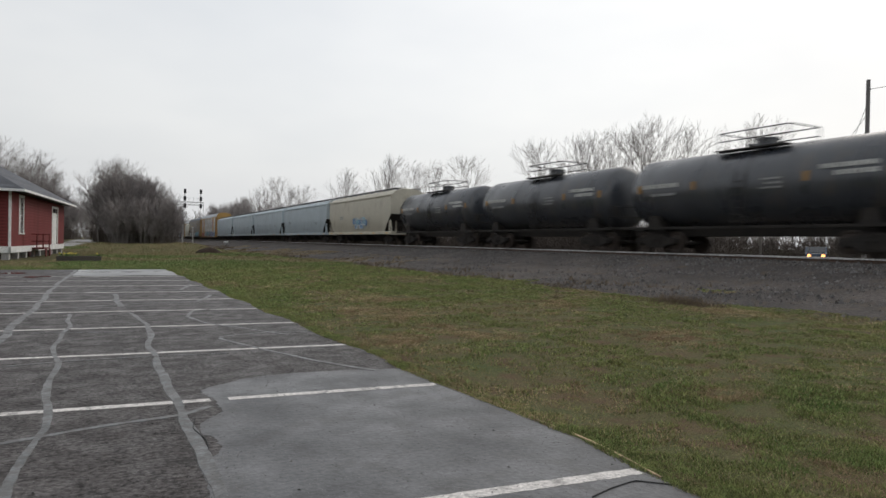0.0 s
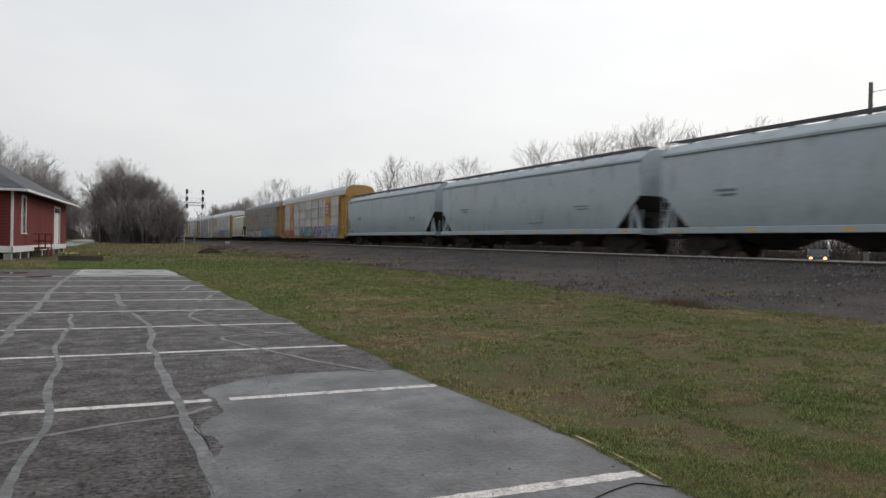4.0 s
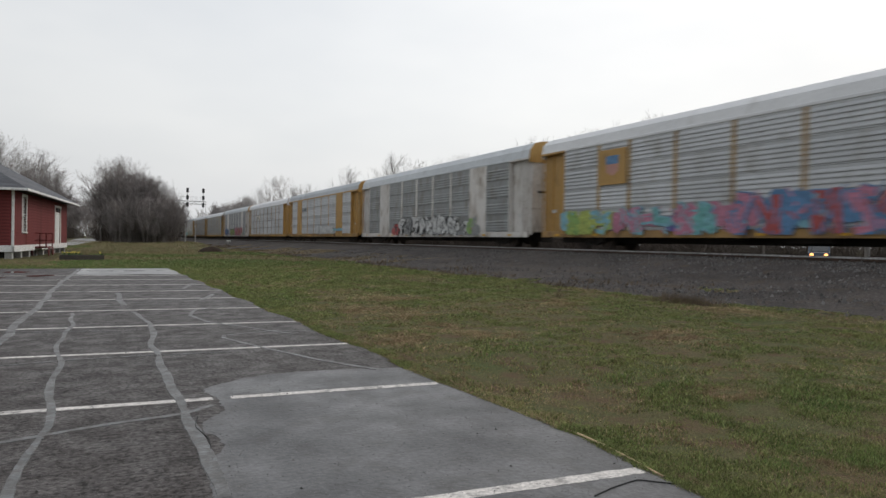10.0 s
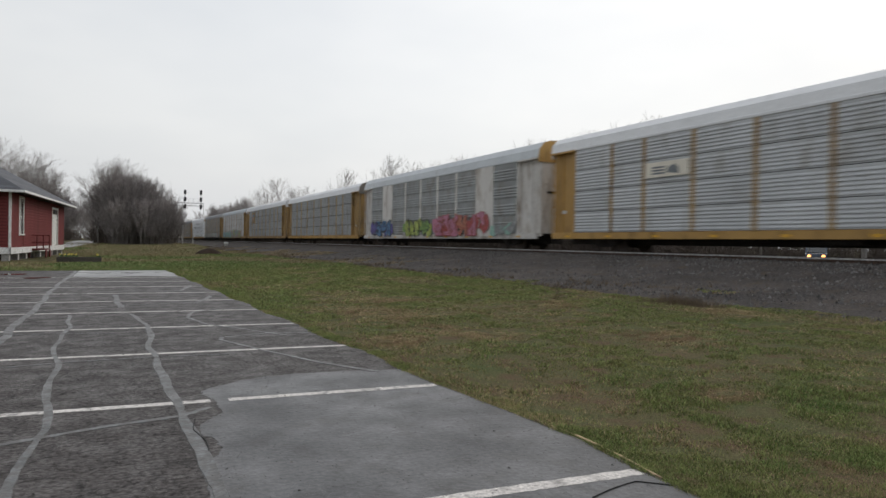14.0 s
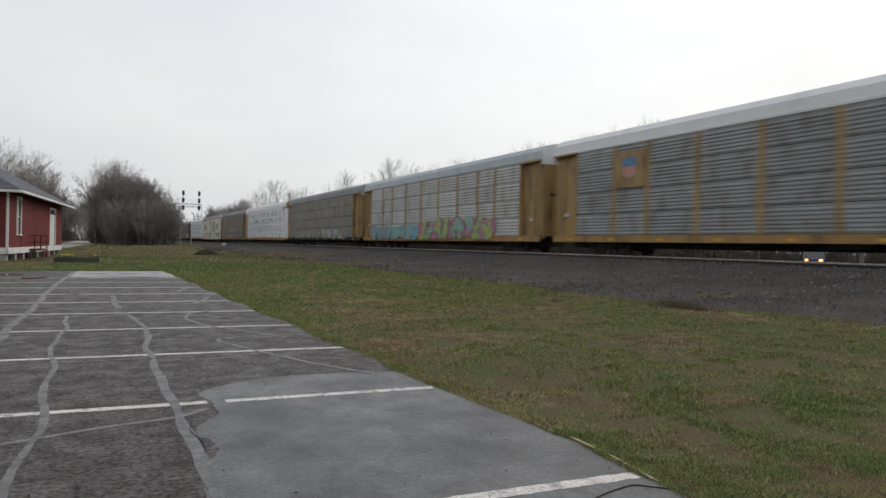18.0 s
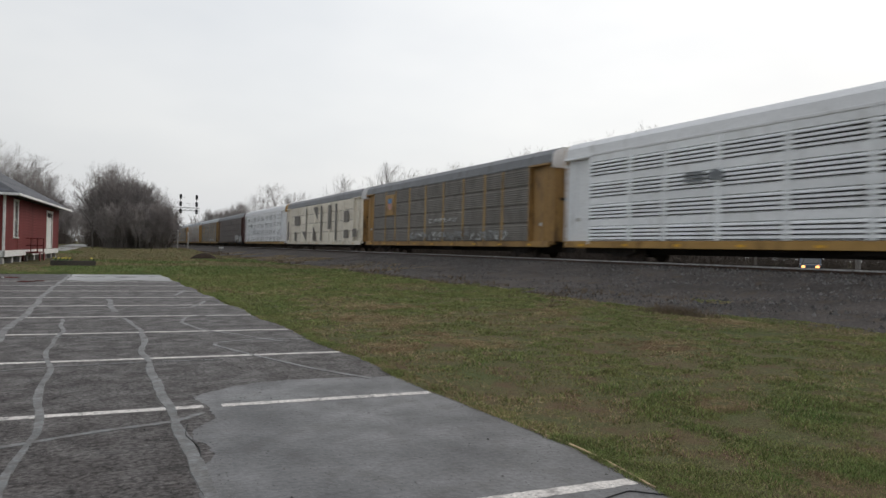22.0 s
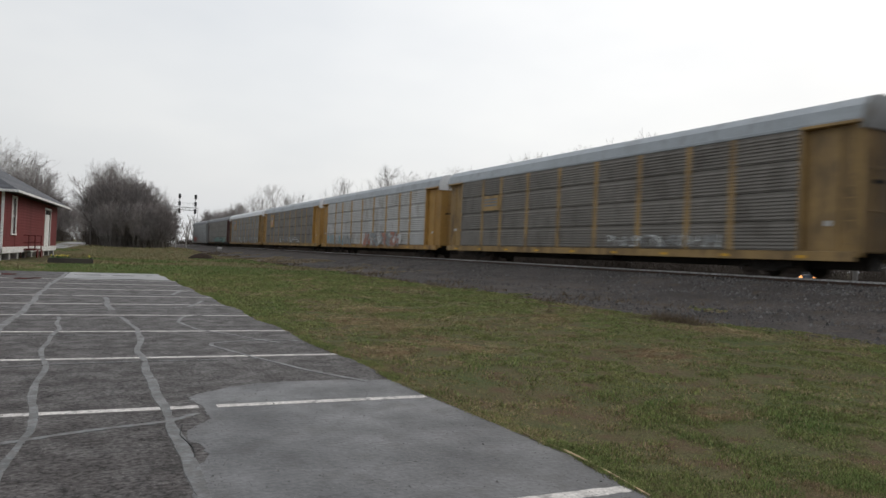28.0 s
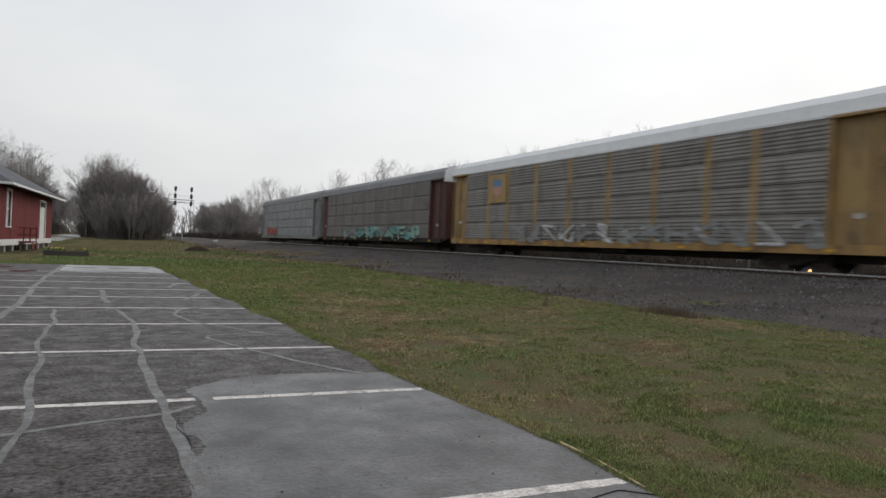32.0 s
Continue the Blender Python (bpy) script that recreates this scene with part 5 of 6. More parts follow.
    graffiti(c, -8.8, -6.6, 1.2, 1.55, ("sky", "blue", "sky"), 52, letters=1)
    c = rack("yellow-ended auto rack with clean silver sheets", SILVER, YELLOW_DIRTY, YELLOW, ROOF_WHITE, YELLOW, ribs=6, door_top=ROOF_WHITE, post_width=0.22)
    part("emblem_plate", Shape().box(-HALF - 0.085, -HALF - 0.03, 4.42, 6.8, 3.22, 3.86, 0.006).mesh("emblem_plate", CREAM_WHITE), c, "white painted patch on the sheets")
    horse_mark(c, 4.9, 3.3, 1.5, 0.42, -HALF - 0.09)
    c = rack("off-white auto rack with grey sheets and bright graffiti", SILVER_DULL, OFF_WHITE, OFF_WHITE, ROOF_PALE, OFF_WHITE, plates=True, ribs=4, door_top=YELLOW)
    graffiti(c, -8.2, -1.3, 0.8, 2.2, ("rust", "red", "pink", "red", "salmon"), 61)
    graffiti(c, -0.4, 4.0, 0.8, 2.0, ("black", "lime", "green", "lime"), 62)
    graffiti(c, 7.1, 11.1, 0.8, 2.1, ("black", "blue", "purple"), 63)
    graffiti(c, -11.2, -9.3, 0.8, 1.6, ("grey", "grey", "mint"), 64, letters=2)
    c = rack("yellow-posted auto rack with plain grey sheets", SILVER_DULL, YELLOW_DIRTY, YELLOW_DIRTY, ROOF_WHITE, YELLOW, ribs=6, door_top=SILVER_DARK)
    c = rack("yellow-posted auto rack with dull sheets and a shield plate", SILVER_DULL, YELLOW_DIRTY, YELLOW_DIRTY, ROOF_WHITE, ORANGE, ribs=6, door_top=ROOF_WHITE)
    emblem(c, 7.97, "shield", YELLOW_DIRTY)
    c = rack("silver auto rack with yellow ends, mint and pink graffiti", SILVER_MID, YELLOW_DIRTY, YELLOW_DIRTY, ROOF_BLUE, ORANGE, ribs=5, door_top=ROOF_WHITE)
    graffiti(c, -8.7, 1.2, 0.75, 2.15, ("grey", "mint", "lime", "mint", "pink"), 71, cloud=4)
    graffiti(c, 2.2, 11.3, 0.75, 1.8, ("sky", "mint", "sky", "grey"), 72)
    c = rack("grimed auto rack with yellow posts and faint graffiti", SILVER_DARK, YELLOW_DIRTY, YELLOW_DIRTY, ROOF_DARK, BLACK_STEEL, ribs=6, door_top=SILVER_MID)
    part("emblem", Shape().tube((-HALF + 0.19, 12.75, 4.0), (-HALF + 0.16, 12.75, 4.0), 0.36, n=20).mesh("round_emblem", SPRAY["blue"]), c, "round blue emblem on the end panel")
    graffiti(c, -10.1, -2.3, 0.8, 1.75, ("grey", "white", "salmon", "mint", "grey"), 81)
    graffiti(c, -1.3, 10.9, 0.8, 1.6, ("grey", "mint", "grey", "white"), 82, faint=True)
    # slot=0.03 bares the black backing as painted shade between the ribs
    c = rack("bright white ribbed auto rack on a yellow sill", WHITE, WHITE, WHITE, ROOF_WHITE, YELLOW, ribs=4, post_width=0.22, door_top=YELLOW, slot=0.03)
    horse_mark(c, 3.9, 3.2)
    horse_mark(c, -6.1, 3.25, 1.5, 0.4)
    c = rack("brown grimed auto rack with yellow posts and pale tags", SILVER_GRIME, YELLOW_DIRTY, ORANGE, ROOF_DARK, ORANGE, ribs=7, door_top=ROOF_WHITE)
    emblem(c, 7.97, "shield", ORANGE)
    graffiti(c, -9.8, 3.7, 1.0, 1.6, ("grey", "white", "grey", "grey"), 91, letters=18, faint=True)
    graffiti(c, -3.6, 0.6, 2.2, 2.5, ("white", "grey", "white"), 92, letters=6, faint=True)
    c = rack("auto rack rolled over with chalky white block letters", CREAM_WHITE, CREAM_WHITE, CREAM_WHITE, ROOF_DARK, CREAM_WHITE, ribs=9, post_width=0.14, door_top=ROOF_WHITE, door_paint=ORANGE)
    block_letters(c)
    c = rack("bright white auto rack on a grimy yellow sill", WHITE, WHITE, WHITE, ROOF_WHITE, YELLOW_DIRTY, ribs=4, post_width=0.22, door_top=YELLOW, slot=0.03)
    horse_mark(c, 7.0, 3.2, 1.6, 0.45)
    horse_mark(c, -3.6, 3.3, 1.2, 0.3)
    c = rack("dark brown auto rack with small white tags", SILVER_BROWN, SILVER_BROWN, MAROON, ROOF_DARK, BLACK_STEEL, ribs=7, door_top=MAROON)
    graffiti(c, -12.1, -6.5, 0.8, 2.0, ("grey", "white", "grey"), 101, letters=4)
    c = rack("dark grimed auto rack with yellow posts and ends", SILVER_GRIME, YELLOW_DIRTY, YELLOW_DIRTY, ROOF_BLUE, YELLOW_DIRTY, ribs=7, door_top=SILVER_DULL)
    emblem(c, 7.97, "bars", YELLOW_DIRTY, h=0.9)
    graffiti(c, -8.8, -2.5, 1.0, 1.5, ("grey", "grey", "white"), 111, faint=True)
    c = rack("silver auto rack with yellow ends and pale graffiti", SILVER_MID, YELLOW, YELLOW, ROOF_BLUE, ORANGE, ribs=6, door_top=ROOF_WHITE)
    graffiti(c, -7.2, 0.6, 0.8, 1.9, ("grey", "white", "grey", "salmon"), 121)
    graffiti(c, 3.7, 11.1, 0.8, 1.8, ("grey", "white", "sky", "grey"), 122, faint=True)
    c = rack("brown-grey auto rack with yellow posts and a shield plate", SILVER_GRIME, YELLOW_DIRTY, YELLOW, ROOF_BLUE, YELLOW_DIRTY, ribs=7, door_top=ROOF_WHITE)
    emblem(c, 7.97, "panel", YELLOW)
    graffiti(c, -6.7, 3.7, 1.0, 1.7, ("grey", "white", "grey"), 131, letters=6, faint=True)
    c = rack("grey auto rack with yellow posts and pale lower graffiti", SILVER_DARK, YELLOW_DIRTY, YELLOW_DIRTY, ROOF_WHITE, ORANGE, ribs=6, door_top=ROOF_WHITE)
    emblem(c, 7.97, "shield", YELLOW_DIRTY)
    graffiti(c, -11.9, 6.2, 0.8, 1.75, ("grey", "grey", "white", "grey"), 141, letters=13, faint=True)
    c = rack("dull dark auto rack with maroon ends and teal graffiti", SILVER_GRIME, SILVER_GRIME, MAROON, ROOF_DARK, BLACK_STEEL, ribs=7, door_top=ROOF_WHITE)
    graffiti(c, -9.8, 5.7, 0.8, 1.8, ("black", "teal", "grey", "mint"), 151, letters=9)
    c = rack("last grey auto rack of the train with a red tag", SILVER_DULL, SILVER_DULL, SILVER_DULL, ROOF_DARK, SILVER_DULL, ribs=6, door_top=SILVER_DULL)
    graffiti(c, 4.2, 9.3, 1.0, 2.0, ("red", "red", "salmon"), 161, letters=4)


def block_letters(car):
    """The gaps between the rolled-on letters, in the dark of the old sheets."""
    x = -HALF - 0.09
    s = Shape()

    def quad(*p):
        s.add([(x, y, z) for y, z in p], [tuple(range(len(p)))])
    def gap(ya, yb, za, zb):
        quad((ya, za), (yb, za), (yb, zb), (ya, zb))
    gap(7.07, 9.45, 2.85, 3.95)
    gap(8.46, 9.34, 1.0, 2.05)
    quad((5.93, 2.05), (4.43, 2.05), (4.38, 1.1))
    gap(4.12, 4.43, 1.03, 4.72)
    quad((1.43, 4.72), (-0.17, 4.72), (-0.22, 3.25))
    quad((1.48, 2.65), (1.48, 1.03), (0.04, 1.03), (0.35, 1.8))
    gap(-1.88, -1.36, 1.03, 4.72)
    gap(-5.03, -4.0, 2.2, 4.72)
    gap(-6.99, -6.43, 1.03, 4.72)
    gap(-10.61, -9.17, 2.8, 3.9)
    gap(-10.56, -9.17, 1.25, 2.05)
    gap(-12.89, -11.75, 1.35, 2.1)
    quad((12.03, 1.1), (12.86, 1.1), (12.86, 3.4), (12.24, 3.4))
    part("graffiti", s.mesh("graffiti", SILVER_GRIME), car, "dark gaps of huge rolled block letters")


build_train()


# ---- the depot ----
def build_depot():
    length, deep = 20.2, 10.0
    d = thing("railway_depot", "old red wooden depot with white trim and grey hip roof", "building", at=(-5.5, 47.6, 0), turn=-4.8)
    # own axes: y along the wall beside the track, x away from the lot is negative
    z0, z1 = 0.80, 4.2
    door_y, door_w, win_y, win_w = 14.3, 2.5, 2.35, 1.15

    def wall(name, pieces):
        s = Shape()
        for a in pieces:
            s.box(*a)
        return part(name, s.mesh(name, RED_WALL), d, "red painted board wall")
    long = wall("wall", [(-0.16, 0, 0, win_y, z0, z1), (-0.16, 0, win_y, win_y + win_w, z0, 1.65), (-0.16, 0, win_y, win_y + win_w, 3.95, z1),
                         (-0.16, 0, win_y + win_w, door_y, z0, z1), (-0.16, 0, door_y, door_y + door_w, 3.75, z1), (-0.16, 0, door_y + door_w, length, z0, z1)])
    near = wall("wall", [(-deep, -0.16, 0, 0.16, z0, z1)])
    wall("wall", [(-deep, -0.16, length - 0.16, length, z0, z1)])
    wall("wall", [(-deep, -deep + 0.16, 0.16, length - 0.16, z0, z1)])
    # narrow clapboards on the two walls in view
    board = kept("clap_long", lambda: Shape().prism([(0, 0), (0.022, 0.004), (0.004, 0.2), (0, 0.2)], 0, 1.0).mesh("clapboard", RED_WALL))
    for k in range(17):
        for a, b in ((0.12, win_y - 0.1), (win_y + win_w + 0.1, door_y - 0.1), (door_y + door_w + 0.1, length - 0.12)):
            o = part("clapboard", board, long, at=(0.001, a, z0 + k * 0.2))
            o.scale = (1, b - a, 1)
    across = kept("clap_end", lambda: Shape().cross([(0, 0), (-0.022, 0.004), (-0.004, 0.2), (0, 0.2)], 0, 1.0).mesh("clapboard", RED_WALL))
    for k in range(17):
        o = part("clapboard", across, near, at=(-deep + 0.1, -0.001, z0 + k * 0.2))
        o.scale = (deep - 0.25, 1, 1)
    # white skirt, corner boards, fascia
    s = Shape().box(-0.1, 0.05, -0.05, length + 0.05, 0.40, 0.80, 0.01).box(-deep - 0.05, 0.05, -0.05, 0.1, 0.40, 0.801, 0.01)
    part("skirt_board", s.mesh("skirt_board", WHITE_TRIM), d, "white painted skirt board")
    part("corner_board", Shape().box(-0.1, 0.035, -0.035, 0.07, 0.8, z1, 0.01).mesh("corner_board", WHITE_TRIM), d, "white corner board")
    part("corner_board", Shape().box(-0.1, 0.03, length - 0.1, length + 0.03, 0.8, z1, 0.01).mesh("corner_board", RED_TRIM), d, "red corner board")
    # a near-black block paints the shade of the crawl space; piers before it
    part("crawl_space", Shape().box(-deep + 0.3, -0.5, 0.5, length - 0.4, 0.02, 0.40).mesh("crawl_space", VOID), d, "near-black block standing for the crawl space's shade")
    for k in range(9):
        part("pier", kept("pier", lambda: Shape().box(-0.2, 0.2, -0.2, 0.2, -0.06, 0.41, 0.02).mesh("pier", PIER)), d, "concrete pier", at=(-0.28, 0.3 + k * 2.45, 0))
    for k in range(4):
        part("pier", MESHES["pier"], d, "concrete pier", at=(-2.6 - 2.2 * k, 0.3, 0))

    def window(name, a, w, lo, hi, door=False):
        fr = part(name, Shape().box(-0.10, 0.05, a - 0.14, a, lo - 0.1, hi + 0.14, 0.01).box(-0.10, 0.05, a + w, a + w + 0.14, lo - 0.1, hi + 0.14, 0.01)
                  .box(-0.10, 0.06, a - 0.16, a + w + 0.16, hi, hi + 0.16, 0.01).mesh(name + "_frame", WHITE_TRIM), d, "white painted casing")
        if door:
            part("door_leaf", Shape().box(-0.09, -0.04, a, a + w, lo, hi - 0.36).box(-0.04, -0.02, a + 0.2, a + w - 0.2, lo + 0.2, lo + 1.0, 0.01).box(-0.04, -0.02, a + 0.2, a + w - 0.2, lo + 1.2, hi - 0.52, 0.01)
                 .mesh("door_leaf", WHITE_TRIM), fr, "white panelled door leaf")
            part("transom", Shape().box(-0.08, -0.05, a, a + w, hi - 0.32, hi).mesh("transom", GLASS), fr, "dark transom glass")
            part("door_handle", Shape().tube((-0.03, a + 0.15, lo + 1.05), (0.04, a + 0.15, lo + 1.05), 0.03).mesh("door_handle", CHROME), fr)
            return
        part("sash", Shape().box(-0.07, -0.03, a, a + w, (lo + hi) / 2 - 0.04, (lo + hi) / 2 + 0.04).box(-0.07, -0.03, a + w / 2 - 0.03, a + w / 2 + 0.03, lo, hi)
             .mesh("sash", WHITE_TRIM), fr, "white sash bars")
        part("pane", Shape().box(-0.11, -0.09, a, a + w, lo, hi).mesh("pane", surface("curtained_pane", (0.45, 0.45, 0.44), rough=0.12, bump=0)), fr, "pane with a pale blind behind")
        part("sill", Shape().box(-0.05, 0.1, a - 0.18, a + w + 0.18, lo - 0.08, lo, 0.01).mesh("sill", WHITE_TRIM), fr)
    window("window", win_y, win_w, 1.65, 3.95)
    window("door", door_y, door_w, 0.82, 3.75, True)
    # hip roof with a wide overhang
    o, e = 0.9, 4.28
    rise, run = 3.4, (deep + 2 * o) / 2
    x0, x1, y0, y1 = -deep - o, o, -o, length + o
    cx = (x0 + x1) / 2
    s = Shape()
    s.add([(x0, y0, e), (x1, y0, e), (x1, y1, e), (x0, y1, e), (cx, y0 + run, e + rise), (cx, y1 - run, e + rise)],
          [(0, 1, 4), (1, 2, 5, 4), (2, 3, 5), (3, 0, 4, 5), (3, 2, 1, 0)])
    roof = part("roof", s.mesh("roof", SHINGLE), d, "grey shingle hip roof")
    # courses of shingles on the slopes that show
    n = 22
    for k in range(n):
        f, g = k / n, (k + 1) / n
        lift = 0.012

        def course():
            c = Shape()
            for ya, yb, slope in ((y0, y1, "long"),):
                p = [(x1 - run * f, ya + run * f, e + rise * f + lift), (x1 - run * f, yb - run * f, e + rise * f + lift),
                     (x1 - run * g, yb - run * g, e + rise * g + 0.003), (x1 - run * g, ya + run * g, e + rise * g + 0.003)]
                c.add(p + [(p[0][0], p[0][1], p[0][2] - lift), (p[1][0], p[1][1], p[1][2] - lift)], [(0, 1, 2, 3), (0, 4, 5, 1)])
            p = [(x0 + run * f, y0 + run * f, e + rise * f + lift), (x1 - run * f, y0 + run * f, e + rise * f + lift), (x1 - run * g, y0 + run * g, e + rise * g + 0.003), (x0 + run * g, y0 + run * g, e + rise * g + 0.003)]
            c.add(p, [(0, 1, 2, 3)])
            return c.mesh("shingle_course", SHINGLE)
        part("shingle_course", course(), roof)
    s = Shape().box(x1 - 0.04, x1 + 0.03, y0, y1, e - 0.13, e + 0.02, 0.01).box(x0, x1 + 0.03, y0 - 0.03, y0 + 0.04, e - 0.13, e + 0.021, 0.01)
    part("fascia", s.mesh("fascia", WHITE_TRIM), d, "white fascia board")
    # red baggage cart leaning place: a rail of red pipes before the wall
    cart = thing("baggage_cart", "red steel baggage cart standing by the depot wall", "cart", at=(-4.55, 55.0, 0.0), turn=-4.8)
    s = Shape().box(-0.45, 0.45, -1.2, 1.2, 0.55, 0.66, 0.02)
    part("deck", s.mesh("deck", RED_TRIM), cart)
    for y in (-1.15, 1.15):
        s = Shape()
        for x in (-0.4, 0.0, 0.4):
            s.tube((x, y, 0.62), (x, y, 1.62), 0.035)
        s.tube((-0.42, y, 1.6), (0.42, y, 1.6), 0.035).tube((-0.42, y, 1.1), (0.42, y, 1.1), 0.03)
        part("end_rack", s.mesh("end_rack", RED_TRIM), cart, "red pipe end rack")
    for x in (-0.5, 0.5):
        for y in (-0.75, 0.75):
            part("wheel", kept("cart_wheel", lambda: Shape().lathe([(-0.03, 0.05), (-0.03, 0.3), (0.03, 0.3), (0.03, 0.05)], axis_y=False, n=16).mesh("cart_wheel", RED_TRIM)), cart, at=(x, y, 0.3))
    tagged(cart)


build_depot()


def build_planter():
    p = thing("planter_box", "long dark timber planter with yellow flowers on the lawn", "planter", at=(-1.72, 45.5, 0.0), turn=3)
    for a in ((-1.2, 1.2, -0.32, -0.26), (-1.2, 1.2, 0.26, 0.32), (-1.2, -1.14, -0.26, 0.26), (1.14, 1.2, -0.26, 0.26)):
        part("board", Shape().box(a[0], a[1], a[2], a[3], -0.03, 0.3, 0.012).mesh("board", TIMBER), p)
    part("soil", Shape().box(-1.14, 1.14, -0.26, 0.26, 0.0, 0.24).mesh("soil", SOIL), p)
    rng = random.Random(3)
    for k in range(6):
        x = -0.95 + k * 0.2 + rng.uniform(-0.05, 0.05) + (0.95 if k > 4 else 0)
        s, b = Shape(), Shape()
        y = rng.uniform(-0.15, 0.1)
        for i in range(14):
            a, r, h = rng.uniform(0, 6.28), rng.uniform(0.05, 0.16), rng.uniform(0.1, 0.24)
            s.add([(x, y, 0.23), (x + r * math.cos(a) - 0.02, y + r * math.sin(a), 0.23 + h), (x + r * math.cos(a) + 0.02, y + r * math.sin(a) + 0.02, 0.23 + h * 0.8)], [(0, 1, 2)])
        plant = part("plant", s.mesh("plant", LEAF), p, "leafy flowering plant")
        for i in range(4):
            a, r, h = rng.uniform(0, 6.28), rng.uniform(0.0, 0.12), rng.uniform(0.4, 0.5)
            c = Vector((x + r * math.cos(a), y + r * math.sin(a), h))
            b.add([tuple(c + Vector(q) * 0.045) for q in ((1, 0, 0), (-1, 0, 0), (0, 1, 0), (0, -1, 0), (0, 0, 1), (0, 0, -1))],
                  [(0, 2, 4), (2, 1, 4), (1, 3, 4), (3, 0, 4), (2, 0, 5), (1, 2, 5), (3, 1, 5), (0, 3, 5)])
        part("flower_head", b.mesh("flower_head", PETAL), plant, "yellow flower heads")


build_planter()


def build_lane():
    s = Shape()
    ys = [82, 87] + [92 + 6 * i for i in range(13)]
    for a, b in zip(ys, ys[1:]):
        xa, xb = [-4.2 + 0.6 * math.sin(y * 0.012) - max(0, y - 92) * 0.012 - 0.13 * max(0, 100 - y) for y in (a, b)]
        za, zb = [max(ground_height(x, y), 0) + 0.05 + 0.0012 * max(0, y - 92) for x, y in ((xa, a), (xb, b))]
        s.add([(xa - 2.0, a, za), (xa + 2.0, a, za), (xb + 2.0, b, zb), (xb - 2.0, b, zb), (xa - 2.3, a, za - 0.3), (xa + 2.3, a, za - 0.3), (xb + 2.3, b, zb - 0.3), (xb - 2.3, b, zb - 0.3)],
              [(0, 1, 2, 3), (1, 5, 6, 2), (4, 0, 3, 7)])
    tagged(new("road", s.mesh("road", GRAVEL_PATH)), "pale wet lane running off between the trees", "lane", kind="structure")


build_lane()


def build_mound():
    s = Shape()
    n, m = 22, 6
    for k in range(m + 1):
        f = k / m
        for i in range(n):
            a = 6.283 * i / n
            r = (1 - f) * (1 + 0.25 * noise.noise(Vector((math.cos(a) * 1.5, math.sin(a) * 1.5, 2))))
            s.v.append((8.60 + 1.34 * r * math.cos(a), 67.5 + 0.9 * r * math.sin(a), 0.02 + 0.62 * (1 - (1 - f) ** 2) + 0.06 * noise.noise(Vector((a * 2, f * 4, 1)))))
    s.f = [(k * n + i, k * n + (i + 1) % n, (k + 1) * n + (i + 1) % n, (k + 1) * n + i) for k in range(m) for i in range(n)]
    s.m = [0] * len(s.f)
    tagged(new("dirt_mound", s.mesh("dirt_mound", SOIL, smooth=True)), "low mound of dark dirt in the grass", "mound")


build_mound()


def white_post(x, y, h, lean):
    p = thing("marker_post", "thin pale marker post beside the track", "post", "posts beside the track", at=(x, y, ground_height(x, y) - 0.02))
    p.rotation_euler = (0, radians(lean), 0)
    part("shaft", kept(("post_shaft", h), lambda: Shape().box(-0.08, 0.08, -0.08, 0.08, 0, h, 0.02).mesh("shaft", PIER)), p)
    part("cap", kept(("post_cap", h), lambda: Shape().box(-0.1, 0.1, -0.1, 0.1, h, h + 0.08, 0.02).mesh("cap", WHITE_TRIM)), p)


white_post(9.1, 100, 2.6, 0.5)
white_post(10.6, 101, 2.4, -1.0)

cabinet = thing("equipment_cabinet", "small white equipment cabinet beside the track", "cabinet", at=(16.6, 110, 0.5))
part("body", Shape().box(-0.26, 0.26, -0.25, 0.25, 0.0, 0.40, 0.03).mesh("body", PIER), cabinet)
part("lid", Shape().box(-0.32, 0.32, -0.3, 0.3, 0.40, 0.66, 0.03).mesh("lid", WHITE_TRIM), cabinet, "white lid")


def build_fence():
    f = thing("low_fence", "low weathered board fence beside the lane", "fence", at=(-9.6, 96, 0.66), turn=-4)
    for k in range(5):
        part("post", kept("fence_post", lambda: Shape().box(-0.07, 0.07, -0.07, 0.07, -0.05, 1.15, 0.01).mesh("post", TIMBER)), f, at=(k * 1.0, 0, 0))
    for z in (0.35, 0.65, 0.95):
        part("board", kept("fence_board", lambda: Shape().box(-0.1, 4.1, -0.1, -0.07, -0.1, 0.1, 0.008).mesh("board", RUST)), f, at=(0, 0, z))


build_fence()


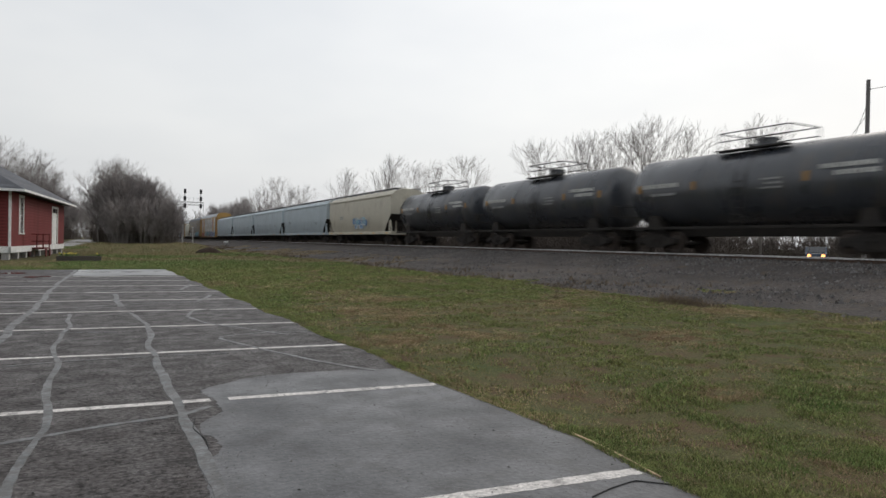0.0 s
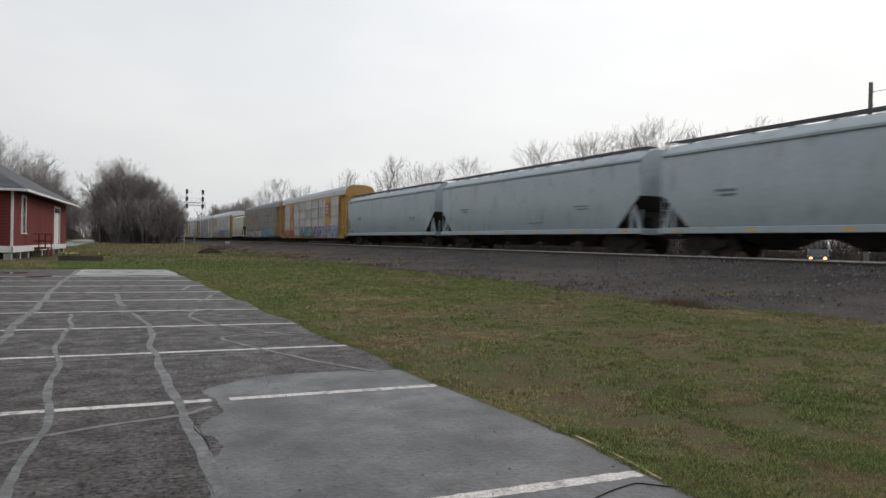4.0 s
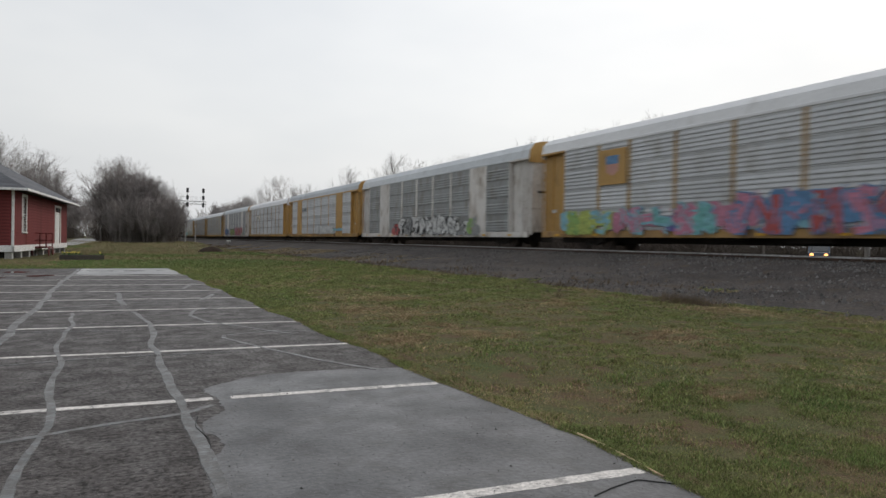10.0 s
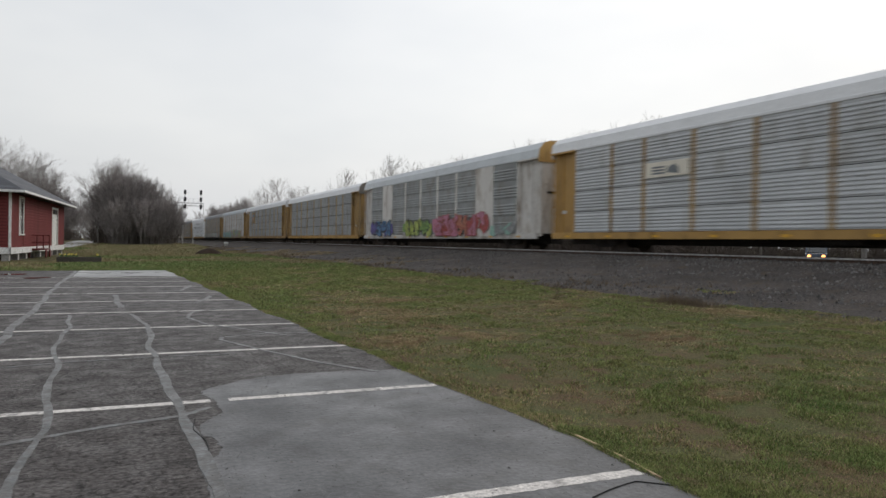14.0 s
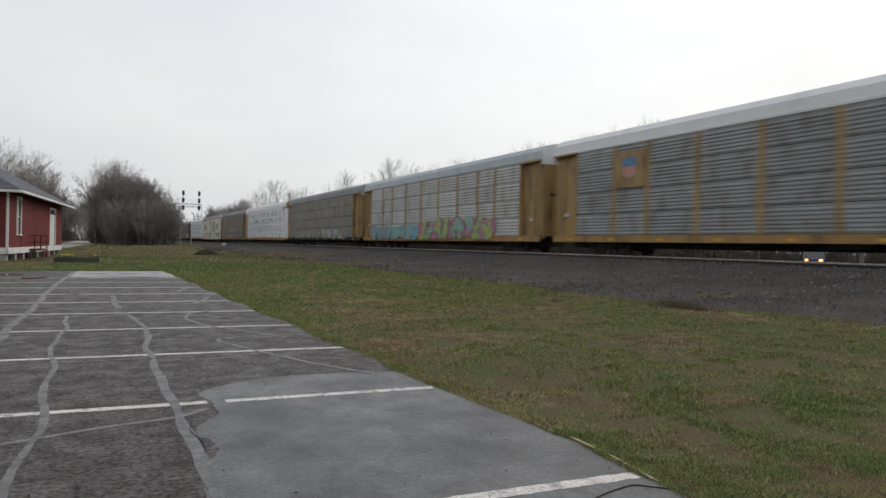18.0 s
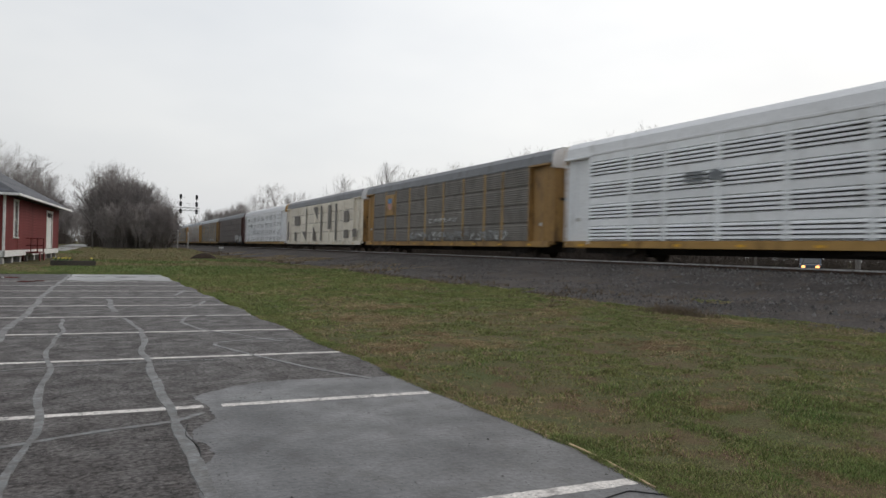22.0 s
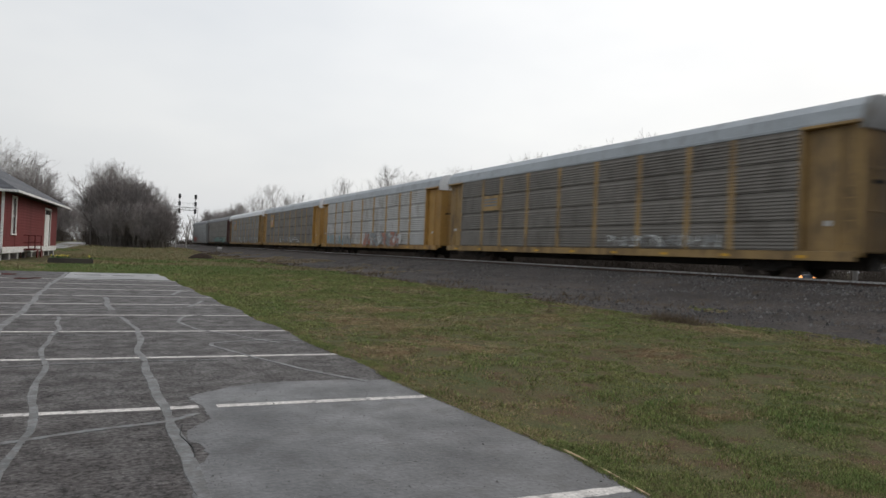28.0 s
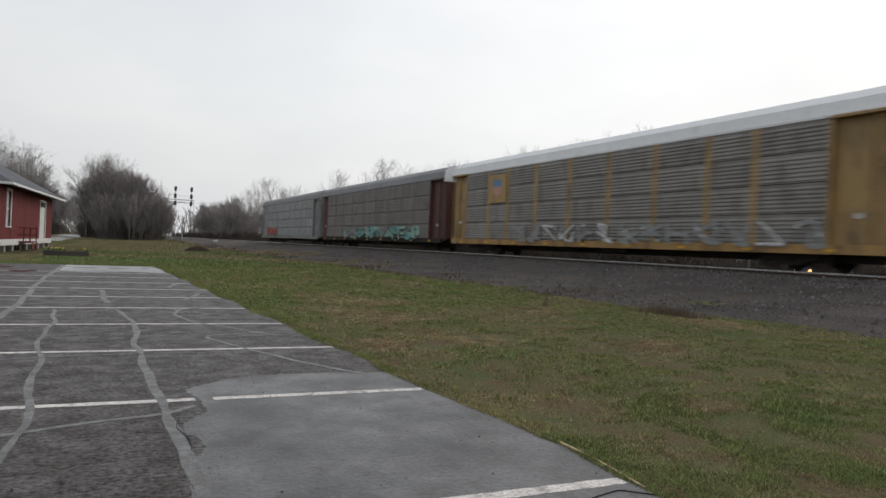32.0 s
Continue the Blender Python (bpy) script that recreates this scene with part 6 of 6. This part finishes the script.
def build_signal():
    sgn = thing("signal_gantry", "grey steel cantilever signal gantry with two tall masts", "railway signal", at=(11.0, 150, 0.1))
    s = Shape()
    for x in (-0.5, 0.5):
        s.tube((x, 0, 0), (x, 0, 8.9), 0.11, n=8)
    for k in range(8):
        s.tube((-0.5, 0, 0.4 + k * 1.05), (0.5, 0, 1.45 + k * 1.05), 0.05, n=6)
    part("tower", s.mesh("tower", SIGNAL_STEEL), sgn, "lattice steel tower")
    s = Shape()
    for z in (8.6, 9.2):
        for y in (-0.4, 0.4):
            s.tube((-2.4, y, z), (6.8, y, z), 0.05, n=6)
    for k in range(9):
        x = -2.3 + k
        s.tube((x, -0.4, 8.6), (x + 1, -0.4, 9.2), 0.03, n=5)
        s.tube((x, -0.4, 9.2), (x, 0.4, 9.2), 0.03, n=5)
        s.tube((x, -0.4, 9.2), (x, -0.4, 10.1), 0.02, n=5)
    s.tube((-2.3, -0.4, 10.1), (6.7, -0.4, 10.1), 0.02, n=5)
    part("beam", s.mesh("beam", SIGNAL_STEEL), sgn, "trussed cantilever beam with a handrail")
    part("hanger", Shape().tube((6.75, -0.4, 6.6), (6.75, -0.4, 9.2), 0.05, n=6).tube((5.6, -0.4, 6.65), (6.75, -0.4, 6.65), 0.05, n=6).mesh("hanger", SIGNAL_STEEL), sgn, "hanging service cage frame")
    for x in (3.0, 6.2):
        m = part("mast", Shape().tube((x, -0.4, 7.6), (x, -0.4, 12.0), 0.06, n=8).mesh("mast", SIGNAL_STEEL), sgn)
        for z in (11.5, 9.95, 8.4):
            h = Shape().box(x - 0.25, x + 0.25, -0.66, -0.5, z - 0.48, z + 0.48, 0.05)
            for k in range(3):
                h.tube((x, -0.95, z - 0.3 + k * 0.3), (x, -0.66, z - 0.3 + k * 0.3), 0.12, n=10)
            part("signal_head", h.mesh("signal_head", SIGNAL_BLACK), m, "black three-lens signal head")


build_signal()


# ---- bare trees and brush ----
def limbs(rng, base, way, length, radius, levels, out, spread=0.55, kids=(1, 2), rise=0.10):
    """Tapered limbs from a base, forking to fine twigs that reach up; out gathers (start, end, radius, radius)."""
    pos, d = Vector(base), Vector(way).normalized()
    parts = 4 if levels > 1 else 3
    for k in range(parts):
        d = (d + Vector((rng.gauss(0, 0.09), rng.gauss(0, 0.09), rng.gauss(rise, 0.05)))).normalized()
        q = pos + d * (length / parts)
        r0, r1 = radius * (1 - 0.6 * k / parts), radius * (1 - 0.6 * (k + 1) / parts)
        out.append((pos.copy(), q.copy(), r0, r1))
        pos = q
        if levels > 0 and (k >= 1 or levels < 3):
            for i in range(rng.randint(*kids) if k < parts - 1 else kids[1] + 1):
                u = d.orthogonal().normalized()
                u.rotate(Matrix.Rotation(rng.uniform(0, 6.283), 3, d))
                s = (d + u * spread * rng.uniform(0.6, 1.4)).normalized()
                limbs(rng, pos, s, length * rng.uniform(0.42, 0.68), r1 * rng.uniform(0.5, 0.72), levels - 1, out, spread, kids, rise)


def limb_mesh(name, segs, material, least):
    vs, fs = [], []
    for a, b, r0, r1 in segs:
        d = (b - a)
        if d.length < 1e-6:
            continue
        u = d.orthogonal().normalized()
        w = d.normalized().cross(u)
        n = 6 if r0 > 0.09 else 3
        k = len(vs)
        for p, r in ((a, max(r0, least)), (b, max(r1, least))):
            for i in range(n):
                t = 6.2832 * i / n
                vs.append(tuple(p + u * (r * math.cos(t)) + w * (r * math.sin(t))))
        fs += [(k + i, k + (i + 1) % n, k + n + (i + 1) % n, k + n + i) for i in range(n)]
    me = bpy.data.meshes.new(name)
    me.from_pydata(vs, [], fs)
    me.materials.append(material)
    return me


def make_tree(seed, height, least=0.012, spread=0.5, label="tall bare deciduous tree without leaves"):
    """A straight trunk, limbs that fan out and up from a third of its height, and a haze of twigs."""
    rng = random.Random(seed)
    segs = []
    pos, d, n = Vector((0, 0, -0.1)), Vector((rng.uniform(-0.04, 0.04), rng.uniform(-0.04, 0.04), 1)), 12
    fork = rng.randint(5, 7)
    for k in range(n):
        f = k / n
        d = (d + Vector((rng.gauss(0, 0.05), rng.gauss(0, 0.05), 0.05))).normalized()
        q = pos + d * height * 0.86 / n
        segs.append((pos.copy(), q.copy(), height * 0.013 * (1 - 0.85 * f), height * 0.013 * (1 - 0.85 * (f + 1 / n))))
        pos = q
        if k >= 3:
            for i in range(1 if k < fork else 2):
                a = rng.uniform(0, 6.283)
                out = Vector((math.cos(a), math.sin(a), 0)) * spread * rng.uniform(0.8, 1.5) * (1.25 - 0.6 * f)
                limbs(rng, pos, d + out, height * (0.40 * (1 - f) + 0.13) * rng.uniform(0.75, 1.1), height * 0.0065 * (1.1 - f), 2, segs, 0.6, (0, 2), 0.06)
    t = thing("bare_tree", label, "tree")
    part("trunk", limb_mesh("trunk", [s for s in segs if s[2] > height * 0.0035], BARK, least), t, "grey trunk and main limbs")
    part("crown", limb_mesh("crown", [s for s in segs if s[2] <= height * 0.0035], TWIG, least), t, "open crown of fine bare twigs")
    return t


def make_shrub(seed, height, least=0.012):
    rng = random.Random(seed)
    segs = []
    for k in range(6):
        a, r = rng.uniform(0, 6.28), rng.uniform(0, 0.16) * height
        segs.append((Vector((0, 0, -0.15)), Vector((r * math.cos(a), r * math.sin(a), -0.05)), 0.03, 0.03))
        limbs(rng, (r * math.cos(a), r * math.sin(a), -0.05), (0.12 * math.cos(a), 0.12 * math.sin(a), 1), height * rng.uniform(0.42, 0.7), 0.03 * height / 5, 3, segs, 0.45, (1, 2), 0.09)
    t = thing("leafless_shrub", "dense leafless brown shrub", "shrub")
    part("trunk", limb_mesh("trunk", [s for s in segs if s[2] > 0.02], BARK, least), t)
    part("crown", limb_mesh("crown", [s for s in segs if s[2] <= 0.02], SHRUB, least), t, "tangle of brown twigs")
    return t


def placed(ob, x, y, turn, size):
    c = copy_thing(ob, pose(x, y, ground_height(x, y) - 0.05, 0, 0, turn))
    c.scale = (size, size, size)
    return c


def build_trees():
    rng = random.Random(21)
    kinds = [make_tree(s, 14, 0.010, sp) for s, sp in ((1, 0.46), (2, 0.40), (3, 0.54), (4, 0.44))]
    bushes = [make_shrub(s, 5, 0.010) for s in (11, 12, 13)]
    # the trees across the track, near to far
    rows = ((41, 55.4, 11.5), (41.5, 52.2, 11.2), (41, 48.2, 10.8), (40.5, 43.0, 11.1), (41.5, 41.2, 11.0), (41, 38.6, 10.2), (41, 30.9, 9.5), (43, 50.6, 10.2), (42, 76, 11.8), (40, 80, 11.3), (42, 92, 12.2), (41, 100, 13.7), (43, 108, 11.6), (40, 121, 13.9), (44, 128, 12.0), (41, 150, 12.6), (40, 168, 16.2), (44, 182, 14.4), (41, 205, 15.3), (45, 222, 16.2), (42, 250, 16.2), (50, 280, 17.1))
    for i, (x, y, h) in enumerate(rows):
        placed(kinds[i % 4], x, y, rng.uniform(0, 360), h / 14.0)
    # the clump in front of the far end of the track, and the trees behind the depot
    for x, y, h in ((-1.6, 101, 10.6), (-0.2, 104, 10.9), (1.2, 100, 10.2), (2.6, 103, 9.6), (4.0, 100, 9.0), (5.4, 102, 8.4), (6.6, 99, 7.2), (0.4, 108, 10.2), (3.4, 109, 9.2), (-7.2, 104, 8.3), (-8.6, 100, 9.9), (-10.2, 106, 11.2), (-12.5, 101, 12.4), (-14.6, 106, 12.6), (-16.6, 102, 13.6), (-8.0, 113, 9.3), (-11.2, 118, 11.7), (-9.4, 122, 10.9), (-13.4, 115, 12.0), (-18, 110, 12.5), (-21, 104, 12.0)):
        placed(kinds[rng.randrange(4)], x, y, rng.uniform(0, 360), h / 14.0)
    for i in range(46):
        x, y = rng.uniform(0.2, 6.6), rng.uniform(95, 106)
        placed(bushes[i % 3], x, y, rng.uniform(0, 360), rng.uniform(0.75, 1.5) * (1.0 if x < 4.2 else 0.8))
    for i in range(22):
        x, y = (rng.uniform(-1.6, 1.2), rng.uniform(112, 160)) if i % 2 else (rng.uniform(-15, -8.5), rng.uniform(112, 140))
        placed(bushes[i % 3], x, y, rng.uniform(0, 360), rng.uniform(1.2, 1.9))
    for i in range(10):
        x, y = rng.uniform(6.8, 8.6), rng.uniform(108, 146)
        placed(bushes[i % 3], x, y, rng.uniform(0, 360), rng.uniform(0.45, 0.75))
    for i in range(40):
        x, y = (rng.uniform(-13.5, -7.4), rng.uniform(100, 128)) if i % 2 else (rng.uniform(-22, -7.2), rng.uniform(97, 122))
        placed(bushes[i % 3], x, y, rng.uniform(0, 360), rng.uniform(0.8, 1.5))
    for i in range(40):
        y = 40 + 230 * rng.random()
        x = rng.uniform(30, 46)
        if 0.48 < y / x < 0.84:
            continue
        placed(bushes[i % 3], x, y, rng.uniform(0, 360), rng.uniform(0.5, 0.95) * (1.35 if y > 120 else 1))
    # the thicket behind the signal and on both sides of the line beyond it
    for i in range(54):
        x, y = (rng.uniform(6.5, 15.5), rng.uniform(172, 215)) if i % 2 else (rng.uniform(27.5, 38), rng.uniform(150, 250))
        if i % 5 == 0:
            placed(kinds[i % 4], x, y, rng.uniform(0, 360), rng.uniform(0.62, 0.84) * (0.75 if i % 2 else 1))
        else:
            placed(bushes[i % 3], x, y, rng.uniform(0, 360), rng.uniform(1.3, 2.0) * (0.7 if i % 2 else 1))
    # dense low growth round the feet of the clump
    for i in range(40):
        x, y = rng.uniform(-0.6, 7.4), rng.uniform(93, 98)
        placed(bushes[i % 3], x, y, rng.uniform(0, 360), rng.uniform(0.45, 0.95))
    # the wood that closes the view where the lane bends away
    for i in range(14):
        y = rng.uniform(167, 200)
        placed(bushes[i % 3], y * rng.uniform(-0.085, -0.012), y, rng.uniform(0, 360), rng.uniform(1.2, 1.8))
    for ob in kinds + bushes:
        for o in (*ob.children_recursive, ob):
            bpy.data.objects.remove(o)
    # low brush thickens the strip across the track and the ground under the trees
    segs = []
    for i in range(7000):
        f = rng.random()
        if f < 0.72:
            x, y = 29 + 22 * rng.random() ** 1.3, -15 + 330 * rng.random() ** 1.35
            if 0.50 < y / x < 0.82 or (48 < x < 66 and y < 62):
                x, y = rng.uniform(70, 86), rng.uniform(28, 74)
            h = rng.uniform(1.2, 3.6) * (1 if y > 30 else 0.6)
        else:
            x, y = rng.uniform(-30, 9), rng.uniform(100, 240)
            if abs(x + 5.5) < 3.2:
                continue
            h = rng.uniform(1.5, 4.2)
        b = Vector((x, y, ground_height(x, y)))
        for k in range(8):
            e = b + Vector((rng.gauss(0, 0.7), rng.gauss(0, 0.7), h * rng.uniform(0.4, 1)))
            m = b.lerp(e, 0.45) + Vector((rng.gauss(0, 0.2), rng.gauss(0, 0.2), 0.1))
            segs += [(b, m, 0.035, 0.022), (m, e, 0.022, 0.012)]
            for j in range(2):
                segs.append((m.lerp(e, 0.3 + 0.3 * j), e + Vector((rng.gauss(0, 0.5), rng.gauss(0, 0.5), rng.uniform(-0.6, 0.3))), 0.016, 0.01))
    tagged(new("brush", limb_mesh("brush", segs, DARKBRUSH, 0.015)), "low tangled leafless brush", "brush", kind="stuff")
    # far woods close the view along the line and round about
    segs = []
    for i in range(1700):
        a = rng.uniform(0, 6.283)
        r = rng.uniform(260, 420)
        x, y = r * math.cos(a), r * math.sin(a)
        if abs(x - TRACK_X) < 4.5:
            continue
        h = rng.uniform(9, 17)
        b = Vector((x, y, 0))
        for k in range(9):
            e = b + Vector((rng.gauss(0, 2.6), rng.gauss(0, 2.6), h * rng.uniform(0.55, 1)))
            m = b.lerp(e, 0.5) + Vector((rng.gauss(0, 0.5), rng.gauss(0, 0.5), 0.4))
            segs += [(b, m, 0.22, 0.14), (m, e, 0.14, 0.07)]
            for j in range(3):
                segs.append((m.lerp(e, 0.3 + 0.2 * j), e + Vector((rng.gauss(0, 1.6), rng.gauss(0, 1.6), rng.uniform(-2, 1))), 0.08, 0.05))
    tagged(new("far_woods", limb_mesh("far_woods", segs, TWIG, 0.03)), "far belt of bare grey-brown woods", "woods", kind="stuff")


build_trees()


def build_brush():
    """Dead weeds on the foot of the bank."""
    rng = random.Random(31)
    s = Shape()
    for i in range(2600):
        y = 10 + 110 * rng.random() ** 1.3
        x = rng.uniform(12.0, 14.6) if rng.random() < 0.7 else rng.uniform(9, 16.5)
        if noise.noise(Vector((x * 0.5, y * 0.22, 4))) < 0.05:
            continue
        z = bank_height(x, y) - 0.02
        for k in range(5):
            h, a = rng.uniform(0.06, 0.22), rng.uniform(0, 6.28)
            r = rng.uniform(0.02, 0.25)
            w = 0.006 + 0.0003 * y
            s.add([(x - w, y, z), (x + w, y, z), (x + r * math.cos(a), y + r * math.sin(a), z + h)], [(0, 1, 2)])
    # a clump of dead stalks on the foot of the bank
    for i in range(900):
        x, y = 12.2 + rng.gauss(0, 0.28), 11.3 + rng.gauss(0, 0.55)
        z, h, a, r = bank_height(x, y) - 0.02, rng.uniform(0.08, 0.30), rng.uniform(0, 6.28), rng.uniform(0.02, 0.16)
        s.add([(x - 0.007, y, z), (x + 0.007, y, z), (x + r * math.cos(a), y + r * math.sin(a), z + h)], [(0, 1, 2)])
    tagged(new("dead_weeds", s.mesh("dead_weeds", DRYBRUSH)), "dead brown weeds along the foot of the bank", "weeds", kind="stuff")


build_brush()


# ---- beyond the track ----
def build_pole():
    x, y = 36.0, 20.9
    z = ground_height(x, y)
    p = thing("utility_pole", "weathered wooden utility pole with sagging wires", "utility pole", at=(x, y, z))
    part("shaft", Shape().tube((0, 0, -0.1), (0.02, 0, 10.45), 0.14, 0.10, 12).mesh("shaft", POLE, smooth=True), p)
    s = Shape()
    for z1, r in ((9.9, 0.05), (9.2, 0.05)):
        s.tube((0.1, 0, z1), (0.22, 0, z1 + 0.08), r, n=8)
    part("insulator", s.mesh("insulator", WHITE_TRIM), p)

    def wire(a, b, sag, r=0.012):
        s = Shape()
        a, b = Vector(a), Vector(b)
        q = [a.lerp(b, i / 14) - Vector((0, 0, sag * 4 * (i / 14) * (1 - i / 14))) for i in range(15)]
        for u, v in zip(q, q[1:]):
            s.tube(u, v, r, n=4, caps=False)
        part("wire", s.mesh("wire", CABLE), p, "thin black wire")
    wire((0.2, 0, 9.98), (8, -24, 12.5), 0.5, 0.016)
    wire((0, 0, 9.2), (1.5, 4.6, 0.0), 0.0)
    wire((0, 0, 8.6), (3.0, 9.0, 0.2), 0.0)


build_pole()


def build_side_road():
    s = Shape()
    s.box(50, 57, 30, 66, 0.05, 0.19)
    tagged(new("road", s.mesh("side_road", ROAD)), "wet grey side road beyond the track", "road", kind="structure")


build_side_road()


def build_vehicle():
    """A car waiting beyond the track with its headlights on, nose towards the lot."""
    at = Vector((62.0, 40.6, 0.12))
    v = thing("parked_car", "dark car with its headlights on beyond the track", "car", at=tuple(at), turn=math.degrees(math.atan2(at.y, at.x)) - 90)
    # own axes: nose towards -y
    prof = [(-2.3, 0.35), (-2.35, 0.72), (-2.2, 0.98), (-1.1, 1.1), (-0.45, 1.62), (1.1, 1.66), (1.9, 1.2), (2.3, 1.1), (2.35, 0.4)]
    body = part("body", Shape().cross(prof, -0.92, 0.92).mesh("body", CAR_PAINT), v, "dark car body")
    part("windscreen", Shape().cross([(-1.12, 1.12), (-0.47, 1.64), (-0.45, 1.61), (-1.08, 1.1)], -0.78, 0.78).moved(dy=-0.02, dz=0.015).mesh("windscreen", GLASS), body)
    part("grille", Shape().box(-0.45, 0.45, -2.38, -2.33, 0.5, 0.72, 0.01).mesh("grille", SIGNAL_BLACK), body)
    part("bumper", Shape().box(-0.93, 0.93, -2.42, -2.3, 0.34, 0.5, 0.03).mesh("bumper", BLACK_STEEL), body)
    for x in (-0.60, 0.60):
        h = part("headlight", Shape().tube((x, -2.30, 0.76), (x, -2.42, 0.76), 0.19, n=14).mesh("headlight", CHROME), v, "round lit headlight")
        part("lens", Shape().tube((x, -2.42, 0.76), (x, -2.45, 0.76), 0.17, n=14).mesh("lens", LAMP_WARM), h, "glowing warm lens")
        for y in (-1.45, 1.45):
            w = part("wheel", Shape().lathe([(-0.1, 0.2), (-0.1, 0.33), (0.1, 0.33), (0.1, 0.2)], axis_y=False, n=18).moved(x * 1.34, y, 0.33).mesh("wheel", TYRE), v)
            part("rim", Shape().tube((x * 1.34 - 0.105, y, 0.33), (x * 1.34 + 0.105, y, 0.33), 0.19, n=14).mesh("rim", CHROME), w)


build_vehicle()


# ---- what moves: the whole train, from the far end towards the lot and past it, at about 22 m a second ----
def gone(t):
    """How far the train has come by then; it slackens a little at the middle."""
    u = (t - 16) / 16
    return -345.89 * (u + 1) + 0.535 * (u * u - 1) - 1.846 * (u ** 3 + 1)


def motions():
    for car, middle in CARS:
        walk(car, [(2.0 * k, pose(TRACK_X, middle + gone(2.0 * k), RAIL_TOP)) for k in range(17)])


motions()
